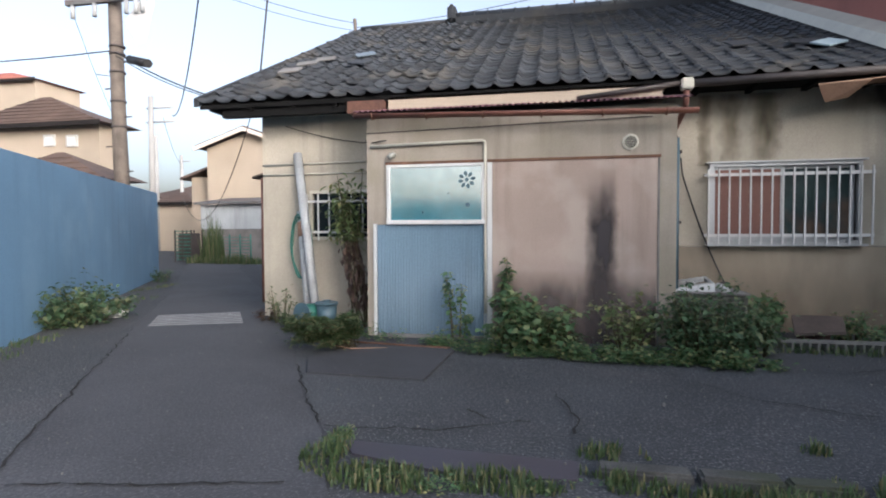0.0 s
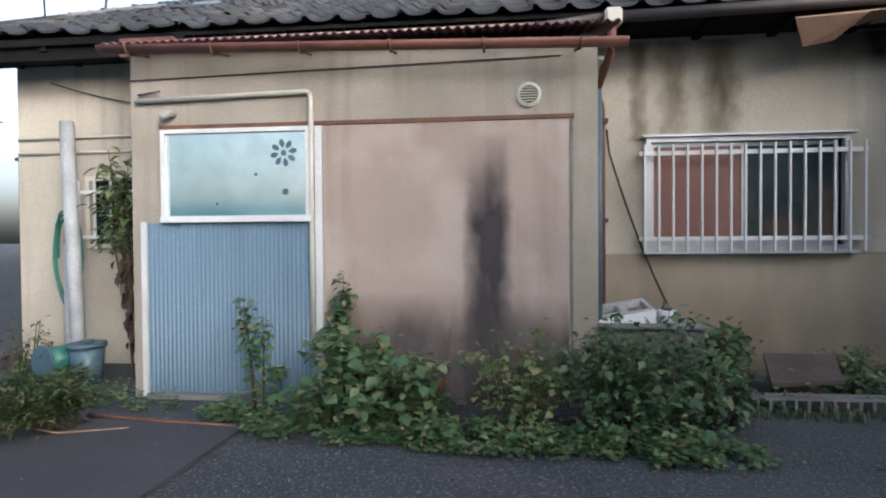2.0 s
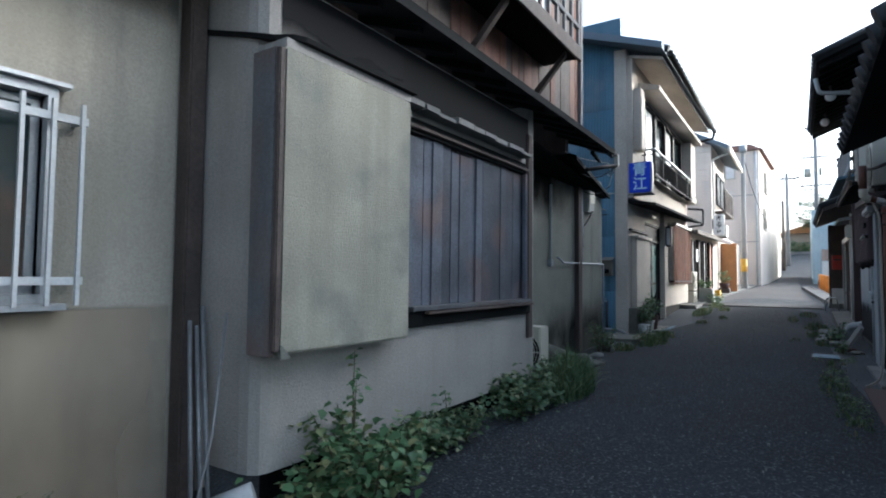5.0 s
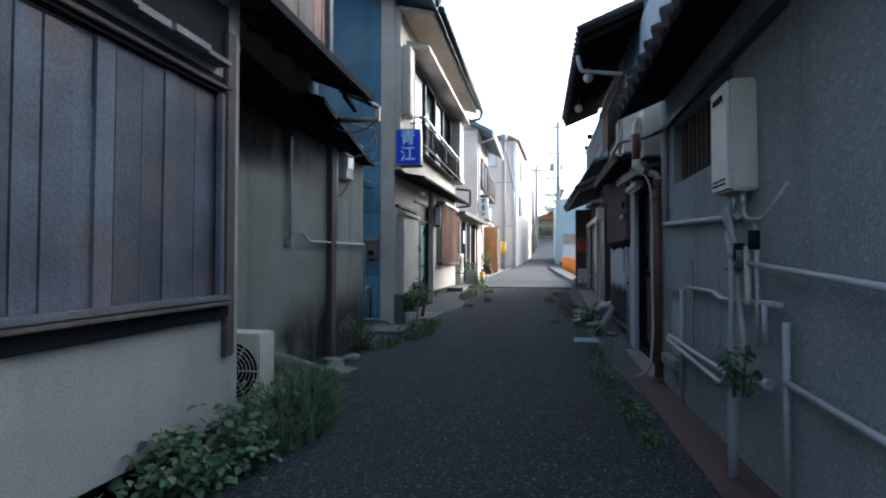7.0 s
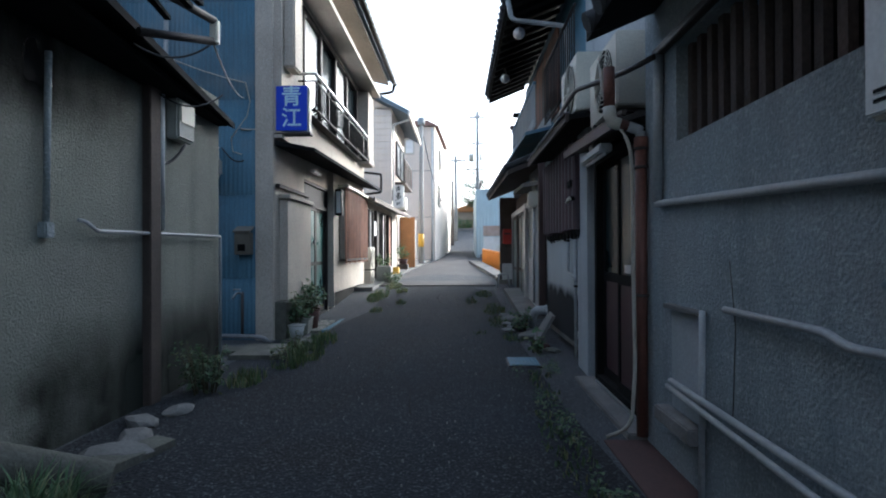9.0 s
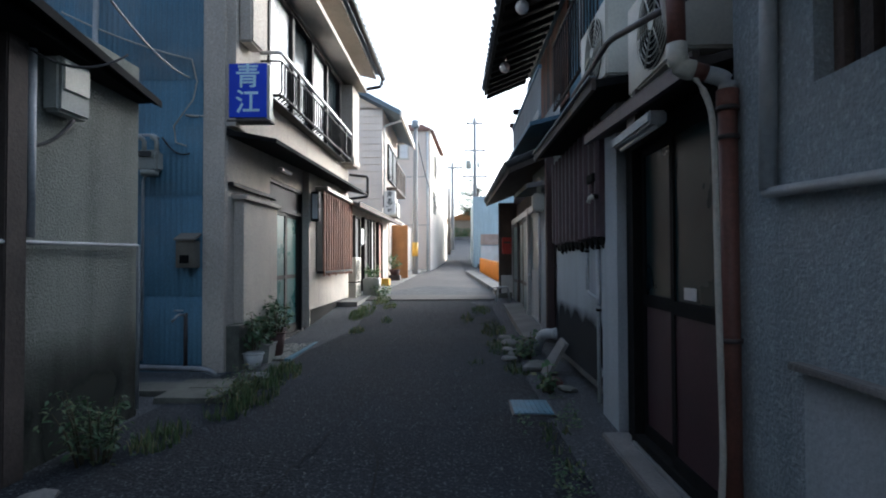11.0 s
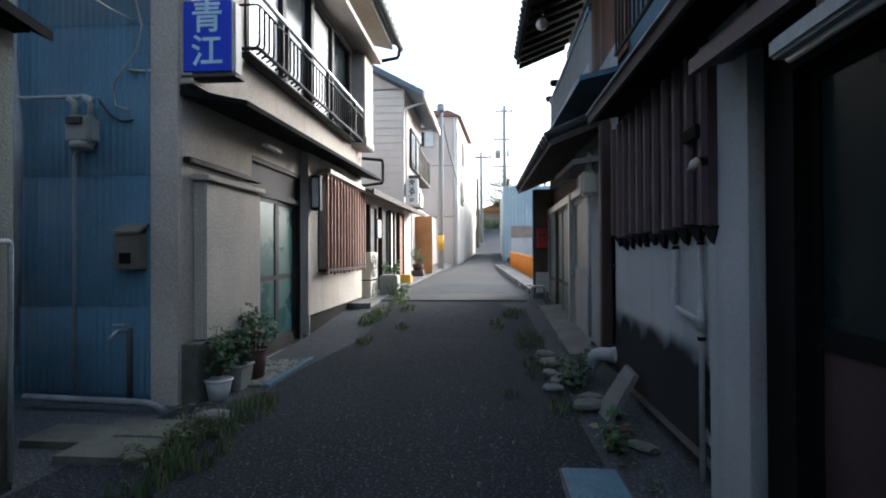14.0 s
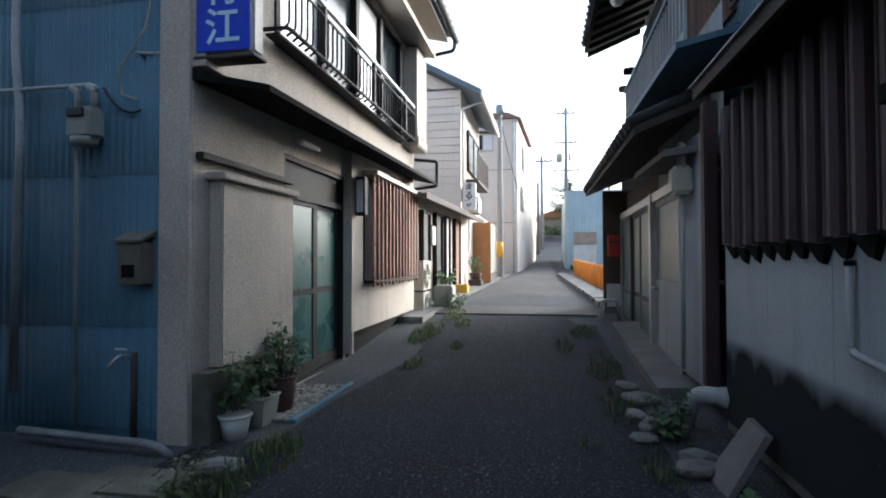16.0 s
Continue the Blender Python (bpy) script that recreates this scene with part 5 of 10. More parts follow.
def blue_side_fittings():
    m = thing("gas_meter", (13.7, 7.85, 2.25), "grey gas meter on the blue metal wall", "gas meter")
    part("body", bx(13.62, 13.77, 7.74, 7.98, 2.28, 2.52, 0.03), M_GREYPLASTIC, m)
    part("dial", bx(13.60, 13.62, 7.80, 7.94, 2.44, 2.50, 0.004), M_BLACKTEXT, m, "dark dial window")
    part("lower_bowl", tube(B(), [(13.69, 7.86, 2.30), (13.69, 7.86, 2.24)], 0.09, 14), M_GREYPLASTIC, m)
    for y in (7.79, 7.93):
        part("union", tube(B(), bend([(13.7, y, 2.52), (13.7, y, 2.64), (13.7, y + 0.06, 2.68)], 0.03), 0.025, 8), M_GREYPLASTIC, m)
    pipe("gas_pipe", [(13.72, 8.9, 2.70), (13.72, 7.83, 2.70), (13.72, 7.78, 2.66)], 0.016, M_PVC, "grey gas pipe on the blue metal wall", rb=0.03)
    pipe("gas_pipe", [(13.72, 7.9, 2.28), (13.72, 7.95, 2.2), (13.72, 7.95, 0.2)], 0.016, M_PVC, "grey gas pipe on the blue metal wall", rb=0.03)
    pipe("conduit", [(13.72, 8.5, 4.5), (13.72, 8.52, 3.0), (13.72, 8.46, 2.5), (13.72, 8.5, 0.4)], 0.03, M_PVC, "pale conduit on the blue metal wall", rb=0.2)
    pipe("cable", sag((13.74, 7.75, 2.68), (13.76, 7.45, 2.5), 0.08), 0.01, M_CABLE, "black tail of wire beside the meter", "cable", rb=0)
    pipe("cable", sag((13.72, 8.9, 4.1), (13.74, 7.42, 3.55), 0.05) + [Vector((13.74, 7.36, 3.3)), Vector((13.74, 7.4, 3.1)), Vector((13.74, 7.62, 2.8)), Vector((13.75, 7.6, 2.62)), Vector((13.75, 7.48, 2.58))], 0.009, M_PALECABLE, "pale wire hanging on the blue wall", "cable", rb=0)
    b = thing("mailbox", (13.7, 7.43, 1.22), "grey brown metal mailbox on the blue wall", "mailbox")
    part("body", bx(13.64, 13.78, 7.33, 7.54, 1.22, 1.52, 0.008), M_MAILBOX, b)
    part("lid", hexa(B(), [(13.62, 7.32, 1.52), (13.78, 7.32, 1.58), (13.78, 7.55, 1.58), (13.62, 7.55, 1.52)], [(13.62, 7.32, 1.54), (13.78, 7.32, 1.61), (13.78, 7.55, 1.61), (13.62, 7.55, 1.54)]), M_MAILBOX, b)
    part("slot", bx(13.632, 13.64, 7.39, 7.49, 1.27, 1.36), M_BLACK, b)
    t = thing("garden_tap", (13.74, 7.48, 0.3), "chrome tap on a dark standpipe", "tap")
    part("standpipe", tube(B(), [(13.74, 7.47, 0.1), (13.74, 7.47, 0.72)], 0.022, 8), M_DARKPIPE, t)
    part("spout", tube(B(), bend([(13.74, 7.47, 0.70), (13.64, 7.51, 0.71), (13.58, 7.54, 0.64)], 0.03), 0.014, 8), M_ALU, t, "chrome spout")
    part("handle", tube(B(), [(13.66, 7.46, 0.755), (13.66, 7.56, 0.755)], 0.01, 6), M_ALU, t)
    pipe("drain_pipe", [(13.6, 8.3, 0.16), (13.55, 7.2, 0.14), (13.55, 7.1, 0.12), (13.6, 7.02, 0.02)], 0.03, M_GALV, "grey drain pipe lying along the wall's foot", rb=0.05)
    # doorstep and pots
    st = thing("doorstep", (15.8, 6.8, 0.05), "low doorstep with pebbled top and green edge", "step", kind="structure")
    part("slab", bx(14.35, 17.8, 6.57, 7.05, -0.1, 0.1, 0.008), M_DARKBASE, st)
    part("edge", bx(14.35, 17.8, 6.50, 6.568, -0.1, 0.11, 0.008), M_BLUEMANHOLE, st, "blue green painted edge")
    rnd = random.Random(3)
    bm = B()
    for i in range(900):
        x, y, s = rnd.uniform(14.4, 17.75), rnd.uniform(6.59, 7.03), rnd.uniform(0.012, 0.03)
        a = rnd.uniform(0, 6.28)
        p = [(x + s * math.cos(a + k * 1.2566) * rnd.uniform(0.8, 1.3), y + s * math.sin(a + k * 1.2566), 0.1) for k in range(5)]
        hexa(bm, p, [(q[0] * 0.8 + x * 0.2, q[1] * 0.8 + y * 0.2, 0.108) for q in p])
    pb = part("pebbles", bm, mat("pale_pebbles", (0.36, 0.35, 0.30), 0.8, 0.4, 14, 60, 0.2), st)
    pb["kind"] = "stuff"


blue_side_fittings()


def pot(x, y, r, h, material, label, shape="round"):
    z = gz(x)
    p = thing("flower_pot", (x, y, z), label, "flower pot", "pots by the entrance")
    bm = B()
    if shape == "square":
        hexa(bm, [(x - r * 0.8, y - r * 0.8, z), (x + r * 0.8, y - r * 0.8, z), (x + r * 0.8, y + r * 0.8, z), (x - r * 0.8, y + r * 0.8, z)],
             [(x - r, y - r, z + h), (x + r, y - r, z + h), (x + r, y + r, z + h), (x - r, y + r, z + h)])
    else:
        tube(bm, [(x, y, z), (x, y, z + h)], r * 0.72, 18, r)
    part("pot", bm, material, p)
    bm = B()
    ring = [(x + math.cos(t) * r, y + math.sin(t) * r, z + h) for t in [6.28319 * i / 18 for i in range(19)]]
    if shape == "square":
        ring = [(x + a * r, y + b * r, z + h) for a, b in ((-1, -1), (1, -1), (1, 1), (-1, 1), (-1, -1))]
    tube(bm, ring, 0.012, 6)
    part("rim", bm, material, p)
    return p


pot(13.97, 6.80, 0.115, 0.17, M_WHITEPLASTIC, "white plastic flower pot with a leafy plant")
pot(14.32, 6.82, 0.13, 0.22, M_GREYPLASTIC, "square grey flower pot with a leafy plant", "square")
pot(14.66, 6.80, 0.15, 0.3, M_TERRA, "dark terracotta flower pot with a leafy plant")


# ---- shaded side: grey stucco house ----
GY = 3.3


def grey_house():
    w = thing("window_7", (8.8, GY, 1.86), "high slot window of dark upright bars", "window", kind="structure")
    # black sheet as the darkness behind the bars
    part("backing", bx(7.95, 9.6, 2.95, 2.99, 1.8, 2.5), M_BLACK, w)
    for i in range(13):
        x = 8.04 + i * 0.122
        part("bar", bx(x, x + 0.05, 3.20, 3.235, 1.86, 2.42), M_OLDWOOD, w)
    part("sill", bx(8.0, 9.55, 3.16, 3.29, 1.84, 1.862), M_OLDWOOD, w)
    part("head_trim", bx(7.2, 9.8, GY, GY + 0.05, 2.41, 2.46, 0.006), M_DARKPIPE, w)
    r = thing("grey_house_roof", (7, 3.5, 2.7), "dark tiled eave of the grey house", "roof", kind="structure")
    bm = B()
    hexa(bm, [(6.1, 3.72, 2.535), (9.9, 3.72, 2.56), (9.9, 1.0, 3.7), (6.1, 1.0, 3.675)], [(6.1, 3.72, 2.615), (9.9, 3.72, 2.64), (9.9, 1.0, 3.8), (6.1, 1.0, 3.775)])
    bmesh.ops.recalc_face_normals(bm, faces=bm.faces[:])
    part("boards", bm, M_BLACK, r)
    for i in range(15):
        x = 6.2 + i * 0.252
        part("eave_tile", tube(B(), [(x, 3.76, 2.61), (x, 1.1, 3.78)], 0.065, 8), M_TILE, r)
    # water heater
    h = thing("water_heater", (7.75, 3.4, 1.6), "cream white gas water heater on the wall", "water heater")
    part("casing", bx(7.60, 7.92, 3.3, 3.44, 1.58, 2.20, 0.012), M_OLDWHITE, h)
    part("front_panel", bx(7.625, 7.915, 3.44, 3.452, 1.59, 2.195, 0.008), M_WHITEMET, h)
    part("exhaust_slot", bx(7.70, 7.85, 3.452, 3.462, 2.10, 2.135, 0.003), M_BLACK, h)
    for k in range(4):
        part("vent_slot", bx(7.66 + 0.12 * (k % 2), 7.76 + 0.12 * (k % 2), 3.451, 3.455, 1.62 + 0.025 * (k // 2), 1.63 + 0.025 * (k // 2)), M_BLACK, h)
    part("label_plate", bx(7.616, 7.619, 3.33, 3.42, 1.63, 1.71), M_BLUEPLASTIC, h, "pale blue rating label")
    part("label_bar", bx(7.616, 7.619, 3.33, 3.42, 1.72, 1.74), M_GREYPLASTIC, h)
    for x, y in ((7.66, 3.36), (7.72, 3.39), (7.82, 3.38)):
        part("connector", tube(B(), [(x, y, 1.58), (x, y, 1.48)], 0.016, 8), M_ALU, h)
    pipe("water_hose", [(7.66, 3.36, 1.5), (7.58, 3.38, 1.42), (7.35, 3.37, 1.40), (7.15, 3.34, 1.55)], 0.009, M_PALECABLE, "thin pale hose below the water heater", rb=0.06)
    pipe("water_pipe", [(7.8, 3.4, 1.5), (7.82, 3.38, 1.40), (7.78, 3.36, 1.25), (7.74, 3.36, 0.95), (7.66, 3.36, 0.75), (7.68, 3.36, 0.58), (7.84, 3.36, 0.5), (9.5, 3.36, 0.53)], 0.0172, M_PVC, "lagged grey water pipe looping along the wall", rb=0.06)
    pipe("water_pipe", [(7.86, 3.4, 1.5), (7.88, 3.38, 1.38), (7.74, 3.40, 1.2), (7.70, 3.42, 0.75), (7.72, 3.42, 0.56), (7.86, 3.42, 0.46), (9.55, 3.36, 0.49)], 0.0156, M_PVC, "lagged grey water pipe looping along the wall", rb=0.06)
    pipe("water_pipe", [(8.94, 3.33, 0.98), (8.25, 3.34, 0.98), (8.12, 3.35, 0.95), (7.58, 3.35, 0.97), (7.22, 3.35, 0.98)], 0.0156, M_PVC, "pale pipe run along the stucco wall", rb=0.04)
    pipe("water_pipe", [(7.60, 3.36, 1.27), (7.60, 3.36, 1.0), (7.6, 3.36, 0.95)], 0.0203, M_OLDWHITE, "pale pipe joint on the stucco wall", rb=0.02)
    pipe("water_pipe", [(7.62, 3.36, 1.18), (6.0, 3.36, 1.08)], 0.0156, M_PVC, "pale pipe run along the stucco wall", rb=0)
    pipe("water_pipe", [(7.70, 3.37, 1.15), (7.95, 3.37, 1.15)], 0.0156, M_BLUEPLASTIC, "short blue pipe with a valve", rb=0)
    pipe("water_pipe", [(7.48, 3.36, 1.40), (7.46, 3.36, 1.0), (7.48, 3.36, 0.74)], 0.0140, M_PVC, "pale upright pipe on the stucco wall", rb=0.04)
    pipe("water_pipe", [(7.38, 3.36, 0.97), (7.38, 3.36, 0.76)], 0.0140, M_PVC, "pale upright pipe on the stucco wall", rb=0)
    pipe("drain_pipe", [(7.18, 3.34, 0.9), (7.19, 3.34, 0.0)], 0.0172, M_PVC, "grey upright drain pipe on the stucco wall", rb=0)
    pipe("drain_pipe", [(7.2, 3.34, 0.62), (6.72, 3.34, 0.6), (6.0, 3.34, 0.57)], 0.0172, M_PVC, "grey pipe along the stucco wall", rb=0.04)
    pipe("drain_pipe", [(7.4, 3.33, 0.56), (7.55, 3.40, 0.55), (7.60, 3.44, 0.48), (7.62, 3.44, -0.02)], 0.0312, M_PVC, "wide grey drain pipe into the ground", rb=0.05)
    for x, z, m in ((7.70, 1.24, M_BLACK), (7.48, 1.30, M_BLACK), (7.66, 1.20, M_BLUEPLASTIC)):
        solo("pipe_valve", tube(B(), [(x, 3.37, z - 0.05), (x, 3.37, z + 0.05)], 0.03, 8), m, "small dark pipe valve", "valve", "valves below the heater")
    pipe("ledge_pipe", [(9.78, GY + 0.03, 1.53), (7.9, GY + 0.03, 1.45), (7.75, 3.36, 1.45)], 0.0203, M_PVC, "grey pipe along the stucco wall under the window", rb=0.04)
    pipe("conduit", [(9.74, GY + 0.03, 2.42), (9.77, GY + 0.03, 1.54)], 0.03, M_PVC, "grey upright conduit beside the slot window", rb=0)
    # blocked recess
    n = thing("wall_recess_panel", (9.4, GY, 0.28), "small blocked opening with a projecting sill", "recess", kind="structure")
    part("panel", bx(9.2, 9.62, GY, GY + 0.006, 0.36, 0.92), M_PALEBOARD, n)
    part("lintel", bx(9.18, 9.64, GY, GY + 0.05, 0.92, 0.945, 0.004), M_CONC, n)
    part("sill", bx(9.2, 9.68, GY, GY + 0.09, 0.27, 0.355, 0.008), M_CONC, n)
    pipe("drain_pipe", [(9.17, GY + 0.03, 0.95), (9.19, GY + 0.03, 0.0)], 0.0156, M_PVC, "thin grey upright pipe beside the recess", rb=0)
    struct("trim_footing", bx(6.2, 10.06, GY, GY + 0.28, -0.06, 0.012), M_TERRA, "reddish footing strip along the wall", "footing")
    pipe("crack_line", [(8.95, GY + 0.002, 1.2), (8.9, GY + 0.002, 0.9), (8.93, GY + 0.002, 0.5)], 0.0022, M_DARKPIPE, "crack in the grey stucco", "crack", rb=0)


grey_house()


M_TEALDARK = glass("dark_teal_glass", (0.012, 0.026, 0.028), 0.3, 0.07)


def door_bay():
    d = thing("door_3", (10.8, 3.2, 0.1), "dark sliding door with glass over maroon panels", "door", kind="structure")
    bm = B()
    for a in ((10.08, 10.14, 3.12, 3.27, 0.05, 2.1), (11.5, 11.56, 3.12, 3.27, 0.05, 2.1), (10.14, 11.5, 3.12, 3.27, 2.03, 2.1), (10.14, 11.5, 3.12, 3.27, 0.05, 0.12)):
        box(bm, *a)
    part("door_frame", bm, M_BLACK, d)
    part("rail_track", bx(10.14, 11.5, 3.272, 3.285, 0.05, 0.075), M_ALU, d, "worn metal sliding track")
    for x0, x1, y in ((10.14, 10.90, 3.235), (10.84, 11.5, 3.19)):
        leaf = part("door_leaf", box(box(box(box(box(B(), x0, x0 + 0.05, y - 0.015, y + 0.015, 0.12, 2.03), x1 - 0.05, x1, y - 0.015, y + 0.015, 0.12, 2.03),
                    x0 + 0.05, x1 - 0.05, y - 0.015, y + 0.015, 0.12, 0.2), x0 + 0.05, x1 - 0.05, y - 0.015, y + 0.015, 0.98, 1.06), x0 + 0.05, x1 - 0.05, y - 0.015, y + 0.015, 1.98, 2.03), M_BLACK, d)
        part("pane", bx(x0 + 0.05, x1 - 0.05, y - 0.003, y + 0.003, 1.06, 1.98), M_TEALDARK, leaf)
        part("panel", bx(x0 + 0.05, x1 - 0.05, y - 0.006, y + 0.006, 0.2, 0.98), M_MAROON, leaf, "maroon lower panel")
    part("sticker", bx(10.585, 10.735, 3.239, 3.242, 1.075, 1.14), M_WHITEPLASTIC, d, "white paper strip")
    struct("wall_bay_left", bx(9.95, 10.07, 2.7, 3.285, -0.05, 2.7), M_GREYWALL, "grey stucco reveal of the doorway", "wall")
    struct("wall_bay_jamb", bx(11.565, 11.86, 2.7, 3.2, 0.0, 2.5), M_BLACK, "dark timber reveal beside the doorway", "wall")
    struct("wall_bay_right", bx(11.865, 12.3, 2.7, 3.27, 0.0, 2.6), M_PALEBOARD, "pale plaster pier beside the doorway", "wall")
    struct("step", bx(10.08, 11.78, 3.22, 3.42, -0.05, 0.045, 0.01), M_CONC, "low concrete doorstep", "step")
    c = thing("door_canopy", (11.0, 3.3, 2.15), "dark sheet metal canopy over the door", "canopy", kind="structure")
    part("top", hexa(B(), [(10.1, 3.44, 2.10), (12.0, 3.44, 2.20), (12.0, 2.9, 2.34), (10.1, 2.9, 2.26)], [(10.1, 3.44, 2.14), (12.0, 3.44, 2.24), (12.0, 2.9, 2.38), (10.1, 2.9, 2.30)]), M_DARKPIPE, c)
    part("lip", hexa(B(), [(10.1, 3.44, 2.08), (12.0, 3.44, 2.18), (12.0, 3.475, 2.18), (10.1, 3.475, 2.08)], [(10.1, 3.44, 2.15), (12.0, 3.44, 2.25), (12.0, 3.475, 2.25), (10.1, 3.475, 2.15)]), M_PURPSLAT, c)
    part("upper_lip", hexa(B(), [(10.15, 3.40, 2.16), (12.0, 3.40, 2.26), (12.0, 3.43, 2.26), (10.15, 3.43, 2.16)], [(10.15, 3.40, 2.20), (12.0, 3.40, 2.30), (12.0, 3.43, 2.30), (10.15, 3.43, 2.20)]), M_OLDWOOD, c)
    l = thing("door_light", (10.95, 3.42, 2.0), "long grey fluorescent fitting under the canopy", "lamp")
    part("housing", bx(10.62, 11.30, 3.36, 3.46, 2.0, 2.07, 0.012), M_PVC, l)
    part("tube", tube(B(), [(10.66, 3.41, 1.992), (11.26, 3.41, 1.992)], 0.013, 8), M_LAMPGLASS, l, "unlit white tube")
    part("stem", bx(10.9, 11.05, 3.38, 3.44, 2.07, 2.14), M_DARKPIPE, l)
    g = thing("downpipe", (10.03, 3.34, 0.1), "rust brown downpipe with a pale elbow", "downpipe")
    part("tube", tube(B(), [(10.03, 3.342, 1.97), (10.03, 3.342, 0.05)], 0.037, 14), M_BROWNPIPE, g)
    part("socket", tube(B(), [(10.03, 3.342, 1.90), (10.03, 3.342, 1.985)], 0.043, 14), M_BROWNPIPE, g)
    part("elbow", tube(B(), bend([(10.03, 3.342, 1.985), (10.03, 3.342, 2.03), (10.045, 3.42, 2.06), (10.05, 3.46, 2.07)], 0.03), 0.034, 12), M_PVC, g, "grey plastic elbow")
    part("offset", tube(B(), [(10.045, 3.42, 2.06), (10.05, 3.50, 2.085)], 0.036, 12), M_BROWNPIPE, g)
    part("upper_elbow", tube(B(), bend([(10.05, 3.47, 2.075), (10.055, 3.53, 2.09), (10.06, 3.535, 2.19)], 0.04), 0.042, 12), M_OLDWHITE, g, "pale plastic elbow")
    part("riser", tube(B(), [(10.06, 3.535, 2.18), (10.065, 3.535, 2.45)], 0.038, 12), M_BROWNPIPE, g)
    for z in (0.95, 1.78, 1.90):
        part("clip", tube(B(), [(10.03, 3.342, z), (10.03, 3.342, z + 0.018)], 0.045, 12), M_DARKPIPE, g)
    pipe("hose", [(10.10, 3.58, 2.45), (10.07, 3.56, 2.2), (10.03, 3.41, 1.95), (10.02, 3.40, 1.75), (10.0, 3.405, 1.2), (9.985, 3.40, 0.5), (9.97, 3.43, 0.12), (10.1, 3.55, 0.02)], 0.013, M_PALECABLE, "pale hose hanging beside the downpipe", rb=0.1)
    pipe("duct", [(9.72, 3.36, 2.40), (10.0, 3.45, 2.40), (10.9, 3.58, 2.55), (12.0, 3.56, 2.56)], 0.018, M_DARKPIPE, "dark lagged pipe across the canopies", rb=0.1)


door_bay()
ac_unit("units on the canopy", 10.3, 11.08, 3.14, 3.42, 2.24, 2.80, "+y", "weathered white air conditioner unit on the canopy")
ac_unit("units on the canopy", 11.42, 12.16, 3.16, 3.46, 2.50, 3.06, "+y", "weathered white air conditioner unit on the canopy")


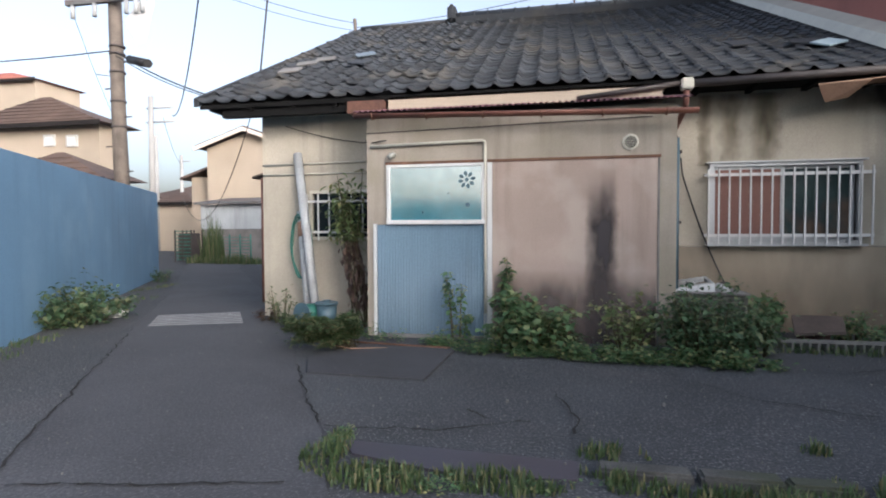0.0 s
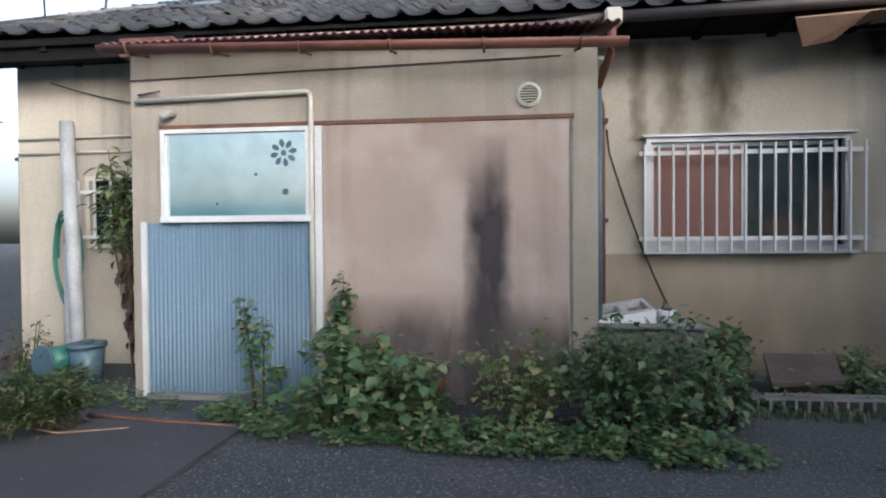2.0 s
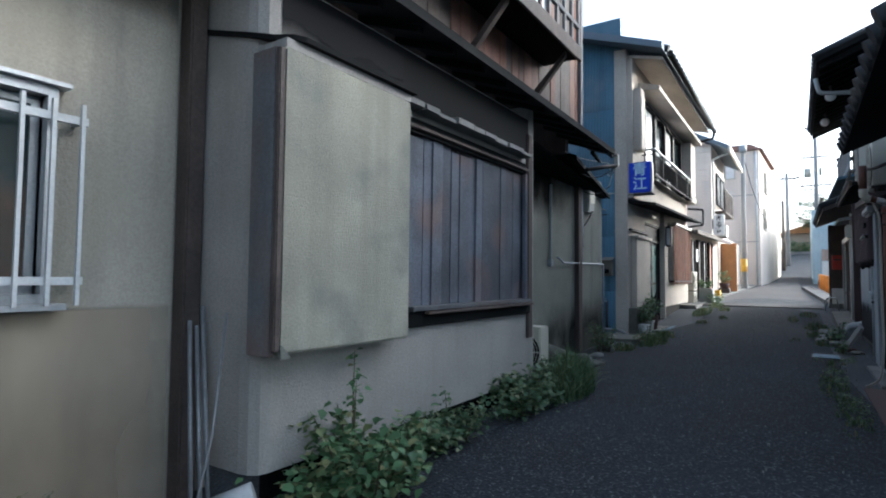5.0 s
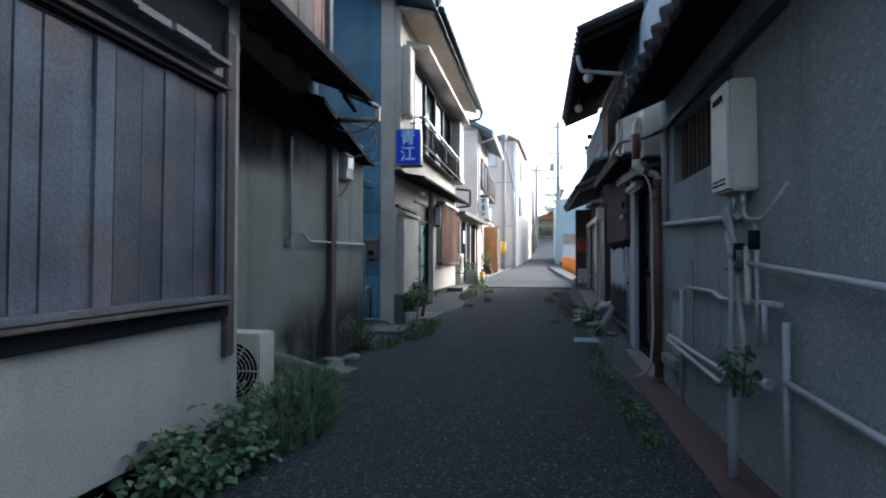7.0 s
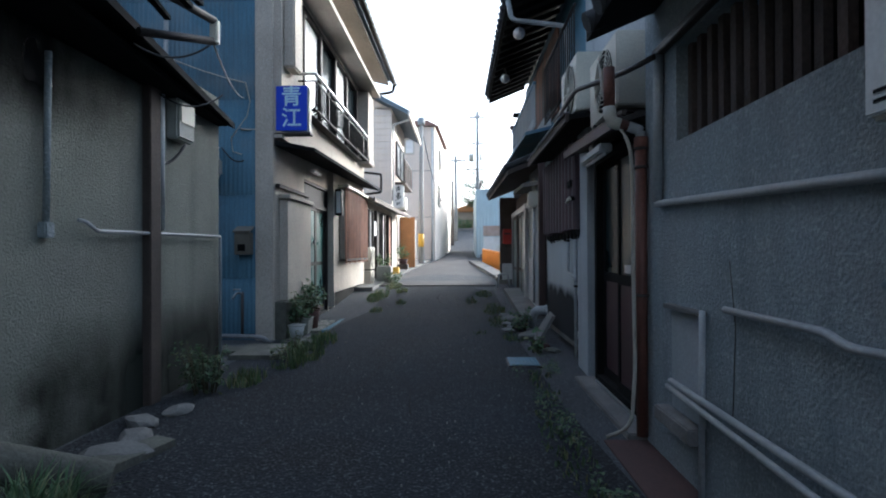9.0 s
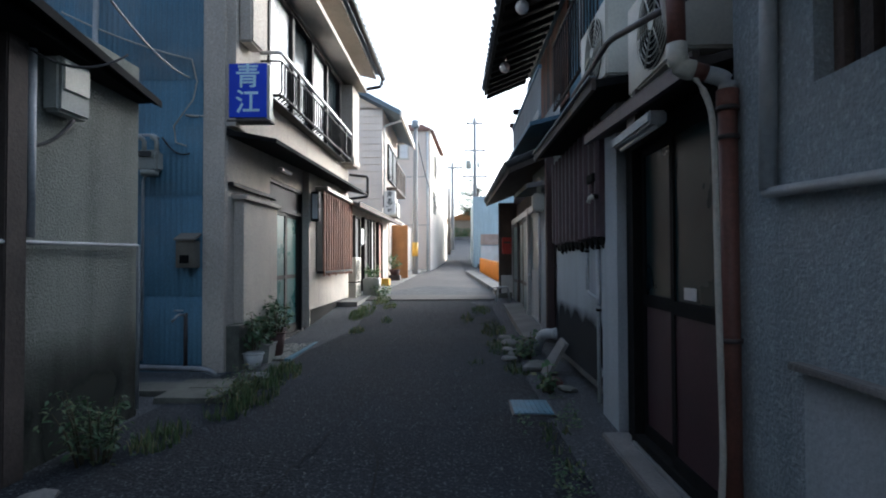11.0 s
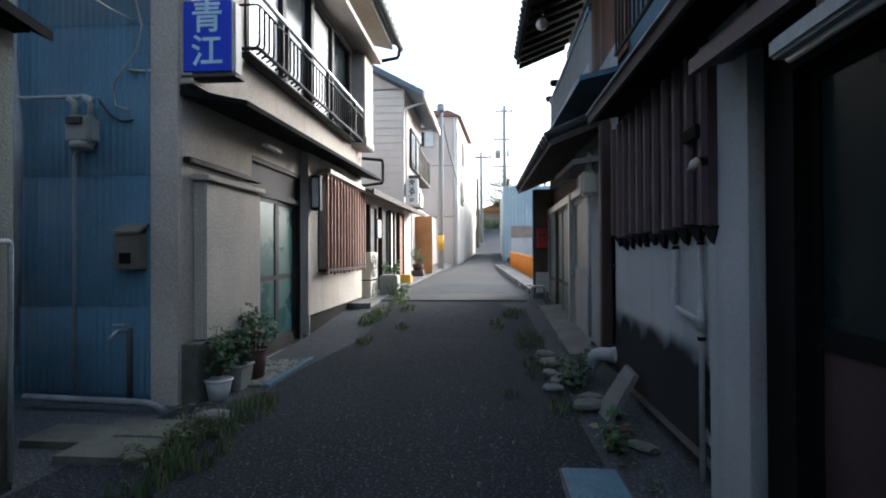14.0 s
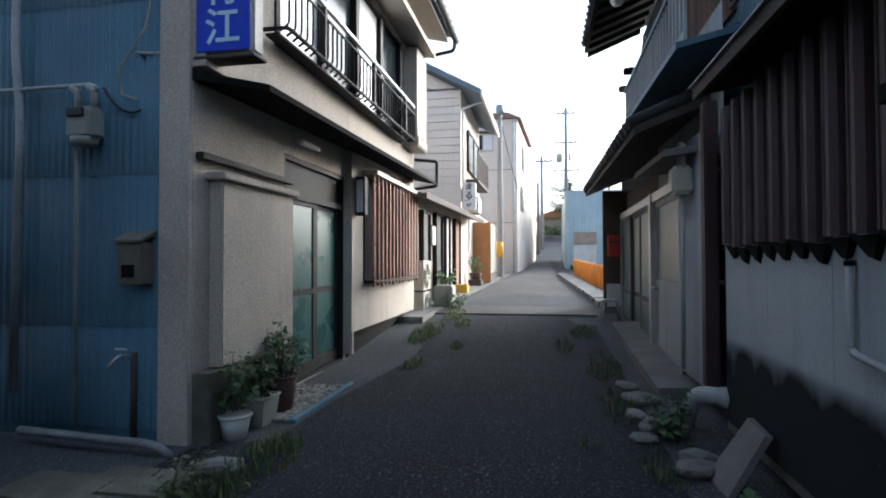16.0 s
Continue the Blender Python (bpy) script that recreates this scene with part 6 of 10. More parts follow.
def lattice_bay():
    c = thing("lattice_canopy", (12.7, 3.3, 2.4), "dark board canopy over the lattice window", "canopy", kind="structure")
    part("top", hexa(B(), [(11.35, 3.55, 2.42), (14.0, 3.55, 2.44), (14.0, 2.9, 2.56), (11.35, 2.9, 2.52)], [(11.35, 3.55, 2.47), (14.0, 3.55, 2.49), (14.0, 2.9, 2.62), (11.35, 2.9, 2.58)]), M_BLACK, c)
    part("lip", hexa(B(), [(11.33, 3.55, 2.40), (14.02, 3.55, 2.42), (14.02, 3.58, 2.42), (11.33, 3.58, 2.40)], [(11.33, 3.55, 2.475), (14.02, 3.55, 2.495), (14.02, 3.58, 2.495), (11.33, 3.58, 2.475)]), M_OLDWOOD, c)
    part("lip_cap", hexa(B(), [(11.33, 3.54, 2.477), (14.02, 3.54, 2.497), (14.02, 3.60, 2.497), (11.33, 3.60, 2.477)], [(11.33, 3.54, 2.489), (14.02, 3.54, 2.509), (14.02, 3.60, 2.509), (11.33, 3.60, 2.489)]), M_GALV, c, "dull metal capping")
    l = thing("lattice_window", (13.2, 3.3, 1.5), "window lattice of purple brown upright slats", "lattice")
    part("frame", box(box(B(), 12.15, 14.38, 3.2, 3.26, 2.34, 2.42), 12.15, 14.38, 3.2, 3.26, 1.56, 1.64), M_PURPSLAT, l)
    rnd = random.Random(17)
    for i in range(11):
        x = 12.18 + i * 0.2
        top, low = 2.42, 1.48 + rnd.uniform(-0.015, 0.015)
        a = [(x, 3.235), (x + 0.012, 3.315), (x + 0.035, 3.34), (x + 0.065, 3.34), (x + 0.09, 3.31), (x + 0.10, 3.235)]
        part("slat", hexa(B(), [(p, q, low) for p, q in a], [(p, q, top) for p, q in a]), M_PURPSLAT, l)
        # added strip whose pale colour is the slat's lit edge
        part("strip", bx(x + 0.098, x + 0.108, 3.24, 3.335, low, 2.42, 0.003), M_SLATEDGE, l, "grey strip painted as the slat's lit edge")
        part("slat_foot", hexa(B(), [(x + 0.05, 3.25, low - 0.09 - rnd.uniform(0, 0.03)), (x + 0.09, 3.25, low - 0.09), (x + 0.09, 3.275, low - 0.09), (x + 0.05, 3.275, low - 0.1)], [(x - 0.01, 3.245, low - 0.004), (x + 0.19, 3.245, low - 0.004), (x + 0.19, 3.29, low - 0.004), (x - 0.01, 3.29, low - 0.004)]), M_BLACK, l)
    # shade behind the lattice, painted as a black backing
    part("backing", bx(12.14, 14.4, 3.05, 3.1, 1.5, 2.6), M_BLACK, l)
    part("hinge_block", bx(12.22, 12.42, 3.335, 3.365, 1.93, 2.0, 0.006), M_BLACK, l)
    lp = thing("wall_bulb", (12.17, 3.38, 1.78), "small yellowed bulb holder on the lattice", "lamp")
    part("holder", tube(B(), [(12.17, 3.33, 1.80), (12.17, 3.37, 1.80)], 0.022, 10), M_BLACK, lp)
    part("bulb", tube(B(), [(12.17, 3.37, 1.80), (12.17, 3.395, 1.785), (12.17, 3.41, 1.75)], 0.024, 10, 0.018), M_OLDWHITE, lp)
    b = thing("base_board", (13.4, 3.2, 0.2), "pale weathered boards with black rot at the foot", "board", kind="structure")
    xs = [12.305, 13.0, 13.75, 14.5]
    for k, (x0, x1) in enumerate(zip(xs, xs[1:])):
        z0, z1 = 0.30 - 0.02 * k, 0.28 - 0.02 * k
        part("board", hexa(B(), [(x0, 3.222, z0), (x1 - 0.005, 3.222, z1), (x1 - 0.005, 3.25, z1), (x0, 3.25, z0)], [(x0, 3.222, 1.49), (x1 - 0.005, 3.222, 1.49), (x1 - 0.005, 3.25, 1.49), (x0, 3.25, 1.49)]), M_PALEBOARD, b)
    dp = thing("board_drain", (12.5, 3.27, 0.2), "thin pale drain pipes joined by a tee on the boards", "pipe")
    part("branch", tube(B(), bend([(12.80, 3.275, 1.37), (12.80, 3.275, 1.0), (12.42, 3.275, 0.96)], 0.04), 0.0156, 10), M_PVC, dp)
    part("stack", tube(B(), [(12.40, 3.275, 1.39), (12.40, 3.275, 0.1)], 0.0156, 10), M_PVC, dp)
    part("tee", tube(B(), [(12.40, 3.275, 0.91), (12.40, 3.275, 1.03)], 0.021, 10), M_PVC, dp)
    for x, z in ((12.40, 1.38), (12.80, 1.36), (12.40, 0.86)):
        part("collar", tube(B(), [(x, 3.275, z), (x, 3.275, z + 0.022)], 0.022, 10), M_BLACK, dp, "black rubber collar")
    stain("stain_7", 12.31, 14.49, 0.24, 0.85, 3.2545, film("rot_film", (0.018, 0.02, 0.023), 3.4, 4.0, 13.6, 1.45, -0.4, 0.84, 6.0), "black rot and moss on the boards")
    e = thing("drain_elbow", (14.75, 3.4, 0.2), "fat grey drain elbow at the wall's foot", "pipe")
    part("elbow", tube(B(), bend([(14.45, 3.18, 0.40), (14.75, 3.40, 0.36), (14.85, 3.46, 0.10)], 0.1), 0.065, 14), M_PVC, e)
    part("collar", tube(B(), [(14.50, 3.215, 0.393), (14.56, 3.26, 0.385)], 0.075, 14), M_PVC, e)
    br = thing("brown_downpipe", (14.75, 3.2, 0.3), "dark brown square downpipe", "downpipe")
    part("tube", bx(14.67, 14.79, 3.24, 3.34, 0.42, 2.6, 0.012), M_BROWNDARK, br)
    part("shoe", hexa(B(), [(14.62, 3.1, 0.30), (14.80, 3.14, 0.26), (14.82, 3.34, 0.28), (14.62, 3.24, 0.34)], [(14.62, 3.1, 0.42), (14.78, 3.1, 0.42), (14.78, 3.24, 0.42), (14.62, 3.24, 0.42)]), M_BROWNDARK, br)
    for z in (1.2, 2.05):
        part("clip", bx(14.60, 14.80, 3.22, 3.25, z, z + 0.03), M_DARKPIPE, br)
    k = thing("leaning_board", (13.7, 3.45, 0.1), "broken concrete board leaning at the wall's foot", "board")
    part("slab", hexa(B(), [(13.55, 3.52, 0.02), (13.85, 3.56, 0.02), (13.85, 3.6, 0.02), (13.55, 3.56, 0.02)], [(13.58, 3.29, 0.40), (13.82, 3.31, 0.44), (13.82, 3.34, 0.44), (13.58, 3.33, 0.41)]), M_CONC, k)
    k2 = thing("broken_block", (13.3, 3.5, 0.0), "broken reddish block on the dark ground", "block")
    bm = bx(13.22, 13.40, 3.42, 3.54, -0.005, 0.10, 0.012)
    part("block", bm, M_TERRA, k2)
    rnd = random.Random(21)
    for x, y, s_ in ((13.85, 3.62, 0.12), (14.1, 3.55, 0.1), (14.7, 3.7, 0.13), (15.4, 3.7, 0.14), (13.0, 3.42, 0.08), (14.4, 3.85, 0.09), (14.95, 3.8, 0.1), (15.9, 3.75, 0.1)):
        stone(x, y, s_, rnd)


lattice_bay()


def right_shops():
    d = thing("door_4", (17.8, 3.1, 0.1), "old aluminium framed sliding doors with frosted glass", "door", kind="structure")
    bm = B()
    for a in ((16.15, 16.25, 3.06, 3.18, 0.1, 2.24), (17.72, 17.85, 3.06, 3.20, 0.2, 2.24), (20.78, 20.86, 3.06, 3.18, 0.2, 2.24), (16.25, 17.72, 3.06, 3.18, 2.13, 2.24), (17.85, 20.78, 3.06, 3.18, 2.13, 2.24)):
        box(bm, *a)
    part("door_frame", bm, M_ALU, d)
    for x0, x1, y, m, rail in ((16.25, 17.72, 3.12, M_PALEBOARD, 1.06), (17.85, 18.87, 3.14, M_GREYWOOD, 0.8), (18.83, 19.83, 3.10, M_OLDWOOD, 0.8), (19.8, 20.78, 3.14, M_GREYWOOD, 0.8)):
        leaf = part("door_leaf", box(box(box(box(box(B(), x0, x0 + 0.08, y - 0.015, y + 0.015, 0.2, 2.13), x1 - 0.08, x1, y - 0.015, y + 0.015, 0.2, 2.13), x0 + 0.08, x1 - 0.08, y - 0.015, y + 0.015, 0.2, 0.32),
                    x0 + 0.08, x1 - 0.08, y - 0.015, y + 0.015, rail, rail + 0.07), x0 + 0.08, x1 - 0.08, y - 0.015, y + 0.015, 2.05, 2.13), m, d)
        part("pane", bx(x0 + 0.08, x1 - 0.08, y - 0.003, y + 0.003, rail + 0.07, 2.05), M_FILMGLASS, leaf)
        part("panel", bx(x0 + 0.08, x1 - 0.08, y - 0.006, y + 0.006, 0.32, rail), M_PALEBOARD if m is M_PALEBOARD else M_FILMGLASS, leaf)
    part("lock", tube(B(), [(17.66, 3.13, 1.02), (17.66, 3.19, 1.02)], 0.025, 8), M_ALU, d)
    st = thing("stone_step", (17.5, 3.4, 0.1), "worn pale stone step before the sliding doors", "step", kind="structure")
    part("slab", hexa(B(), [(15.7, 3.06, 0.0), (19.5, 3.06, 0.1), (19.5, 3.5, 0.1), (15.7, 3.5, 0.0)], [(15.7, 3.06, 0.2), (19.5, 3.06, 0.4), (19.5, 3.5, 0.38), (15.7, 3.5, 0.18)]), M_STONE, st)
    r = thing("low_tile_roof", (18, 3.4, 2.7), "low dark tiled roof over the sliding doors", "roof", kind="structure")
    part("boards", hexa(B(), [(15.3, 3.75, 2.50), (21.6, 3.75, 2.66), (21.6, 2.6, 3.1), (15.3, 2.6, 2.95)], [(15.3, 3.75, 2.57), (21.6, 3.75, 2.73), (21.6, 2.6, 3.18), (15.3, 2.6, 3.03)]), M_OLDWOOD, r)
    for i in range(25):
        x = 15.35 + i * 0.25
        z = 2.60 + 0.0254 * (x - 15.3)
        part("eave_tile", tube(B(), [(x, 3.8, z), (x, 2.65, z + 0.47)], 0.06, 8), M_TILE, r)
    part("soffit", hexa(B(), [(15.35, 3.5, 2.3), (17.0, 3.5, 2.34), (17.0, 3.05, 2.4), (15.35, 3.05, 2.36)], [(15.35, 3.5, 2.36), (17.0, 3.5, 2.4), (17.0, 3.05, 2.46), (15.35, 3.05, 2.42)]), M_CONC, r)
    m = thing("gas_meter", (15.5, 3.3, 2.0), "pale gas meter with pipes on the wall", "gas meter")
    part("body", bx(15.45, 15.65, 3.22, 3.40, 1.98, 2.24, 0.03), M_OLDWHITE, m)
    part("pipework", tube(B(), bend([(15.5, 3.3, 2.22), (15.5, 3.3, 2.42), (15.62, 3.3, 2.46), (15.62, 3.3, 2.24)], 0.04), 0.025, 8), M_OLDWHITE, m)
    part("outlet", tube(B(), [(15.55, 3.3, 2.0), (15.55, 3.3, 0.4)], 0.02, 8), M_PVC, m)
    sh = thing("sheet_wall", (15.3, 3.1, 2.5), "pale blue corrugated sheet above the door", "cladding", kind="structure")
    part("sheet", corrugated(B(), "y", 3.1, 15.0, 17.6, 2.26, 3.5, 0.07, 0.01), M_PALEBOARD, sh)
    part("sheet", corrugated(B(), "y", 3.2, 14.95, 16.12, 0.3, 2.5, 0.07, 0.01), M_PALEBOARD, sh)
    b = thing("letter_box", (20.5, 3.2, 1.5), "small red letter box on a dark wing wall", "letter box")
    part("box", bx(20.72, 20.90, 3.19, 3.41, 1.45, 1.84, 0.015), M_RED, b)
    part("flap", bx(20.71, 20.72, 3.22, 3.38, 1.70, 1.74), M_DARKPIPE, b)
    struct("wall_wing", bx(20.9, 21.05, 3.05, 3.48, 0.2, 2.68, 0.008), M_OLDWOOD, "dark board wing wall at the end of the sliding doors", "wall")
    struct("post_3", bx(21.9, 22.1, 3.0, 3.3, 0.3, 2.7, 0.01), M_OLDWOOD, "dark corner post of the wooden shop", "post")
    w = thing("white_board", (20.9, 3.15, 0.7), "white board leaning on the dark wall", "board")
    part("board", bx(20.86, 20.895, 3.08, 3.43, 0.38, 0.94, 0.004), M_WHITEPLASTIC, w)
    f = thing("tube_stool", (19.9, 3.5, 0.38), "small stool of pale bent tube", "stool")
    for x in (19.75, 20.05):
        part("leg_frame", tube(B(), bend([(x, 3.62, 0.36), (x, 3.58, 0.7), (x, 3.36, 0.7), (x, 3.32, 0.36)], 0.05), 0.014, 6), M_PVC, f)
    part("seat", bx(19.74, 20.06, 3.36, 3.58, 0.70, 0.72, 0.006), M_PVC, f)
    # upper floor
    u = thing("upper_sheets", (14, 3.0, 3.0), "blue grey metal sheeted upper floor with dark boards", "facade", kind="structure")
    part("sheet", corrugated(B(), "y", 2.91, 11.2, 13.4, 2.7, 5.0, 0.075, 0.01), M_PALEBOARD, u)
    part("sheet", corrugated(B(), "y", 2.915, 13.4, 20.0, 2.7, 5.0, 0.075, 0.01), M_BLUECORR, u)
    rnd = random.Random(31)
    x = 15.2
    while x < 19.5:
        part("plank", bx(x, x + 0.15, 2.93, 2.955, 3.5, 4.9), M_REDWOOD if rnd.random() < 0.5 else M_OLDWOOD, u)
        x += 0.158
    e = thing("upper_eave", (16, 3.3, 5.1), "deep dark eave of the upper floor", "eave", kind="structure")
    part("boards", hexa(B(), [(13.2, 3.85, 4.75), (20.2, 3.85, 5.05), (20.2, 2.2, 5.7), (13.2, 2.2, 5.4)], [(13.2, 3.85, 4.83), (20.2, 3.85, 5.13), (20.2, 2.2, 5.8), (13.2, 2.2, 5.5)]), M_BLACK, e)
    for i in range(18):
        x = 13.3 + i * 0.4
        z = 4.66 + 0.043 * (x - 13.2)
        part("rafter", hexa(B(), [(x, 3.8, z), (x + 0.06, 3.8, z), (x + 0.06, 2.9, z + 0.36), (x, 2.9, z + 0.36)], [(x, 3.8, z + 0.08), (x + 0.06, 3.8, z + 0.08), (x + 0.06, 2.9, z + 0.44), (x, 2.9, z + 0.44)]), M_BLACK, e)
    for i in range(28):
        x = 13.25 + i * 0.25
        z = 4.86 + 0.043 * (x - 13.2)
        part("eave_tile", tube(B(), [(x, 3.9, z), (x, 2.3, z + 0.64)], 0.06, 8), M_TILE, e)
    g = thing("eave_gutter", (16, 3.85, 4.8), "grey downpipe bent back under the eave", "gutter")
    part("tube", tube(B(), bend([(14.0, 3.85, 4.72), (14.0, 3.8, 4.45), (14.0, 3.05, 4.35), (14.0, 3.02, 3.5)], 0.08), 0.035, 8), M_PVC, g)
    for x, z in ((14.9, 4.62), (17.6, 4.78)):
        lamp = thing("globe_lamp", (x, 3.6, z), "round milky globe lamp under the eave", "lamp", "globes under the eave")
        bm = B()
        bmesh.ops.create_uvsphere(bm, u_segments=16, v_segments=10, radius=0.09, matrix=Matrix.Translation((x, 3.6, z)))
        for f_ in bm.faces:
            f_.smooth = True
        part("globe", bm, M_LAMPGLASS, lamp)
        part("stem", tube(B(), [(x, 3.6, z + 0.07), (x, 3.6, z + 0.2)], 0.02, 6), M_DARKPIPE, lamp)
    rl = thing("balcony_rail", (12.6, 3.3, 3.0), "dark metal bar railing on the upper floor", "railing")
    part("rail", tube(B(), [(12.0, 3.35, 3.75), (14.0, 3.35, 3.75)], 0.018, 6), M_BRONZE, rl)
    part("rail", tube(B(), [(12.0, 3.35, 3.0), (14.0, 3.35, 3.0)], 0.018, 6), M_BRONZE, rl)
    for i in range(18):
        part("bar", tube(B(), [(12.05 + i * 0.114, 3.35, 3.0), (12.05 + i * 0.114, 3.35, 3.75)], 0.008, 5), M_BRONZE, rl)
    rl2 = thing("balcony_rail", (16.5, 3.4, 3.4), "pale slatted balcony front on the upper floor", "railing")
    part("panel", bx(15.3, 19.0, 3.3, 3.33, 3.28, 3.4), M_PALEBOARD, rl2)
    for i in range(26):
        part("bar", bx(15.3 + i * 0.145, 15.34 + i * 0.145, 3.30, 3.325, 3.4, 3.95), M_PALEBOARD, rl2)
    part("rail", bx(15.3, 19.0, 3.29, 3.34, 3.95, 4.0), M_BLUECORR, rl2)
    sk = thing("sheet_skirt", (16, 3.4, 3.2), "sloping blue sheet ledge below the balcony", "ledge", kind="structure")
    part("sheet", hexa(B(), [(14.6, 3.55, 2.98), (19.6, 3.55, 3.14), (19.6, 2.95, 3.26), (14.6, 2.95, 3.12)], [(14.6, 3.55, 3.03), (19.6, 3.55, 3.19), (19.6, 2.95, 3.31), (14.6, 2.95, 3.17)]), M_BLUECORR, sk)
    bmk = thing("beam_end", (20, 3.4, 4.2), "drilled timber beam ends sticking out", "beam")
    part("beam", bx(19.9, 20.0, 2.88, 3.3, 4.25, 4.36, 0.02), M_OLDWOOD, bmk)
    part("beam", bx(19.9, 20.0, 2.88, 3.22, 4.55, 4.67, 0.02), M_BLACK, bmk)
    struct("wall_right_back", bx(6.5, 22.0, 0.9, 1.0, -0.05, 5.2), M_GREYWALL, "plain back wall closing the houses", "wall")
    struct("wall_right_end", bx(21.95, 22.05, 1.0, 3.0, 0.2, 4.0), M_OLDWOOD, "dark end wall of the wooden shop", "wall")


right_shops()


# besides moss, this film carries painted shade at the wall's foot
stain("stain_8", 8.6, 12.19, 0.0, 0.9, 7.096, film("moss_shade_film", (0.026, 0.03, 0.025), 1.3, 2.5, 11.4, 2.0, -0.7, 0.85, 4.0, 1.0, 3.0, 0.15), "damp moss and painted shade along the foot of the stucco wall")


# the low eave's soft shadow painted on the stucco, mixed with soot
stain("stain_11", 7.6, 11.0, 1.95, 2.72, 7.0955, film("soot_shade_film_c", (0.012, 0.012, 0.012), 1.5, 3.0, 8.2, 2.6, 2.0, 3.9, 2.0, 0.25, 4.0, 0.1), "soot and painted shade under the low eave")


# ---- further along the lane ----
def text_mesh(ch, size, m):
    fc = bpy.data.curves.new("lettering", "FONT")
    fc.body, fc.size, fc.extrude, fc.align_x, fc.align_y, fc.offset = ch, size, 0.002, "CENTER", "CENTER", 0.006
    tmp = bpy.data.objects.new("lettering_tmp", fc)
    scene.collection.objects.link(tmp)
    me = bpy.data.meshes.new_from_object(tmp.evaluated_get(bpy.context.evaluated_depsgraph_get()))
    bpy.data.objects.remove(tmp)
    me.transform(m)
    return me


def far_window(parent_name, x0, x1, z0, z1, y, label, m=None, depth=0.06):
    w = thing(parent_name, ((x0 + x1) / 2, y, z0), label, "window", kind="structure")
    bm = B()
    t = 0.05
    for a in ((x0, x1, y - depth, y, z0, z0 + t), (x0, x1, y - depth, y, z1 - t, z1), (x0, x0 + t, y - depth, y, z0 + t, z1 - t), (x1 - t, x1, y - depth, y, z0 + t, z1 - t), ((x0 + x1) / 2 - t / 2, (x0 + x1) / 2 + t / 2, y - depth, y, z0 + t, z1 - t)):
        box(bm, *a)
    part("window_frame", bm, M_BRONZE, w)
    part("pane", bx(x0 + t, x1 - t, y - depth * 0.6, y - depth * 0.5, z0 + t, z1 - t), m or M_GLASSDARK, w)
    return w


def far_lane():
    # white sided house
    s = thing("siding", (26, 8, 3), "white horizontal siding boards on the house side", "siding", kind="structure")
    for i in range(16):
        z = 2.7 + i * 0.23
        part("board", hexa(B(), [(25.95, 6.98, z), (25.998, 6.98, z), (25.998, 12, z), (25.95, 12, z)], [(25.98, 6.98, z + 0.23), (25.998, 6.98, z + 0.23), (25.998, 12, z + 0.23), (25.98, 12, z + 0.23)]), M_WHITEWALL, s)
    r = thing("white_house_roof", (28, 8, 6.3), "blue grey roof with a white verge on the white house", "roof", kind="structure")
    part("slab", hexa(B(), [(25.6, 6.35, 6.1), (30.9, 6.35, 6.1), (30.9, 10.5, 8.3), (25.6, 10.5, 8.3)], [(25.6, 6.35, 6.27), (30.9, 6.35, 6.27), (30.9, 10.5, 8.5), (25.6, 10.5, 8.5)]), M_ROOFBLUE, r)
    part("slab", hexa(B(), [(25.6, 10.5, 8.3), (30.9, 10.5, 8.3), (30.9, 14.5, 6.1), (25.6, 14.5, 6.1)], [(25.6, 10.5, 8.5), (30.9, 10.5, 8.5), (30.9, 14.5, 6.27), (25.6, 14.5, 6.27)]), M_ROOFBLUE, r)
    part("gable", hexa(B(), [(26.0, 7.0, 6.4), (26.0, 14, 6.4), (26.0, 10.5, 8.3)], [(30.4, 7.0, 6.4), (30.4, 14, 6.4), (30.4, 10.5, 8.3)]), M_WHITEWALL, r)
    part("fascia", bx(25.58, 30.92, 6.28, 6.35, 6.02, 6.24), M_WHITEWALL, r)
    pipe("downpipe", [(26.1, 6.34, 6.05), (26.1, 6.94, 5.85), (26.1, 6.94, 2.8)], 0.035, M_WHITEPLASTIC, "white downpipe on the corner of the white house", "downpipe", rb=0.06)
    far_window("window_8", 27.2, 29.8, 4.2, 5.5, 6.98, "dark upper window with a wooden rail")
    b = thing("window_balcony", (28.5, 6.7, 3.9), "brown wooden window balcony on the white house", "balcony")
    part("floor", bx(27.0, 30.0, 6.6, 6.99, 3.82, 3.9), M_OLDWOOD, b)
    part("rail", bx(27.0, 30.0, 6.6, 6.65, 4.72, 4.78), M_OLDWOOD, b)
    for i in range(14):
        part("bar", bx(27.02 + i * 0.225, 27.1 + i * 0.225, 6.61, 6.64, 3.9, 4.72), M_OLDWOOD, b)
    sg = thing("white_sign", (26.1, 6.75, 2.9), "white box sign with black lettering", "sign")
    part("case", bx(26.02, 26.2, 6.56, 6.95, 2.86, 3.66, 0.03), mat("white_acrylic_sign", (0.88, 0.86, 0.82), 0.35, 0.05, 3, 60, 0.0), sg)
    for k, ch in enumerate("まる市"):
        me = text_mesh(ch, 0.245, pose(26.013, 6.755, 3.51 - 0.24 * k, 90, 0, -90))
        me.materials.append(M_BLACKTEXT)
        put_under(new("lettering", me), sg)
    part("bracket", bx(26.05, 26.15, 6.95, 7.0, 3.1, 3.5), M_DARKPIPE, sg)
    # low shop fronts
    e = thing("shop_awning", (23.4, 6.9, 2.6), "thin grey awning along the low shop fronts", "awning", kind="structure")
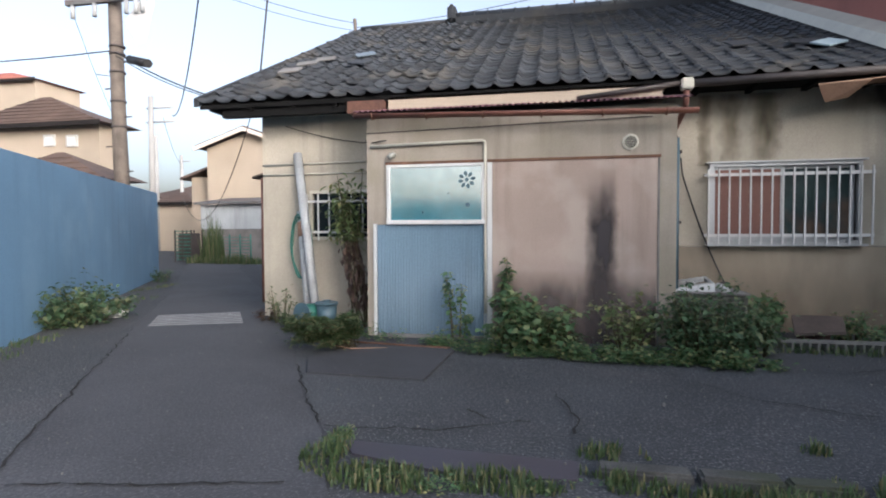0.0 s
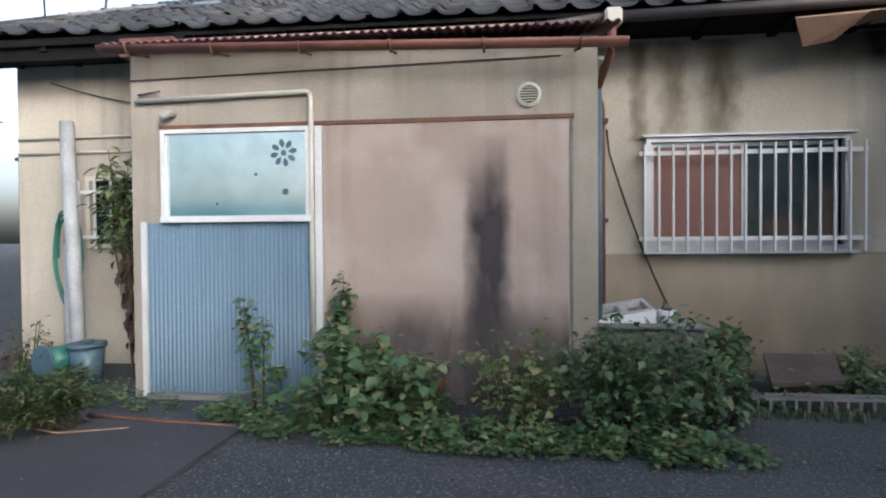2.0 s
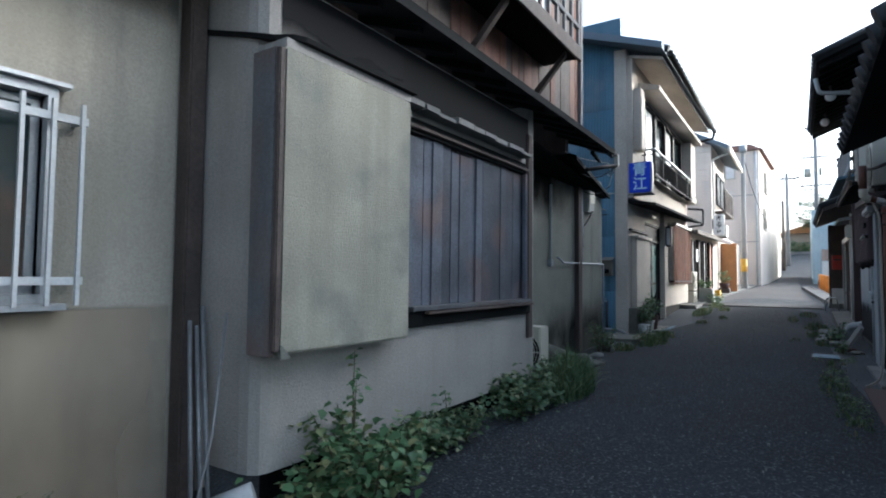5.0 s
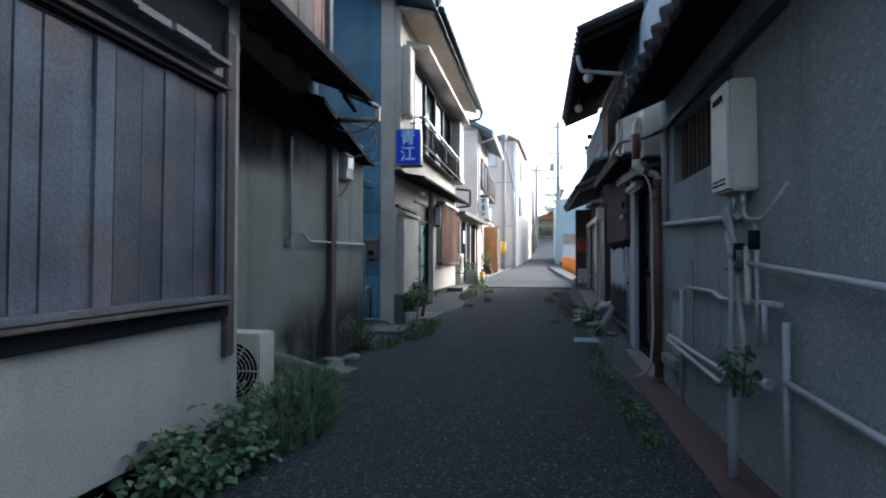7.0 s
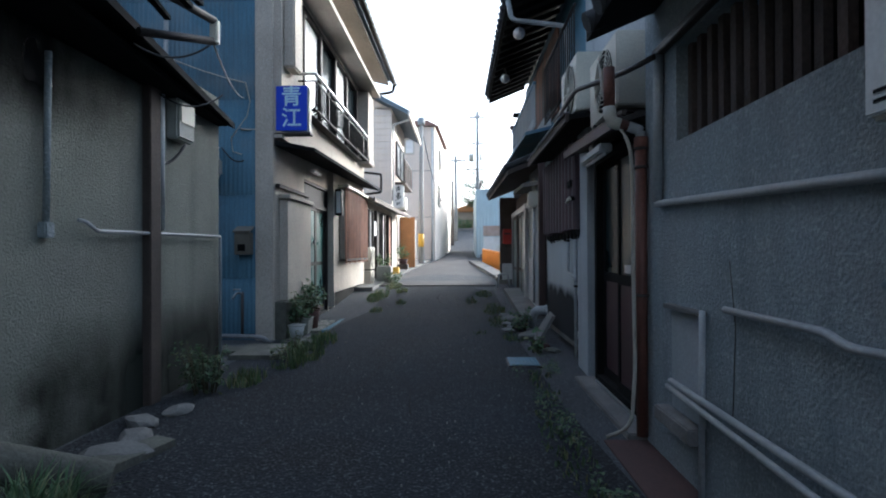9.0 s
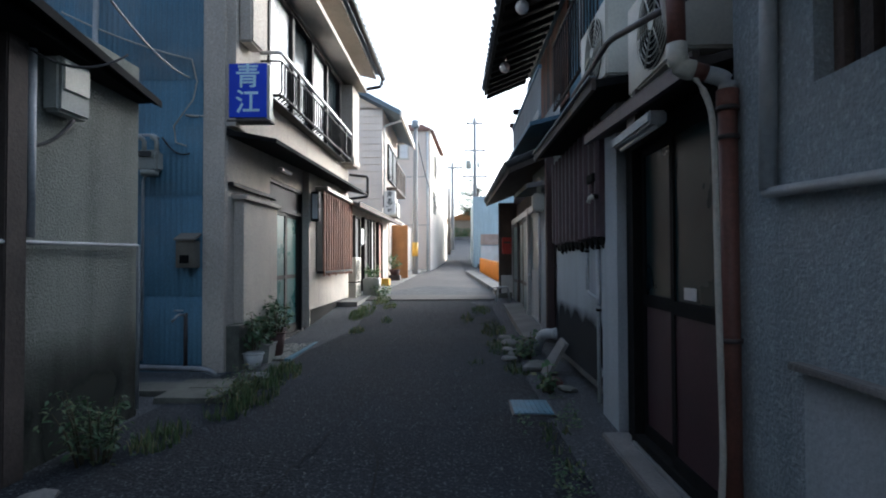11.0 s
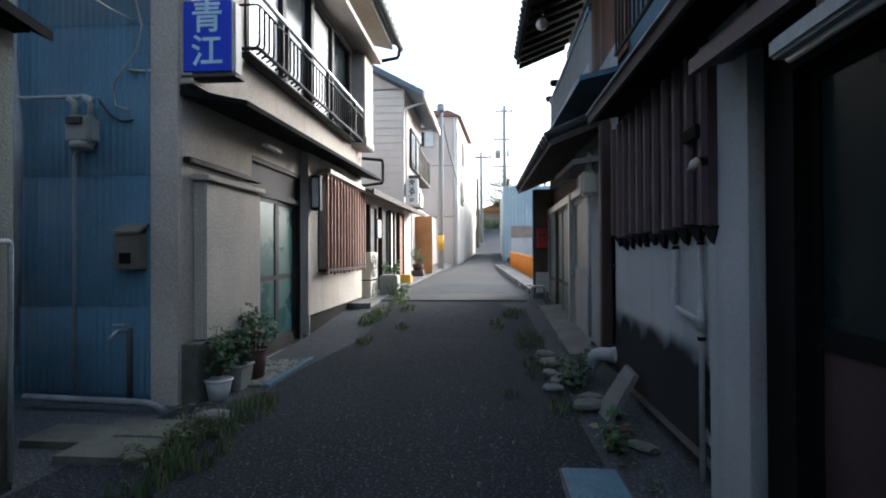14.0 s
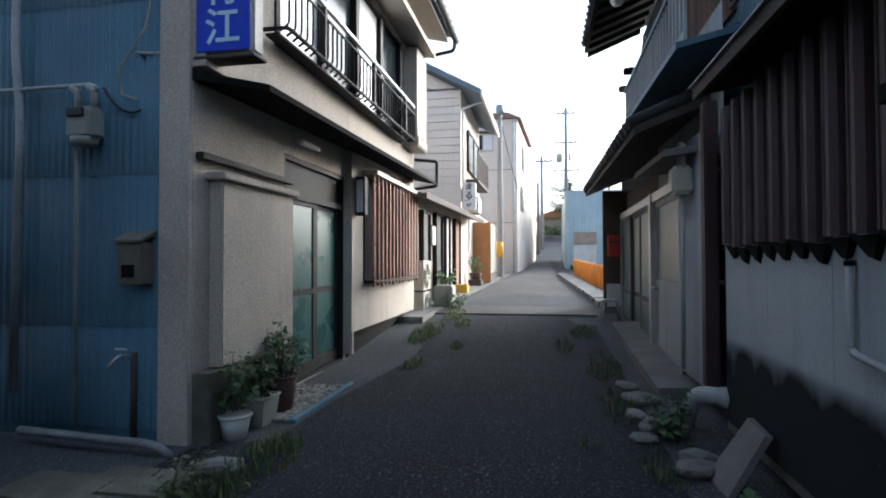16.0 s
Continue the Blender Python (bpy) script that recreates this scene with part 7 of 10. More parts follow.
    part("sheet", hexa(B(), [(19.5, 6.6, 2.48), (27.4, 6.5, 2.56), (27.4, 7.3, 2.78), (19.5, 7.3, 2.7)], [(19.5, 6.6, 2.55), (27.4, 6.5, 2.63), (27.4, 7.3, 2.86), (19.5, 7.3, 2.78)]), M_CONC, e)
    part("edge", hexa(B(), [(19.5, 6.57, 2.47), (27.4, 6.47, 2.55), (27.4, 6.5, 2.55), (19.5, 6.6, 2.47)], [(19.5, 6.57, 2.58), (27.4, 6.47, 2.66), (27.4, 6.5, 2.66), (19.5, 6.6, 2.58)]), M_OLDWOOD, e)
    for x0, x1, m, lab in ((20.9, 21.6, M_GREYWOOD, "grey panel door"), (22.2, 23.0, M_BRONZE, "dark sliding shop door"), (23.4, 24.0, M_WHITEPLASTIC, "white shop door"), (24.8, 25.7, M_SLATS, "brown wooden shop door")):
        d = thing("door_5", (x0, 7.02, gz(x0)), lab + " in the low shop front", "door", kind="structure")
        z = gz(x0)
        part("door_leaf", bx(x0 + 0.05, x1 - 0.05, 6.99, 7.03, z, z + 1.95, 0.004), m, d)
        part("door_frame", box(box(box(B(), x0, x0 + 0.05, 6.94, 7.04, z, z + 2.0), x1 - 0.05, x1, 6.94, 7.04, z, z + 2.0), x0 + 0.05, x1 - 0.05, 6.94, 7.04, z + 1.95, z + 2.0), M_BRONZE, d)
    n = thing("notice_board", (21.9, 7.2, 1.6), "small framed notice on the shop front", "notice")
    part("board", bx(21.72, 22.12, 6.95, 7.03, 1.7, 2.15, 0.008), M_BRONZE, n)
    part("paper", bx(21.75, 22.09, 6.94, 6.95, 1.73, 2.12), M_WHITEPLASTIC, n)
    for k in range(4):
        part("writing_bar", bx(21.80, 22.04, 6.937, 6.94, 1.80 + k * 0.075, 1.82 + k * 0.075), M_GREYPLASTIC, n)
    solo("wood_panel", bx(28.2, 28.3, 6.35, 6.95, 0.65, 2.65, 0.01), M_ORANGEWOOD, "orange stained wooden screen beside the lane", "screen")
    struct("wall_low_white", bx(27.5, 37, 6.95, 7.1, 0.4, 3.0), M_WHITEWALL, "low white wall of a shop", "wall")
    # tall white house
    t = thing("tall_house", (42, 7, 0.9), "tall white rendered house lit warm by the low sun", "house")
    bm = hexa(B(), [(37, 5.95, 0.6), (50, 5.35, 0.6), (50, 12, 0.6), (37, 12, 0.6)], [(37, 5.95, 8.3), (50, 5.35, 9.6), (50, 12, 9.6), (37, 12, 8.3)])
    part("wall", bm, M_WHITEWALL, t)
    part("roof", hexa(B(), [(36.8, 5.75, 8.3), (44, 5.4, 8.3), (44, 12.2, 8.3), (36.8, 12.2, 8.3)], [(37.4, 6.4, 8.75), (44, 6.0, 8.75), (44, 12.2, 8.75), (37.4, 12.2, 8.75)]), M_REDWOOD, t)
    for x0, z0 in ((39.4, 6.2), (38.6, 4.0)):
        y = 5.95 - (x0 - 37) * 0.0462
        wd = part("window", bx(x0, x0 + 1.6, y - 0.12, y + 0.1, z0, z0 + 1.2), M_OLDWHITE, t)
        part("pane", bx(x0 + 0.1, x0 + 1.5, y - 0.13, y - 0.121, z0 + 0.1, z0 + 1.1), M_GLASSDARK, wd)
    wd = part("window", bx(36.93, 37.02, 7.1, 8.1, 6.75, 7.6), M_OLDWHITE, t)
    part("pane", bx(36.92, 36.929, 7.16, 7.57, 6.81, 7.54), M_LAMPGLASS, wd)
    part("pane", bx(36.92, 36.929, 7.63, 8.04, 6.81, 7.54), M_GLASSDARK, wd)
    part("window_hood", bx(36.7, 37.0, 6.9, 8.3, 7.66, 7.72, 0.01), M_CONC, t)
    for z in (3.2, 5.8):
        part("joint", bx(36.985, 37.0, 6.0, 12, z, z + 0.03), M_CONC, t)
    pipe("downpipe", [(36.9, 6.1, 8.2), (36.9, 6.1, 0.8)], 0.06, M_WHITEPLASTIC, "pale downpipe on the tall house", "downpipe", rb=0)
    ac_unit("", 27.0, 27.7, 6.6, 6.9, 2.83, 3.35, "-x", "small air conditioner unit on the shop roof")
    # metal pole
    p = thing("street_pole", (31.5, 6.34, 0.6), "slim pale steel pole with cables", "pole")
    part("shaft", tube(B(), [(31.5, 6.34, 0.4), (31.5, 6.3, 7.4)], 0.13, 12, 0.08), M_POLECONC, p)
    part("band", tube(B(), [(31.5, 6.34, 1.5), (31.5, 6.34, 2.1)], 0.14, 12), M_YELLOW, p, "yellow and black warning band")
    part("cap", tube(B(), [(31.4, 6.3, 7.1), (31.4, 6.3, 7.4)], 0.16, 8), M_PVC, p)
    pipe("cable", sag((31.5, 6.3, 7.0), (46, 5.2, 5.2), 1.6), 0.02, M_CABLE, "black cable sagging from the street pole", "cable", rb=0)
    # bonsai-like potted plant stand
    st = thing("plant_stand", (27.0, 6.7, 0.5), "potted shrub on a low wooden stand", "plant stand")
    part("stand", bx(26.75, 27.25, 6.5, 6.9, 0.55, 0.8, 0.02), M_OLDWOOD, st)
    part("pot", tube(B(), [(27.0, 6.7, 0.8), (27.0, 6.7, 1.0)], 0.14, 12, 0.2), M_TERRA, st)
    pot(22.3, 6.75, 0.14, 0.24, M_TERRA, "terracotta pot with a shrub at the kerb")
    solo("yellow_crate", bx(24.2, 24.6, 6.55, 6.9, gz(24.4), gz(24.4) + 0.25, 0.02), M_YELLOW, "yellow plastic crate on the kerb", "crate")
    solo("plastic_tub", bx(21.1, 21.55, 6.4, 6.8, gz(21.3), gz(21.3) + 0.45, 0.03), M_GREYPLASTIC, "grey green plastic tub on the kerb", "tub")
    ac_unit("units by the bay", 20.35, 21.0, 6.82, 7.03, 0.78, 1.38, "-y", "white air conditioner unit on a stand")
    ac_unit("units by the bay", 20.35, 21.0, 6.82, 7.03, 0.28, 0.77, "-y", "white air conditioner unit on the ground")
    pipe("awning_bracket", [(20.05, 6.92, 2.7), (20.05, 6.5, 2.75), (20.05, 6.5, 3.2), (20.05, 6.92, 3.25)], 0.03, M_BRONZE, "black bent pipe bracket on the house corner", "bracket", rb=0.05)
    # right: low kerb, orange fence, blue shed, slope, trees
    k = thing("kerb_edge", (26, 3.6, 0.5), "broken concrete gutter edge with stone slabs", "kerb", kind="structure")
    rnd = random.Random(5)
    x = 20.8
    while x < 34:
        L_ = rnd.uniform(0.5, 0.9)
        y = 3.62 + (x - 20.8) * 0.047
        z = gz(x)
        part("slab", hexa(B(), [(x, y - 0.55, z - 0.05), (x + L_ - 0.03, y - 0.55, z - 0.02), (x + L_ - 0.03, y - 0.1, z - 0.02), (x, y - 0.1, z - 0.05)], [(x, y - 0.5, z + 0.12 + rnd.uniform(-0.03, 0.03)), (x + L_ - 0.05, y - 0.52, z + 0.14), (x + L_ - 0.05, y - 0.12, z + 0.13), (x, y - 0.13, z + 0.11)]), M_STONE, k)
        x += L_
    f = thing("barrier_row", (29, 3.4, 0.7), "row of orange steel barrier hoops", "barrier")
    for i in range(16):
        x = 24.0 + i * 0.75
        y = 2.95 + (x - 24) * 0.035
        z = gz(x)
        part("hoop", tube(B(), bend([(x - 0.13, y, z - 0.05), (x - 0.13, y, z + 0.66), (x + 0.13, y, z + 0.66), (x + 0.13, y, z - 0.05)], 0.12), 0.045, 10), M_ORANGE, f)
    sh = thing("shed_panels", (42, 3, 1), "pale blue sheet metal shed with a white panel", "shed")
    part("wall", corrugated(B(), "x", 41.0, -1.5, 3.55, 1.1, 5.2, 0.2, 0.015), M_PALEBLUE, sh)
    part("panel", bx(40.95, 40.98, 1.9, 3.1, 1.2, 2.2), M_WHITEMET, sh)
    part("panel", bx(40.95, 40.98, 1.9, 3.1, 2.25, 2.9), M_PINKPANEL, sh)
    struct("wall_shed_side", bx(41.05, 50, 3.3, 3.5, 0.9, 5.2), M_PALEBLUE, "pale blue sheet metal side", "wall")
    struct("wall_hill", hexa(B(), [(62, -14, 3.3), (62, 18, 3.3), (62.5, 18, 3.3), (62.5, -14, 3.3)], [(62, -14, 3.7), (62, 18, 3.7), (62.5, 18, 3.7), (62.5, -14, 3.7)]), M_CONC, "low concrete wall at the top of the slope", "wall")
    h = thing("far_house", (68, 3, 4.2), "small far house with an orange tiled roof", "house")
    part("wall", bx(66, 72, 0.5, 5.5, 4.0, 5.6), M_CREAM, h)
    part("roof", hexa(B(), [(65.6, 0, 5.6), (72.4, 0, 5.6), (72.4, 6, 5.6), (65.6, 6, 5.6)], [(65.6, 2.8, 6.6), (72.4, 2.8, 6.6), (72.4, 3.2, 6.6), (65.6, 3.2, 6.6)]), M_ORANGEWOOD, h)

    def pole(x, y, z0, z1, r, label, arms, m):
        q = thing("utility_pole", (x, y, z0), label, "utility pole")
        part("shaft", tube(B(), [(x, y, z0), (x, y, z1)], r, 12, r * 0.7), m, q)
        for z, w in arms:
            part("cross_arm", bx(x - 0.06, x + 0.06, y - w, y + w, z, z + 0.12), M_POLEWOOD, q)
            for d in (-0.85, -0.3, 0.3, 0.85):
                part("insulator", tube(B(), [(x, y + d * w, z + 0.12), (x, y + d * w, z + 0.32)], 0.06, 6), M_WHITEPLASTIC, q)
        return q
    q = pole(60, 2.85, 3.0, 15.0, 0.2, "distant concrete utility pole with cross arms", ((14.4, 0.8), (11.8, 1.0), (9.3, 1.2)), M_POLECONC)
    part("transformer", tube(B(), [(59.9, 3.45, 10.1), (59.9, 3.45, 10.85)], 0.27, 14), M_OLDWHITE, q, "grey transformer can")
    part("transformer", tube(B(), [(59.9, 2.52, 10.2), (59.9, 2.52, 10.9)], 0.12, 10), M_OLDWHITE, q, "grey transformer can")
    pole(55, 4.95, 2.2, 9.8, 0.16, "distant utility pole with a street lamp arm", ((9.3, 0.9),), M_POLECONC)
    pole(52, 5.2, 1.8, 7.2, 0.13, "distant thin wooden pole", (), M_POLEWOOD)
    for dz in (0, 0.5, 1.1):
        pipe("power_line", sag((55, 4.6, 9.4 - dz * 0.6), (60, 3.2, 9.6 - dz), 0.2) , 0.03, M_CABLE, "thin power line between far poles", "power line", rb=0)


M_PALEBLUE = mat("pale_blue_sheet", (0.36, 0.46, 0.50), 0.6, 0.12, 1.0, 40, 0.05, streak=0.2)
far_lane()


# ---- side street behind the blue wall ----
def back_street():
    w = thing("utility_pole", (-11.7, 13.0, 0), "tall old wooden utility pole with cables and hardware", "utility pole")
    part("shaft", tube(B(), [(-11.6, 13.0, 0), (-11.72, 13.0, 4), (-11.8, 13.0, 9.5)], 0.21, 14, 0.16), M_POLEWOOD, w)
    for z in (4.1, 4.8, 5.6, 6.1, 6.3):
        part("band", tube(B(), [(-11.73, 13.0, z), (-11.73, 13.0, z + 0.05)], 0.205, 14), M_DARKPIPE, w)
    for z, d in ((2.9, 1), (3.6, -1), (4.4, 1), (5.2, -1), (5.9, 1)):
        part("step_bolt", tube(B(), [(-11.73 + 0.2 * d, 13, z), (-11.73 + 0.42 * d, 13, z)], 0.02, 6), M_DARKPIPE, w)
    part("cross_arm", bx(-13.1, -10.6, 12.7, 12.82, 7.45, 7.6), M_GREYWOOD, w)
    for x in (-12.9, -12.2, -11.2, -10.9, -10.7):
        part("insulator", tube(B(), [(x, 12.76, 7.45), (x, 12.76, 7.1)], 0.06, 8), M_PVC, w)
    part("wrapped_cloth", hexa(B(), [(-11.3, 12.8, 6.9), (-10.9, 12.8, 6.3), (-10.75, 12.9, 6.35), (-11.1, 12.95, 6.95)], [(-10.9, 12.8, 7.4), (-10.5, 12.8, 7.4), (-10.45, 12.9, 7.4), (-10.8, 12.95, 7.4)]), M_PLASTICBAG, w, "torn pale wrapping")

    def cpole(x, y, h, r, arms):
        q = thing("utility_pole", (x, y, 0), "grey utility pole further down the street", "utility pole", "far poles")
        part("shaft", tube(B(), [(x, y, 0), (x, y, h)], r, 12, r * 0.7), M_POLECONC, q)
        for z, l_ in arms:
            part("cross_arm", tube(B(), [(x - l_ * 0.2, y, z), (x + l_, y, z)], 0.05, 6), M_POLECONC, q)
        return q
    cpole(-19.7, 24, 8.0, 0.17, ((7.4, 1.2), (6.7, 1.3)))
    cpole(-24.3, 30, 7.2, 0.17, ())
    cpole(-30, 40, 7.5, 0.17, ((7, 0.8),))
    big = [((-11.8, 12.9, 6.2), (-30, 14, 7.6), 0.4, 0.03), ((-11.75, 12.9, 6.2), (-4.6, 9.0, 3.35), 0.25, 0.03), ((-11.75, 12.9, 6.1), (-4.5, 9.2, 3.4), 0.3, 0.02),
           ((-10.3, 12.8, 7.5), (-11, -6, 14), 0.2, 0.02), ((-8.6, 12.4, 8.2), (-18.5, 24, 7.0), 1.2, 0.035), ((-6.2, 11.6, 8.2), (-6.6, 11.5, 4.6), -0.1, 0.035), ((-6.6, 11.5, 4.6), (-18, 24, 2.9), 2.0, 0.02),
           ((-19.0, 24, 6.9), (-30, 40, 6.8), 0.5, 0.02), ((-11.8, 12.9, 7.3), (-12.3, 14, 3.0), 0.0, 0.012), ((-13.0, 12.8, 7.4), (-14.5, 16, 4.9), 0.1, 0.012), ((-5.5, 15, 7.0), (-11.75, 12.9, 9.0), 0.3, 0.014), ((-5.5, 15, 7.1), (4.3, 13.0, 7.6), 0.3, 0.014), ((-5.45, 15, 7.2), (-11.75, 12.9, 9.3), 0.3, 0.014)]
    for a, b, d, r in big:
        pipe("power_line", sag(a, b, d), r * 0.6, M_CABLE, "black overhead cable slung between poles", "power line", rb=0)
    solo("cable_splice", tube(B(), [(-10.9, 12.5, 5.78), (-9.9, 11.95, 5.45)], 0.11, 10), M_CABLE, "black cable splice box on the overhead line", "splice box")

    def hip_house(name, x0, x1, y0, y1, z1, rise, wall, roof, label, over=0.5, windows=()):
        h = thing(name, ((x0 + x1) / 2, (y0 + y1) / 2, 0), label, "house")
        part("wall", bx(x0, x1, y0, y1, 0, z1), wall, h)
        cx, cy = (x0 + x1) / 2, (y0 + y1) / 2
        k = (y1 - y0) / 2 * 0.98
        kx = (x1 - x0) / 2 * 0.92
        bm = hexa(B(), [(x0 - over, y0 - over, z1), (x1 + over, y0 - over, z1), (x1 + over, y1 + over, z1), (x0 - over, y1 + over, z1)],
                  [(x0 + kx, y0 + k, z1 + rise), (x1 - kx, y0 + k, z1 + rise), (x1 - kx, y1 - k, z1 + rise), (x0 + kx, y1 - k, z1 + rise)])
        rf = part("roof", bm, roof, h)
        part("fascia", bx(x0 - over - 0.01, x1 + over + 0.01, y0 - over - 0.03, y0 - over, z1 - 0.12, z1 + 0.05), M_BRONZE, h)
        n = int(rise / 0.16)
        for i in range(1, n):
            s = i / n
            part("tile_course", tube(B(), [(x0 - over + s * (kx + over), y0 - over + s * (k + over) - 0.02, z1 + rise * s), (x1 + over - s * (kx + over), y0 - over + s * (k + over) - 0.02, z1 + rise * s)], 0.025, 4), roof, rf)
        for wx0, wx1, wz0, wz1 in windows:
            wi = part("window", box(box(box(box(B(), wx0, wx1, y0 - 0.08, y0, wz0, wz0 + 0.07), wx0, wx1, y0 - 0.08, y0, wz1 - 0.07, wz1), wx0, wx0 + 0.07, y0 - 0.08, y0, wz0 + 0.07, wz1 - 0.07), wx1 - 0.07, wx1, y0 - 0.08, y0, wz0 + 0.07, wz1 - 0.07), M_WHITEPLASTIC, h)
            part("pane", bx(wx0 + 0.07, wx1 - 0.07, y0 - 0.05, y0 - 0.04, wz0 + 0.07, wz1 - 0.07), M_LAMPGLASS, wi)
        return h
    hip_house("beige_house", -23.2, -17.1, 18.0, 19.2, 5.4, 1.3, M_CREAM, M_BROWNROOF, "beige house with a brown hipped roof", 0.5, ((-19.6, -19.1, 4.6, 5.05), (-18.55, -18.05, 4.55, 5.0)))
    hip_house("low_house", -17.3, -13.2, 14, 15.0, 2.8, 0.95, M_CREAM, M_BROWNROOF, "low beige wing with a brown roof", 0.4)
    hip_house("pink_house", -36, -28.8, 26, 29, 9.9, 1.0, M_CREAM, M_PINKWALL, "tall cream house with a red roof behind others", 0.3)
    pipe("antenna", [(-24.2, 26.5, 4.0), (-24.2, 26.5, 10.2)], 0.04, M_PVC, "thin roof antenna mast on a house", "antenna", rb=0)
    pipe("antenna", [(-25.2, 26.5, 10.1), (-23.2, 26.5, 9.8)], 0.03, M_PVC, "thin roof antenna boom on its mast", "antenna", rb=0)
    g = thing("cream_house", (-15, 26, 0), "cream gabled house with a grey lower part", "house")
    part("wall", hexa(B(), [(-16.6, 24, 0), (-12.3, 24, 0), (-12.3, 32, 0), (-16.6, 32, 0)], [(-16.6, 24, 5.3), (-12.3, 24, 5.3), (-12.3, 32, 5.3), (-16.6, 32, 5.3)]), M_CREAM, g)
    part("gable", hexa(B(), [(-16.6, 24.02, 5.3), (-12.3, 24.02, 5.3), (-14.4, 24.02, 6.0)], [(-16.6, 31.98, 5.3), (-12.3, 31.98, 5.3), (-14.4, 31.98, 6.0)]), M_CREAM, g)
    for a, b in (((-17.0, 5.25), (-14.4, 6.12)), ((-14.4, 6.12), (-11.9, 5.25))):
        part("roof", hexa(B(), [(a[0], 23.6, a[1]), (b[0], 23.6, b[1]), (b[0], 32.3, b[1]), (a[0], 32.3, a[1])], [(a[0], 23.6, a[1] + 0.14), (b[0], 23.6, b[1] + 0.14), (b[0], 32.3, b[1] + 0.14), (a[0], 32.3, a[1] + 0.14)]), M_BROWNROOF, g)
    part("wing", bx(-18.2, -16.62, 25, 31, 0, 4.0), M_CREAM, g)
    part("wing_roof", hexa(B(), [(-18.6, 24.6, 3.85), (-16.62, 24.6, 4.5), (-16.62, 31.4, 4.5), (-18.6, 31.4, 3.85)], [(-18.6, 24.6, 3.97), (-16.62, 24.6, 4.62), (-16.62, 31.4, 4.62), (-18.6, 31.4, 3.97)]), M_BROWNROOF, g)
    part("lean_to", bx(-15.2, -11.2, 21.5, 23.95, 0, 2.4), M_CONC, g)
    part("upper_sheet", bx(-15.22, -11.18, 21.46, 21.5, 1.32, 2.4), M_PALEBOARD, g, "pale grey sheet cladding")
    for a, b in (((-17.02, 5.22), (-14.4, 6.1)), ((-14.4, 6.1), (-11.88, 5.22))):
        part("bargeboard", hexa(B(), [(a[0], 23.5, a[1] - 0.1), (b[0], 23.5, b[1] - 0.1), (b[0], 23.59, b[1] - 0.1), (a[0], 23.59, a[1] - 0.1)], [(a[0], 23.5, a[1] + 0.08), (b[0], 23.5, b[1] + 0.08), (b[0], 23.59, b[1] + 0.08), (a[0], 23.59, a[1] + 0.08)]), M_WHITEWALL, g)
    part("lean_to_roof", hexa(B(), [(-15.4, 21.2, 2.4), (-11.0, 21.2, 2.4), (-11.0, 23.98, 2.75), (-15.4, 23.98, 2.75)], [(-15.4, 21.2, 2.5), (-11.0, 21.2, 2.5), (-11.0, 23.98, 2.85), (-15.4, 23.98, 2.85)]), M_GREYWOOD, g)
    hip_house("far_house", -25, -21.8, 30, 33, 3.0, 0.8, M_CREAM, M_BROWNROOF, "far small house with a brown roof", 0.3)
    hip_house("far_house", -34, -28, 40, 46, 4.0, 1.2, M_PINKPANEL, M_BROWNROOF, "far pinkish house with a brown roof", 0.3)
    hip_house("far_house", -21.5, -18.5, 34, 37, 4.0, 1.0, M_CREAM, M_BROWNROOF, "far small house with a brown roof", 0.3)
    f = thing("mesh_fence", (-12, 19, 0), "green mesh fence with posts", "fence")
    for i in range(4):
        part("post", tube(B(), [(-12.7 + i * 0.45, 19, 0), (-12.7 + i * 0.45, 19, 1.1)], 0.03, 6), M_GREENPIPE, f)
    for k in range(8):
        part("wire", tube(B(), [(-12.7, 19, 0.15 + k * 0.12), (-11.35, 19, 0.15 + k * 0.12)], 0.012, 4), M_GREENPIPE, f)
    f2 = thing("cage_box", (-14.1, 19.4, 0), "dark green wire refuse cage", "cage")
    for x in (-14.65, -14.3, -13.93):
        for y in (19.0, 19.7):
            part("upright", bx(x - 0.02, x + 0.02, y - 0.02, y + 0.02, 0.0, 1.28), M_DARKPIPE, f2)
    for k in range(9):
        part("wire", bx(-14.63, -13.95, 19.0, 19.012, 0.1 + k * 0.14, 0.13 + k * 0.14), M_GREENPIPE, f2)
    part("cover", bx(-14.6, -13.97, 19.1, 19.65, 0.05, 1.15, 0.03), M_DARKPIPE, f2, "dark cover inside the cage")
    # grating, bag
    gr = thing("drain_grating", (-4.7, 6.5, 0), "steel drain grating across the street", "grating")
    a, b, c, d = Vector((-5.01, 5.88, 0)), Vector((-3.93, 6.32, 0)), Vector((-4.54, 7.23, 0)), Vector((-5.54, 6.74, 0))
    part("tray", hexa(B(), [v + Vector((0, 0, -0.05)) for v in (a, b, c, d)], [v + Vector((0, 0, 0.008)) for v in (a, b, c, d)]), M_DARKPIPE, gr)
    for i in range(7):
        s, s2 = (i + 0.3) / 7, (i + 0.62) / 7
        p, q, p2, q2 = a.lerp(d, s), b.lerp(c, s), a.lerp(d, s2), b.lerp(c, s2)
        part("bar", hexa(B(), [v + Vector((0, 0, 0.009)) for v in (p, q, q2, p2)], [v + Vector((0, 0, 0.022)) for v in (p, q, q2, p2)]), M_GALV, gr)
    bm = B()
    bmesh.ops.create_icosphere(bm, subdivisions=3, radius=1)
    for v in bm.verts:
        k = 1 + 0.4 * noise.noise(v.co * 2.2)
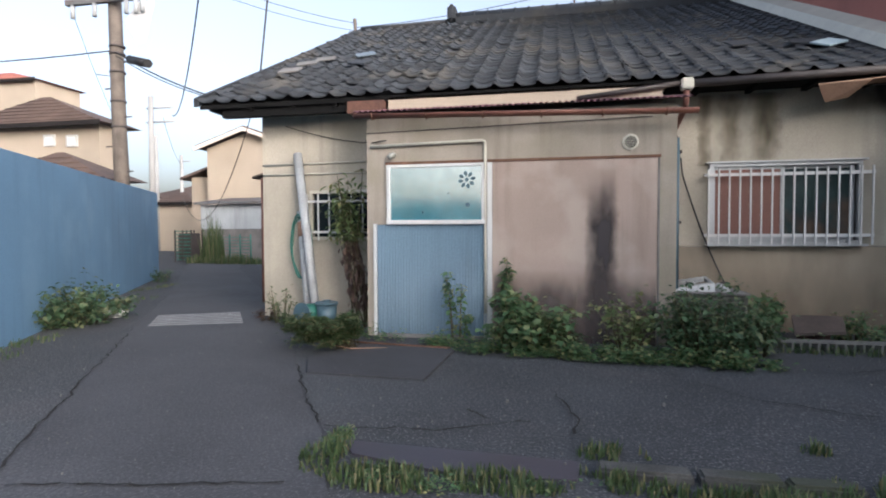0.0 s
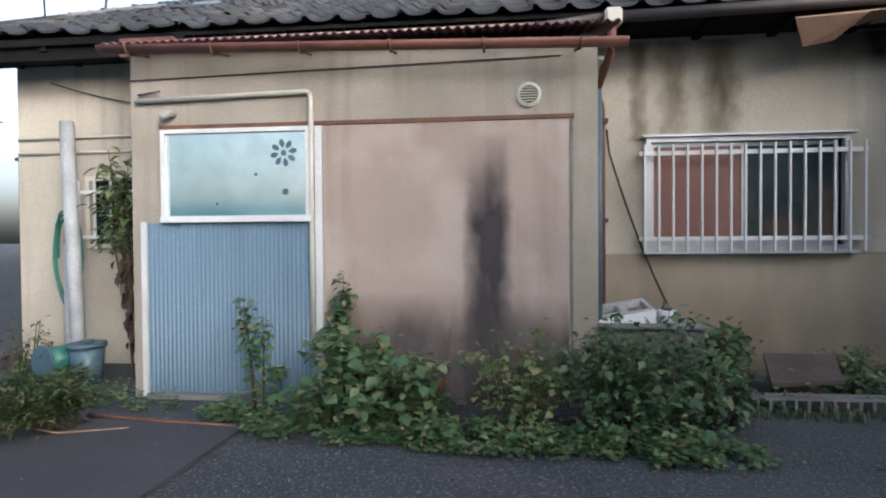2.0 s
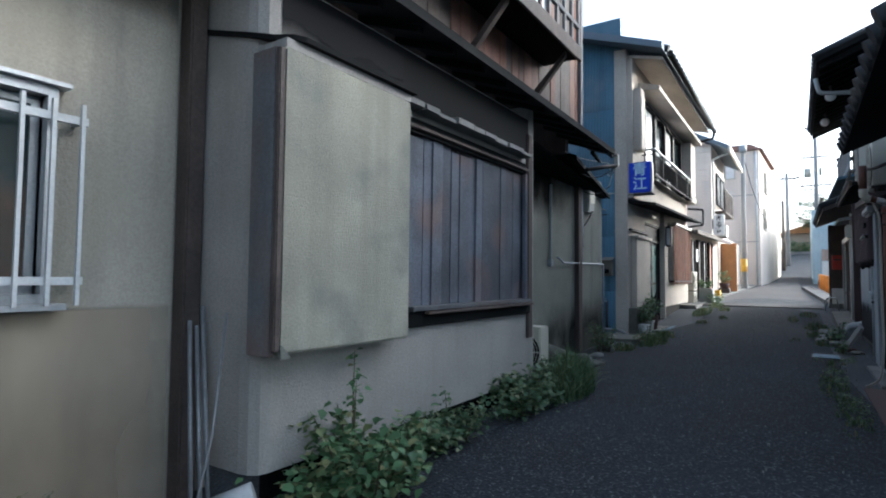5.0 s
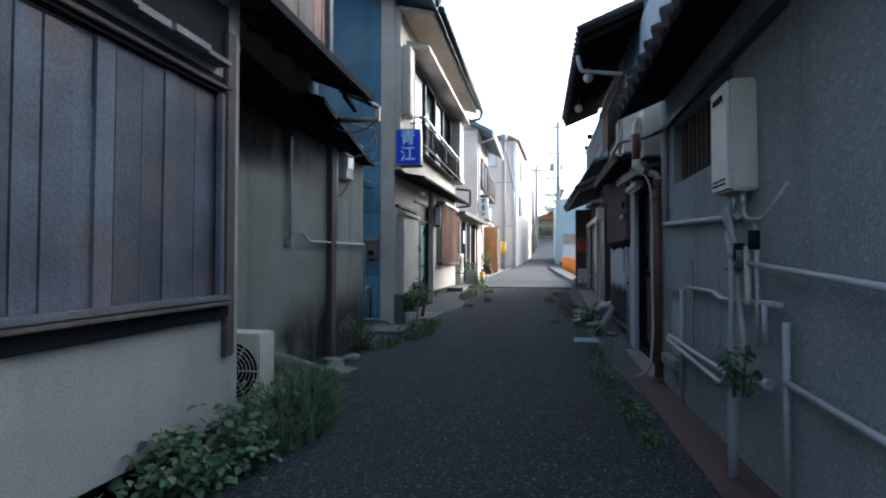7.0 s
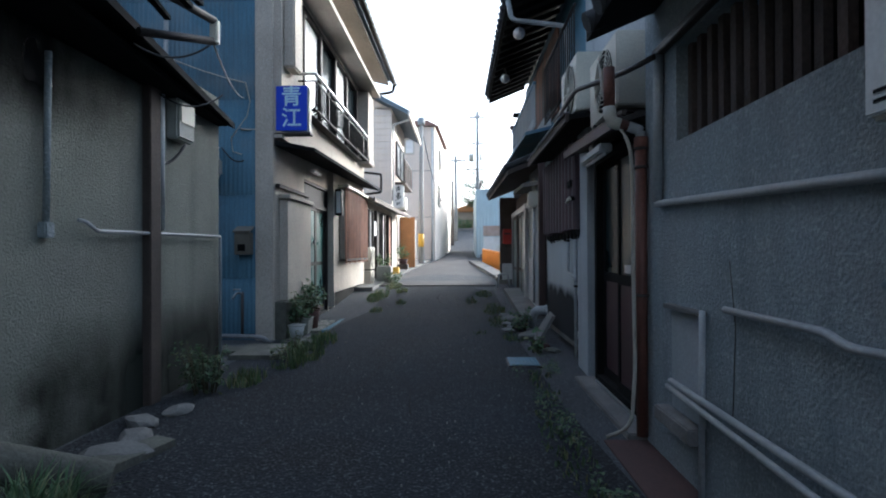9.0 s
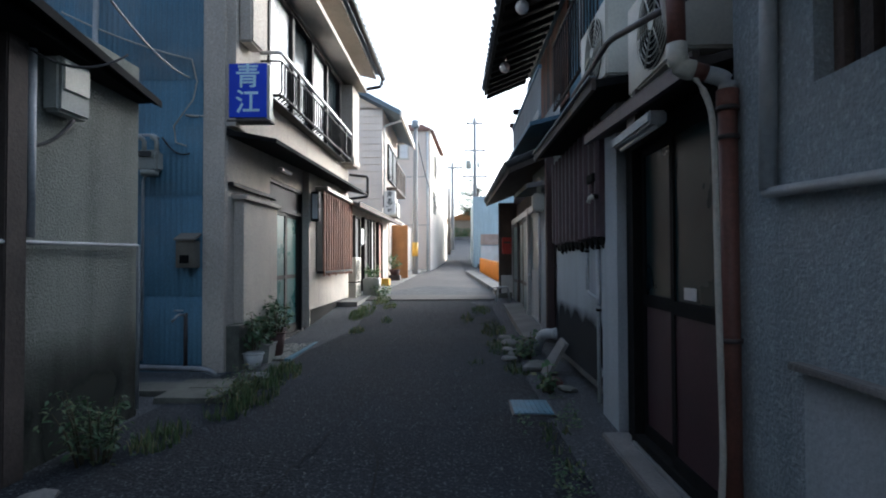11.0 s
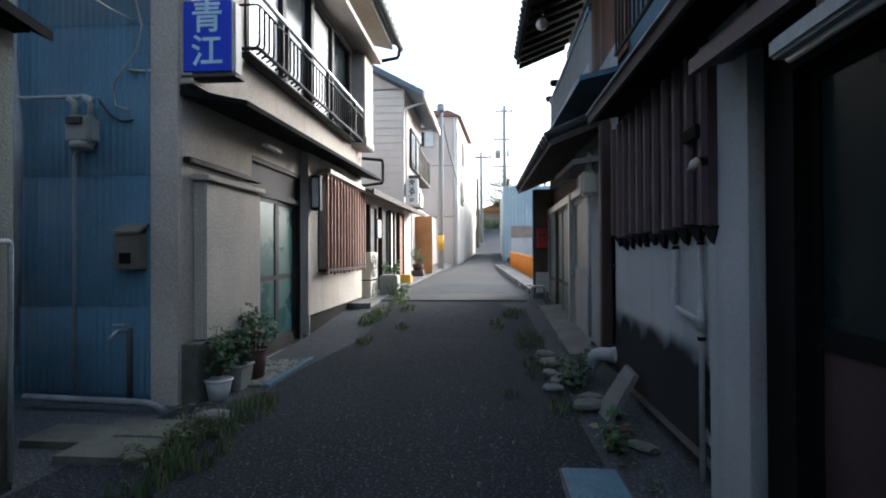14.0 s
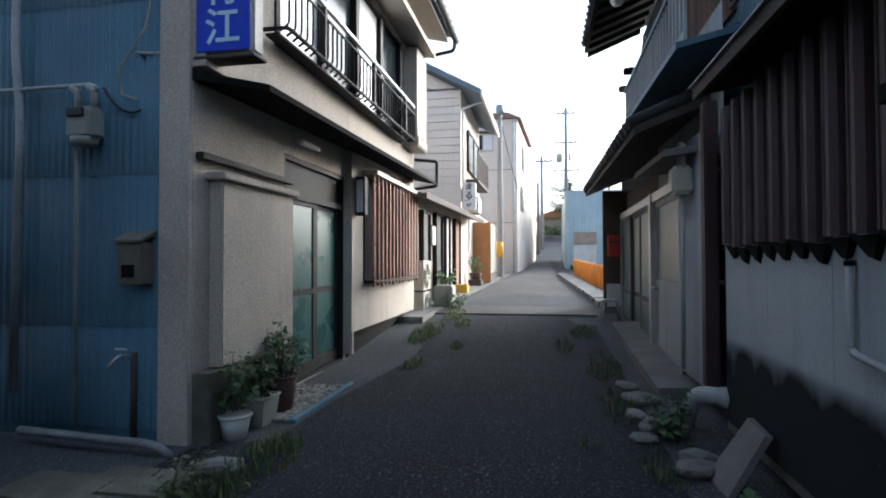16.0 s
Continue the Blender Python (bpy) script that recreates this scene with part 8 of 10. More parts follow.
        v.co = Vector((-6.15 + v.co.x * 0.17 * k, 6.6 + v.co.y * 0.12 * k, 0.05 + v.co.z * 0.07 * k))
    solo("plastic_bag", bm, M_PLASTICBAG, "crumpled white plastic bag by the blue wall", "bag")


back_street()


# ---- plants ----
def leaf_mat(name, col, dry=None):
    m = bpy.data.materials.new(name)
    m.use_nodes = True
    nt = m.node_tree
    N, L = nt.nodes, nt.links
    b = N["Principled BSDF"]
    b.inputs["Roughness"].default_value = 0.55
    geo = N.new("ShaderNodeNewGeometry")
    cr = N.new("ShaderNodeValToRGB")
    e = cr.color_ramp.elements
    e[0].color, e[1].color = (*[c * 0.55 for c in col], 1), (*[min(1, c * 1.5) for c in col], 1)
    mid = e.new(0.6)
    mid.color = (*col, 1)
    if dry:
        d = e.new(0.94)
        d.color = (*dry, 1)
        e[-1].color = (*dry, 1)
    L.new(geo.outputs["Random Per Island"], cr.inputs[0])
    L.new(cr.outputs[0], b.inputs["Base Color"])
    tr = N.new("ShaderNodeBsdfTranslucent")
    L.new(cr.outputs[0], tr.inputs[0])
    mx = N.new("ShaderNodeMixShader")
    mx.inputs[0].default_value = 0.3
    L.new(b.outputs[0], mx.inputs[1])
    L.new(tr.outputs[0], mx.inputs[2])
    L.new(mx.outputs[0], N["Material Output"].inputs[0])
    return m


M_LEAF = leaf_mat("green_leaves", (0.105, 0.20, 0.085), (0.24, 0.24, 0.11))
M_LEAFDARK = leaf_mat("dark_green_leaves", (0.08, 0.15, 0.07), (0.18, 0.20, 0.10))
M_LEAFYEL = leaf_mat("yellow_green_leaves", (0.15, 0.22, 0.08), (0.30, 0.28, 0.13))
M_GRASS = leaf_mat("grass_blades", (0.075, 0.125, 0.045), (0.19, 0.175, 0.085))
M_DRY = leaf_mat("dry_brown_leaves", (0.085, 0.05, 0.04), (0.14, 0.09, 0.065))
M_ORANGEDRY = leaf_mat("orange_brown_fern", (0.25, 0.11, 0.045))
M_STEM = mat("plant_stem", (0.10, 0.085, 0.045), 0.8, 0.3, 8, 60, 0.1)


def leaf_geo(rnd, pos, d, up, size, wid, verts, faces):
    """One folded, pointed leaf of six corners."""
    side = d.cross(up)
    if side.length < 1e-4:
        side = Vector((1, 0, 0))
    side.normalize()
    n = side.cross(d).normalized()
    k = len(verts)
    w = size * wid
    droop = n * (-0.18 * size)
    for p in (pos, pos + d * size * 0.4 + side * w + n * 0.1 * size, pos + d * size * 0.8 + side * w * 0.55, pos + d * size + droop,
              pos + d * size * 0.8 - side * w * 0.55, pos + d * size * 0.4 - side * w + n * 0.1 * size, pos + d * size * 0.55):
        verts.append(p)
    faces += [(k, k + 1, k + 6), (k + 1, k + 2, k + 6), (k + 2, k + 3, k + 6), (k + 3, k + 4, k + 6), (k + 4, k + 5, k + 6), (k + 5, k, k + 6)]


def from_lists(name, verts, faces, material, parent):
    me = bpy.data.meshes.new(name)
    me.from_pydata([tuple(v) for v in verts], [], faces)
    me.materials.append(material)
    me.polygons.foreach_set("use_smooth", [True] * len(faces))
    return put_under(new(name, me), parent)


def bush(x, y, rx, ry, h, n, leaf, material, label, seed, wid=0.38, stalks=8, z0=None, group="", name="bush", low=0.1, lean=0.0):
    """A shrub: stalks that fan out from the foot, with leaves along them and loosely round them."""
    rnd = random.Random(seed)
    z = gz(x) if z0 is None else z0
    t = thing(name, (x, y, z), label, "plant" if name != "bush" else "bush", group)
    bm = B()
    verts, faces = [], []
    per = max(1, n // stalks)
    for s in range(stalks):
        a = rnd.uniform(0, 6.283)
        r = math.sqrt(rnd.random())
        tip = Vector((x + rx * r * math.cos(a) + lean * rnd.random(), y + ry * r * math.sin(a), z + h * rnd.uniform(0.4, 1.18) * (1 - 0.3 * r)))
        foot = Vector((x + rx * 0.45 * r * math.cos(a), y + ry * 0.45 * r * math.sin(a), z - 0.01))
        mid = foot.lerp(tip, 0.5) + Vector((0, 0, h * 0.1))
        path = [foot, mid, tip]
        tube(bm, path, 0.006 + 0.004 * h, 5, 0.002)
        for i in range(per):
            u = low + (1 - low) * rnd.random() ** 0.8
            p = path[0].lerp(path[1], u * 2) if u < 0.5 else path[1].lerp(path[2], u * 2 - 1)
            sp = 0.21 * (0.3 + rnd.random()) * min(rx, ry, 0.5)
            p = p + Vector((rnd.gauss(0, sp), rnd.gauss(0, sp), rnd.gauss(0, sp * 0.6)))
            p.z = max(p.z, z + 0.01)
            b = rnd.uniform(0, 6.283)
            d = Vector((math.cos(b), math.sin(b), rnd.uniform(-0.75, 0.3))).normalized()
            leaf_geo(rnd, p, d, Vector((rnd.gauss(0, 0.3), rnd.gauss(0, 0.3), 1)), leaf * rnd.uniform(0.55, 1.25), wid, verts, faces)
    part("stem", bm, M_STEM, t)
    from_lists("foliage", verts, faces, material, t)
    return t


def carpet(name, spots, n, leaf, material, label, seed, wid=0.35, h=0.08, category="weeds"):
    """Low ground cover: many small leaves over a few patches; each spot is x, y, rx, ry."""
    rnd = random.Random(seed)
    verts, faces = [], []
    area = sum(s[2] * s[3] for s in spots)
    for x, y, rx, ry in spots:
        for i in range(int(n * rx * ry / area)):
            a, r = rnd.uniform(0, 6.283), math.sqrt(rnd.random()) * (0.75 + 0.35 * noise.noise(Vector((x * 3, y * 3, i * 0.01))))
            px, py = x + rx * r * math.cos(a), y + ry * r * math.sin(a)
            k = noise.noise(Vector((px * 4, py * 4, seed)))
            if k < -0.18:
                continue
            p = Vector((px, py, gz(px) + abs(rnd.gauss(0, h * (0.5 + k + 0.2))) * (1.1 - r * 0.6) + 0.005))
            b = rnd.uniform(0, 6.283)
            leaf_geo(rnd, p, Vector((math.cos(b), math.sin(b), rnd.uniform(-0.1, 0.6))).normalized(), Vector((rnd.gauss(0, 0.25), rnd.gauss(0, 0.25), 1)), leaf * rnd.uniform(0.5, 1.3), wid, verts, faces)
    me = bpy.data.meshes.new(name)
    me.from_pydata([tuple(v) for v in verts], [], faces)
    me.materials.append(material)
    return tagged(new(name, me), label, category, "", "stuff")


def grass(name, spots, n, h, material, label, seed, w=0.006, flop=0.5):
    rnd = random.Random(seed)
    verts, faces = [], []
    area = sum(s[2] * s[3] for s in spots)
    for x, y, rx, ry in spots:
        for i in range(int(n * rx * ry / area)):
            a, r = rnd.uniform(0, 6.283), math.sqrt(rnd.random())
            px, py = x + rx * r * math.cos(a), y + ry * r * math.sin(a)
            if noise.noise(Vector((px * 5, py * 5, seed))) < -0.15:
                continue
            hh = h * rnd.uniform(0.35, 1.1) * (1.1 - 0.5 * r)
            b = rnd.uniform(0, 6.283)
            d, sd = Vector((math.cos(b), math.sin(b), 0)), Vector((-math.sin(b), math.cos(b), 0))
            f = rnd.uniform(0.1, 1.0) * flop
            k = len(verts)
            base = Vector((px, py, gz(px) - 0.005))
            for q, (u, ww) in enumerate(((0, 1), (0.4, 0.9), (0.75, 0.6))):
                c = base + d * (hh * f * u * u) + Vector((0, 0, hh * (u - 0.35 * f * u * u)))
                verts += [c - sd * w * ww, c + sd * w * ww]
            verts.append(base + d * hh * f + Vector((0, 0, hh * (1 - 0.45 * f))))
            faces += [(k, k + 1, k + 3, k + 2), (k + 2, k + 3, k + 5, k + 4), (k + 4, k + 5, k + 6)]
    me = bpy.data.meshes.new(name)
    me.from_pydata([tuple(v) for v in verts], [], faces)
    me.materials.append(material)
    return tagged(new(name, me), label, "grass", "", "stuff")


# front of the extension
bush(-0.25, 5.45, 0.58, 0.36, 0.6, 1300, 0.082, M_LEAF, "broad-leaved green weeds before the pinkish board", 1, 0.42, 22)
bush(-0.93, 5.62, 0.14, 0.12, 0.95, 280, 0.065, M_LEAF, "tall leafy weed stalk before the metal sheet", 2, 0.42, 4, name="weed_plant")
bush(-0.48, 5.72, 0.14, 0.12, 1.1, 240, 0.065, M_LEAF, "tall leafy weed stalk beside the white strip", 3, 0.42, 3, name="weed_plant")
bush(0.25, 5.62, 0.16, 0.12, 0.26, 70, 0.08, M_LEAF, "green weed before the board", 4, 0.42, 6)
bush(0.8, 5.35, 0.32, 0.24, 0.62, 620, 0.055, M_LEAFYEL, "yellow green small-leaved shrub", 5, 0.4, 16)
bush(1.52, 5.4, 0.52, 0.36, 0.76, 2300, 0.058, M_LEAFDARK, "dense dark green shrub before the concrete tank", 6, 0.36, 34)
bush(2.05, 5.6, 0.24, 0.22, 0.5, 500, 0.055, M_LEAFDARK, "dark green shrub beside the tank", 7, 0.36, 14)
bush(2.42, 6.55, 0.3, 0.24, 0.62, 380, 0.09, M_LEAF, "broad-leaved weed between tank and wall", 8, 0.42, 9)
bush(3.3, 6.45, 0.4, 0.22, 0.36, 520, 0.055, M_LEAF, "low green weeds along the wall", 9, 0.4, 18)
bush(4.75, 6.1, 0.45, 0.32, 0.5, 1500, 0.06, M_LEAF, "green weeds below the shutter case", 10, 0.4, 26)
bush(8.05, 6.3, 0.5, 0.22, 0.42, 900, 0.06, M_LEAFDARK, "dark rank weeds before the outdoor unit", 60, 0.3, 24)
bush(4.75, 6.2, 0.12, 0.12, 0.85, 110, 0.05, M_LEAF, "thin tall weed below the shutter case", 11, 0.4, 4, name="weed_plant")
bush(5.8, 6.22, 0.62, 0.2, 0.34, 1300, 0.05, M_LEAFDARK, "dark weeds along the shop wall", 12, 0.4, 24)
bush(6.9, 6.18, 0.62, 0.24, 0.42, 1500, 0.055, M_LEAFDARK, "dark weeds along the shop wall", 13, 0.4, 24)
grass("grass_shop", [(7.9, 6.2, 0.6, 0.28), (8.5, 6.32, 0.4, 0.22)], 3400, 0.5, M_LEAFDARK, "long rank grass round the outdoor unit", 14, 0.007, 0.9)
carpet("ground_cover", [(-0.3, 5.25, 0.7, 0.25), (0.6, 5.15, 0.7, 0.25), (1.5, 5.05, 0.8, 0.25), (-1.05, 5.5, 0.3, 0.2)], 6000, 0.045, M_LEAF, "low creeping weeds along the house front", 15, 0.4, 0.085)
carpet("ground_cover", [(2.6, 6.0, 0.7, 0.25), (3.6, 6.1, 0.6, 0.25)], 1100, 0.04, M_LEAFDARK, "low creeping weeds along the wall", 16)
grass("grass_edge", [(2.9, 5.75, 0.6, 0.08), (3.6, 5.85, 0.4, 0.08)], 380, 0.12, M_GRASS, "dry grass at the asphalt's edge", 17)
# left of the door
carpet("ground_cover", [(-2.35, 5.75, 0.45, 0.25), (-1.75, 5.62, 0.3, 0.14)], 900, 0.04, M_LEAF, "low creeping weeds by the metal sheet", 18, 0.35, 0.12)


def feathery(x, y, r, h, seed, label):
    rnd = random.Random(seed)
    t = thing("feathery_weed", (x, y, 0), label, "plant")
    bm = B()
    verts, faces = [], []
    for s in range(40):
        a = rnd.uniform(0, 6.283)
        q = r * rnd.uniform(0.4, 1.1)
        foot = Vector((x + 0.25 + rnd.gauss(0, 0.06), y + 0.25 + rnd.gauss(0, 0.06), 0))
        tip = Vector((x + q * math.cos(a), y + q * math.sin(a), h * rnd.uniform(0.2, 1.0)))
        mid = foot.lerp(tip, 0.55) + Vector((0, 0, h * 0.25))
        tube(bm, [foot, mid, tip], 0.005, 4, 0.002)
        for i in range(130):
            u = rnd.random()
            p = foot.lerp(mid, u * 2) if u < 0.5 else mid.lerp(tip, u * 2 - 1)
            if u < 0.3:
                continue
            b = rnd.uniform(0, 6.283)
            leaf_geo(rnd, p + Vector((rnd.gauss(0, 0.025), rnd.gauss(0, 0.025), rnd.gauss(0, 0.02))), Vector((math.cos(b), math.sin(b), rnd.uniform(-0.2, 0.6))).normalized(), Vector((0, 0, 1)), rnd.uniform(0.04, 0.095), 0.16, verts, faces)
    part("stem", bm, M_STEM, t)
    from_lists("foliage", verts, faces, M_GRASS, t)


feathery(-2.25, 4.95, 0.38, 0.36, 41, "feathery green weed sprawling over the asphalt")
bush(-3.45, 6.45, 0.22, 0.18, 0.55, 260, 0.05, M_GRASS, "green weeds at the house corner", 19, 0.2, 10)
bush(-3.75, 6.6, 0.2, 0.2, 0.25, 160, 0.05, M_DRY, "withered reddish weeds at the house corner", 20, 0.3, 8)
bush(-3.0, 6.0, 0.3, 0.2, 0.25, 260, 0.045, M_GRASS, "green weeds below the leaning pipes", 42, 0.2, 12)


def climbing_plant():
    t = thing("tall_plant", (-2.5, 6.5, 0), "tall plant, green at the top and withered below", "plant")
    rnd = random.Random(8)
    bm = B()
    green, gf, dry, df = [], [], [], []
    for s in range(11):
        foot = Vector((-2.35 + rnd.gauss(0, 0.05) + 0.1 * (s % 2), 6.42 + rnd.uniform(-0.05, 0.05), 0))
        tip = Vector((-2.58 + rnd.uniform(-0.28, 0.3), 6.5 + rnd.uniform(-0.12, 0.12), rnd.uniform(1.5, 2.0)))
        mid = foot.lerp(tip, 0.5) + Vector((0.05 * (1 if s % 2 else -1), 0, 0))
        tube(bm, [foot, mid, tip], 0.012, 5, 0.004)
        for i in range(115):
            u = rnd.random()
            p = foot.lerp(mid, u * 2) if u < 0.5 else mid.lerp(tip, u * 2 - 1)
            b = rnd.uniform(0, 6.283)
            if p.z > 1.12:
                p = p + Vector((rnd.gauss(0, 0.06), rnd.gauss(0, 0.05), rnd.gauss(0, 0.04)))
                leaf_geo(rnd, p, Vector((math.cos(b), math.sin(b), rnd.uniform(-0.8, 0.2))).normalized(), Vector((0, 0, 1)), rnd.uniform(0.08, 0.15), 0.2, green, gf)
            elif rnd.random() < 0.6 and p.z > 0.3:
                p = p + Vector((rnd.gauss(0, 0.018), rnd.gauss(0, 0.018), 0))
                leaf_geo(rnd, p, Vector((math.cos(b) * 0.4, math.sin(b) * 0.4, -1)).normalized(), Vector((math.cos(b), math.sin(b), 0)), rnd.uniform(0.06, 0.13), 0.22, dry, df)
    part("stem", bm, M_STEM, t)
    from_lists("green_foliage", green, gf, M_LEAFYEL, t)
    from_lists("withered_foliage", dry, df, M_DRY, t)


climbing_plant()


def fern():
    t = thing("dry_fern", (0.2, 5.8, 0.2), "dead orange brown fern frond on the board", "plant")
    rnd = random.Random(2)
    verts, faces = [], []
    for a, b in ((Vector((0.28, 5.83, 0.2)), Vector((-0.3, 5.66, 0.1))),):
        for i in range(120):
            p = a.lerp(b, rnd.random()) + Vector((rnd.gauss(0, 0.02), 0, rnd.gauss(0, 0.03)))
            leaf_geo(rnd, p, Vector((rnd.gauss(0, 0.5), -0.2, -1)).normalized(), Vector((0, -1, 0)), rnd.uniform(0.03, 0.08), 0.18, verts, faces)
    from_lists("frond", verts, faces, M_ORANGEDRY, t)
    part("stem", tube(B(), [(0.28, 5.84, 0.0), (0.3, 5.85, 0.3), (0.33, 5.87, 0.55)], 0.004, 5), M_STEM, t)


fern()
# lane
bush(11.25, 6.78, 0.32, 0.22, 0.55, 480, 0.06, M_LEAFDARK, "dark fern-like weeds by the stucco wall", 21, 0.22, 18)
bush(12.75, 6.5, 0.5, 0.22, 0.26, 420, 0.05, M_GRASS, "low weeds at the lane's edge", 22, 0.22, 18)
grass("grass_lane", [(12.6, 6.35, 0.6, 0.25), (13.5, 6.35, 0.5, 0.2), (11.6, 6.55, 0.3, 0.15)], 1300, 0.2, M_GRASS, "low grass at the lane's edge", 23)
grass("grass_lane", [(18.6, 6.35, 0.9, 0.22), (20.2, 6.2, 0.6, 0.2), (16.6, 6.1, 0.3, 0.12), (19.3, 5.9, 0.35, 0.15), (17.6, 5.75, 0.2, 0.1)], 1300, 0.16, M_GRASS, "grass tufts along the kerb and on the lane", 24)
grass("grass_lane", [(13.9, 3.8, 0.35, 0.15), (15.2, 3.9, 0.5, 0.2), (16.8, 3.9, 0.7, 0.22), (18.8, 4.0, 0.5, 0.2), (14.2, 4.25, 0.12, 0.08), (17.9, 4.3, 0.5, 0.12)], 1100, 0.14, M_GRASS, "grass tufts along the shaded side", 25)
grass("grass_lane", [(8.4, 3.78, 0.9, 0.13), (10.0, 3.85, 0.9, 0.14), (11.6, 3.75, 0.6, 0.12)], 900, 0.09, M_GRASS, "thin grass along the stucco wall", 26)
carpet("ground_cover", [(8.8, 3.75, 1.0, 0.16), (10.6, 3.8, 0.9, 0.15), (12.3, 3.6, 0.6, 0.14), (11.9, 3.95, 0.3, 0.1)], 1200, 0.03, M_LEAFDARK, "small creeping weeds along the stucco wall", 27, 0.35, 0.04)
bush(12.95, 3.62, 0.16, 0.12, 0.28, 90, 0.06, M_LEAF, "green weed beside the drain lid", 28, 0.4, 6)
bush(14.55, 3.6, 0.3, 0.2, 0.36, 200, 0.06, M_LEAFDARK, "weeds among the rubble", 29, 0.4, 10)
bush(13.97, 6.80, 0.18, 0.16, 0.42, 170, 0.06, M_LEAFDARK, "dark leafy plant in the white pot", 30, 0.42, 9, z0=0.22 + gz(13.97))
bush(14.32, 6.82, 0.22, 0.18, 0.36, 260, 0.06, M_LEAFDARK, "dark leafy plant in the square pot", 31, 0.42, 12, z0=0.23 + gz(14.3))
bush(14.66, 6.80, 0.26, 0.2, 0.45, 340, 0.06, M_LEAFDARK, "dark leafy plant in the terracotta pot", 32, 0.42, 14, z0=0.31 + gz(14.66))
bush(22.3, 6.75, 0.25, 0.2, 0.7, 160, 0.09, M_LEAF, "leafy shrub in the kerb pot", 33, 0.35, 8, z0=gz(22.3) + 0.24)
bush(27.0, 6.7, 0.4, 0.3, 0.6, 160, 0.1, M_LEAF, "leafy shrub on the plant stand", 34, 0.35, 8, z0=1.0)
bush(20.9, 6.35, 0.4, 0.25, 0.4, 200, 0.07, M_LEAF, "green weeds by the kerb", 35, 0.35, 10)
bush(7.45, 3.46, 0.14, 0.08, 0.3, 90, 0.06, M_LEAFDARK, "small weed hanging among the pipes", 36, 0.35, 5, z0=0.5)
# blue wall side
bush(-6.1, 5.95, 0.55, 0.85, 0.52, 2000, 0.08, M_LEAFDARK, "dark green bush at the foot of the blue wall", 37, 0.36, 30)
bush(-9.2, 11.4, 0.25, 0.35, 0.45, 160, 0.08, M_LEAFDARK, "small bush at the far end of the blue wall", 38, 0.36, 8)
grass("grass_wall", [(-5.6, 4.7, 0.2, 0.6), (-7.2, 8.0, 0.15, 0.8), (-8.4, 10.2, 0.15, 0.8), (-5.2, 4.0, 0.15, 0.4)], 700, 0.1, M_GRASS, "thin grass along the foot of the blue wall", 39)
grass("grass_yard", [(-1.15, 2.6, 0.12, 0.3), (-0.75, 2.35, 0.35, 0.14), (-0.2, 2.4, 0.35, 0.12), (0.35, 2.5, 0.3, 0.1), (0.4, 2.85, 0.2, 0.1), (1.1, 2.4, 0.6, 0.12), (1.6, 2.6, 0.25, 0.15), (1.5, 3.1, 0.08, 0.06)], 3400, 0.11, M_GRASS, "grass growing along cracks in the yard", 40)
carpet("ground_cover", [(-1.15, 2.75, 0.1, 0.3), (-0.6, 2.32, 0.4, 0.12), (0.2, 2.4, 0.4, 0.1)], 900, 0.022, M_LEAF, "tiny weeds along cracks in the yard", 43, 0.4, 0.03)
grass("grass_yard", [(2.35, 2.35, 0.5, 0.3), (2.6, 2.9, 0.35, 0.25), (2.0, 1.9, 0.3, 0.2), (2.2, 3.2, 0.15, 0.1)], 2200, 0.24, M_GRASS, "rank grass in the dark corner of the yard", 47, 0.006, 0.7)
grass("reed_bed", [(-12.85, 18.8, 0.5, 0.25)], 420, 2.1, M_GRASS, "tall reeds by the back street", 44, 0.016, 0.3)
grass("reed_bed", [(-11.6, 18.3, 1.1, 0.4), (-13.2, 18.4, 0.5, 0.3)], 900, 0.5, M_GRASS, "rough grass by the back street", 45, 0.015, 0.6)


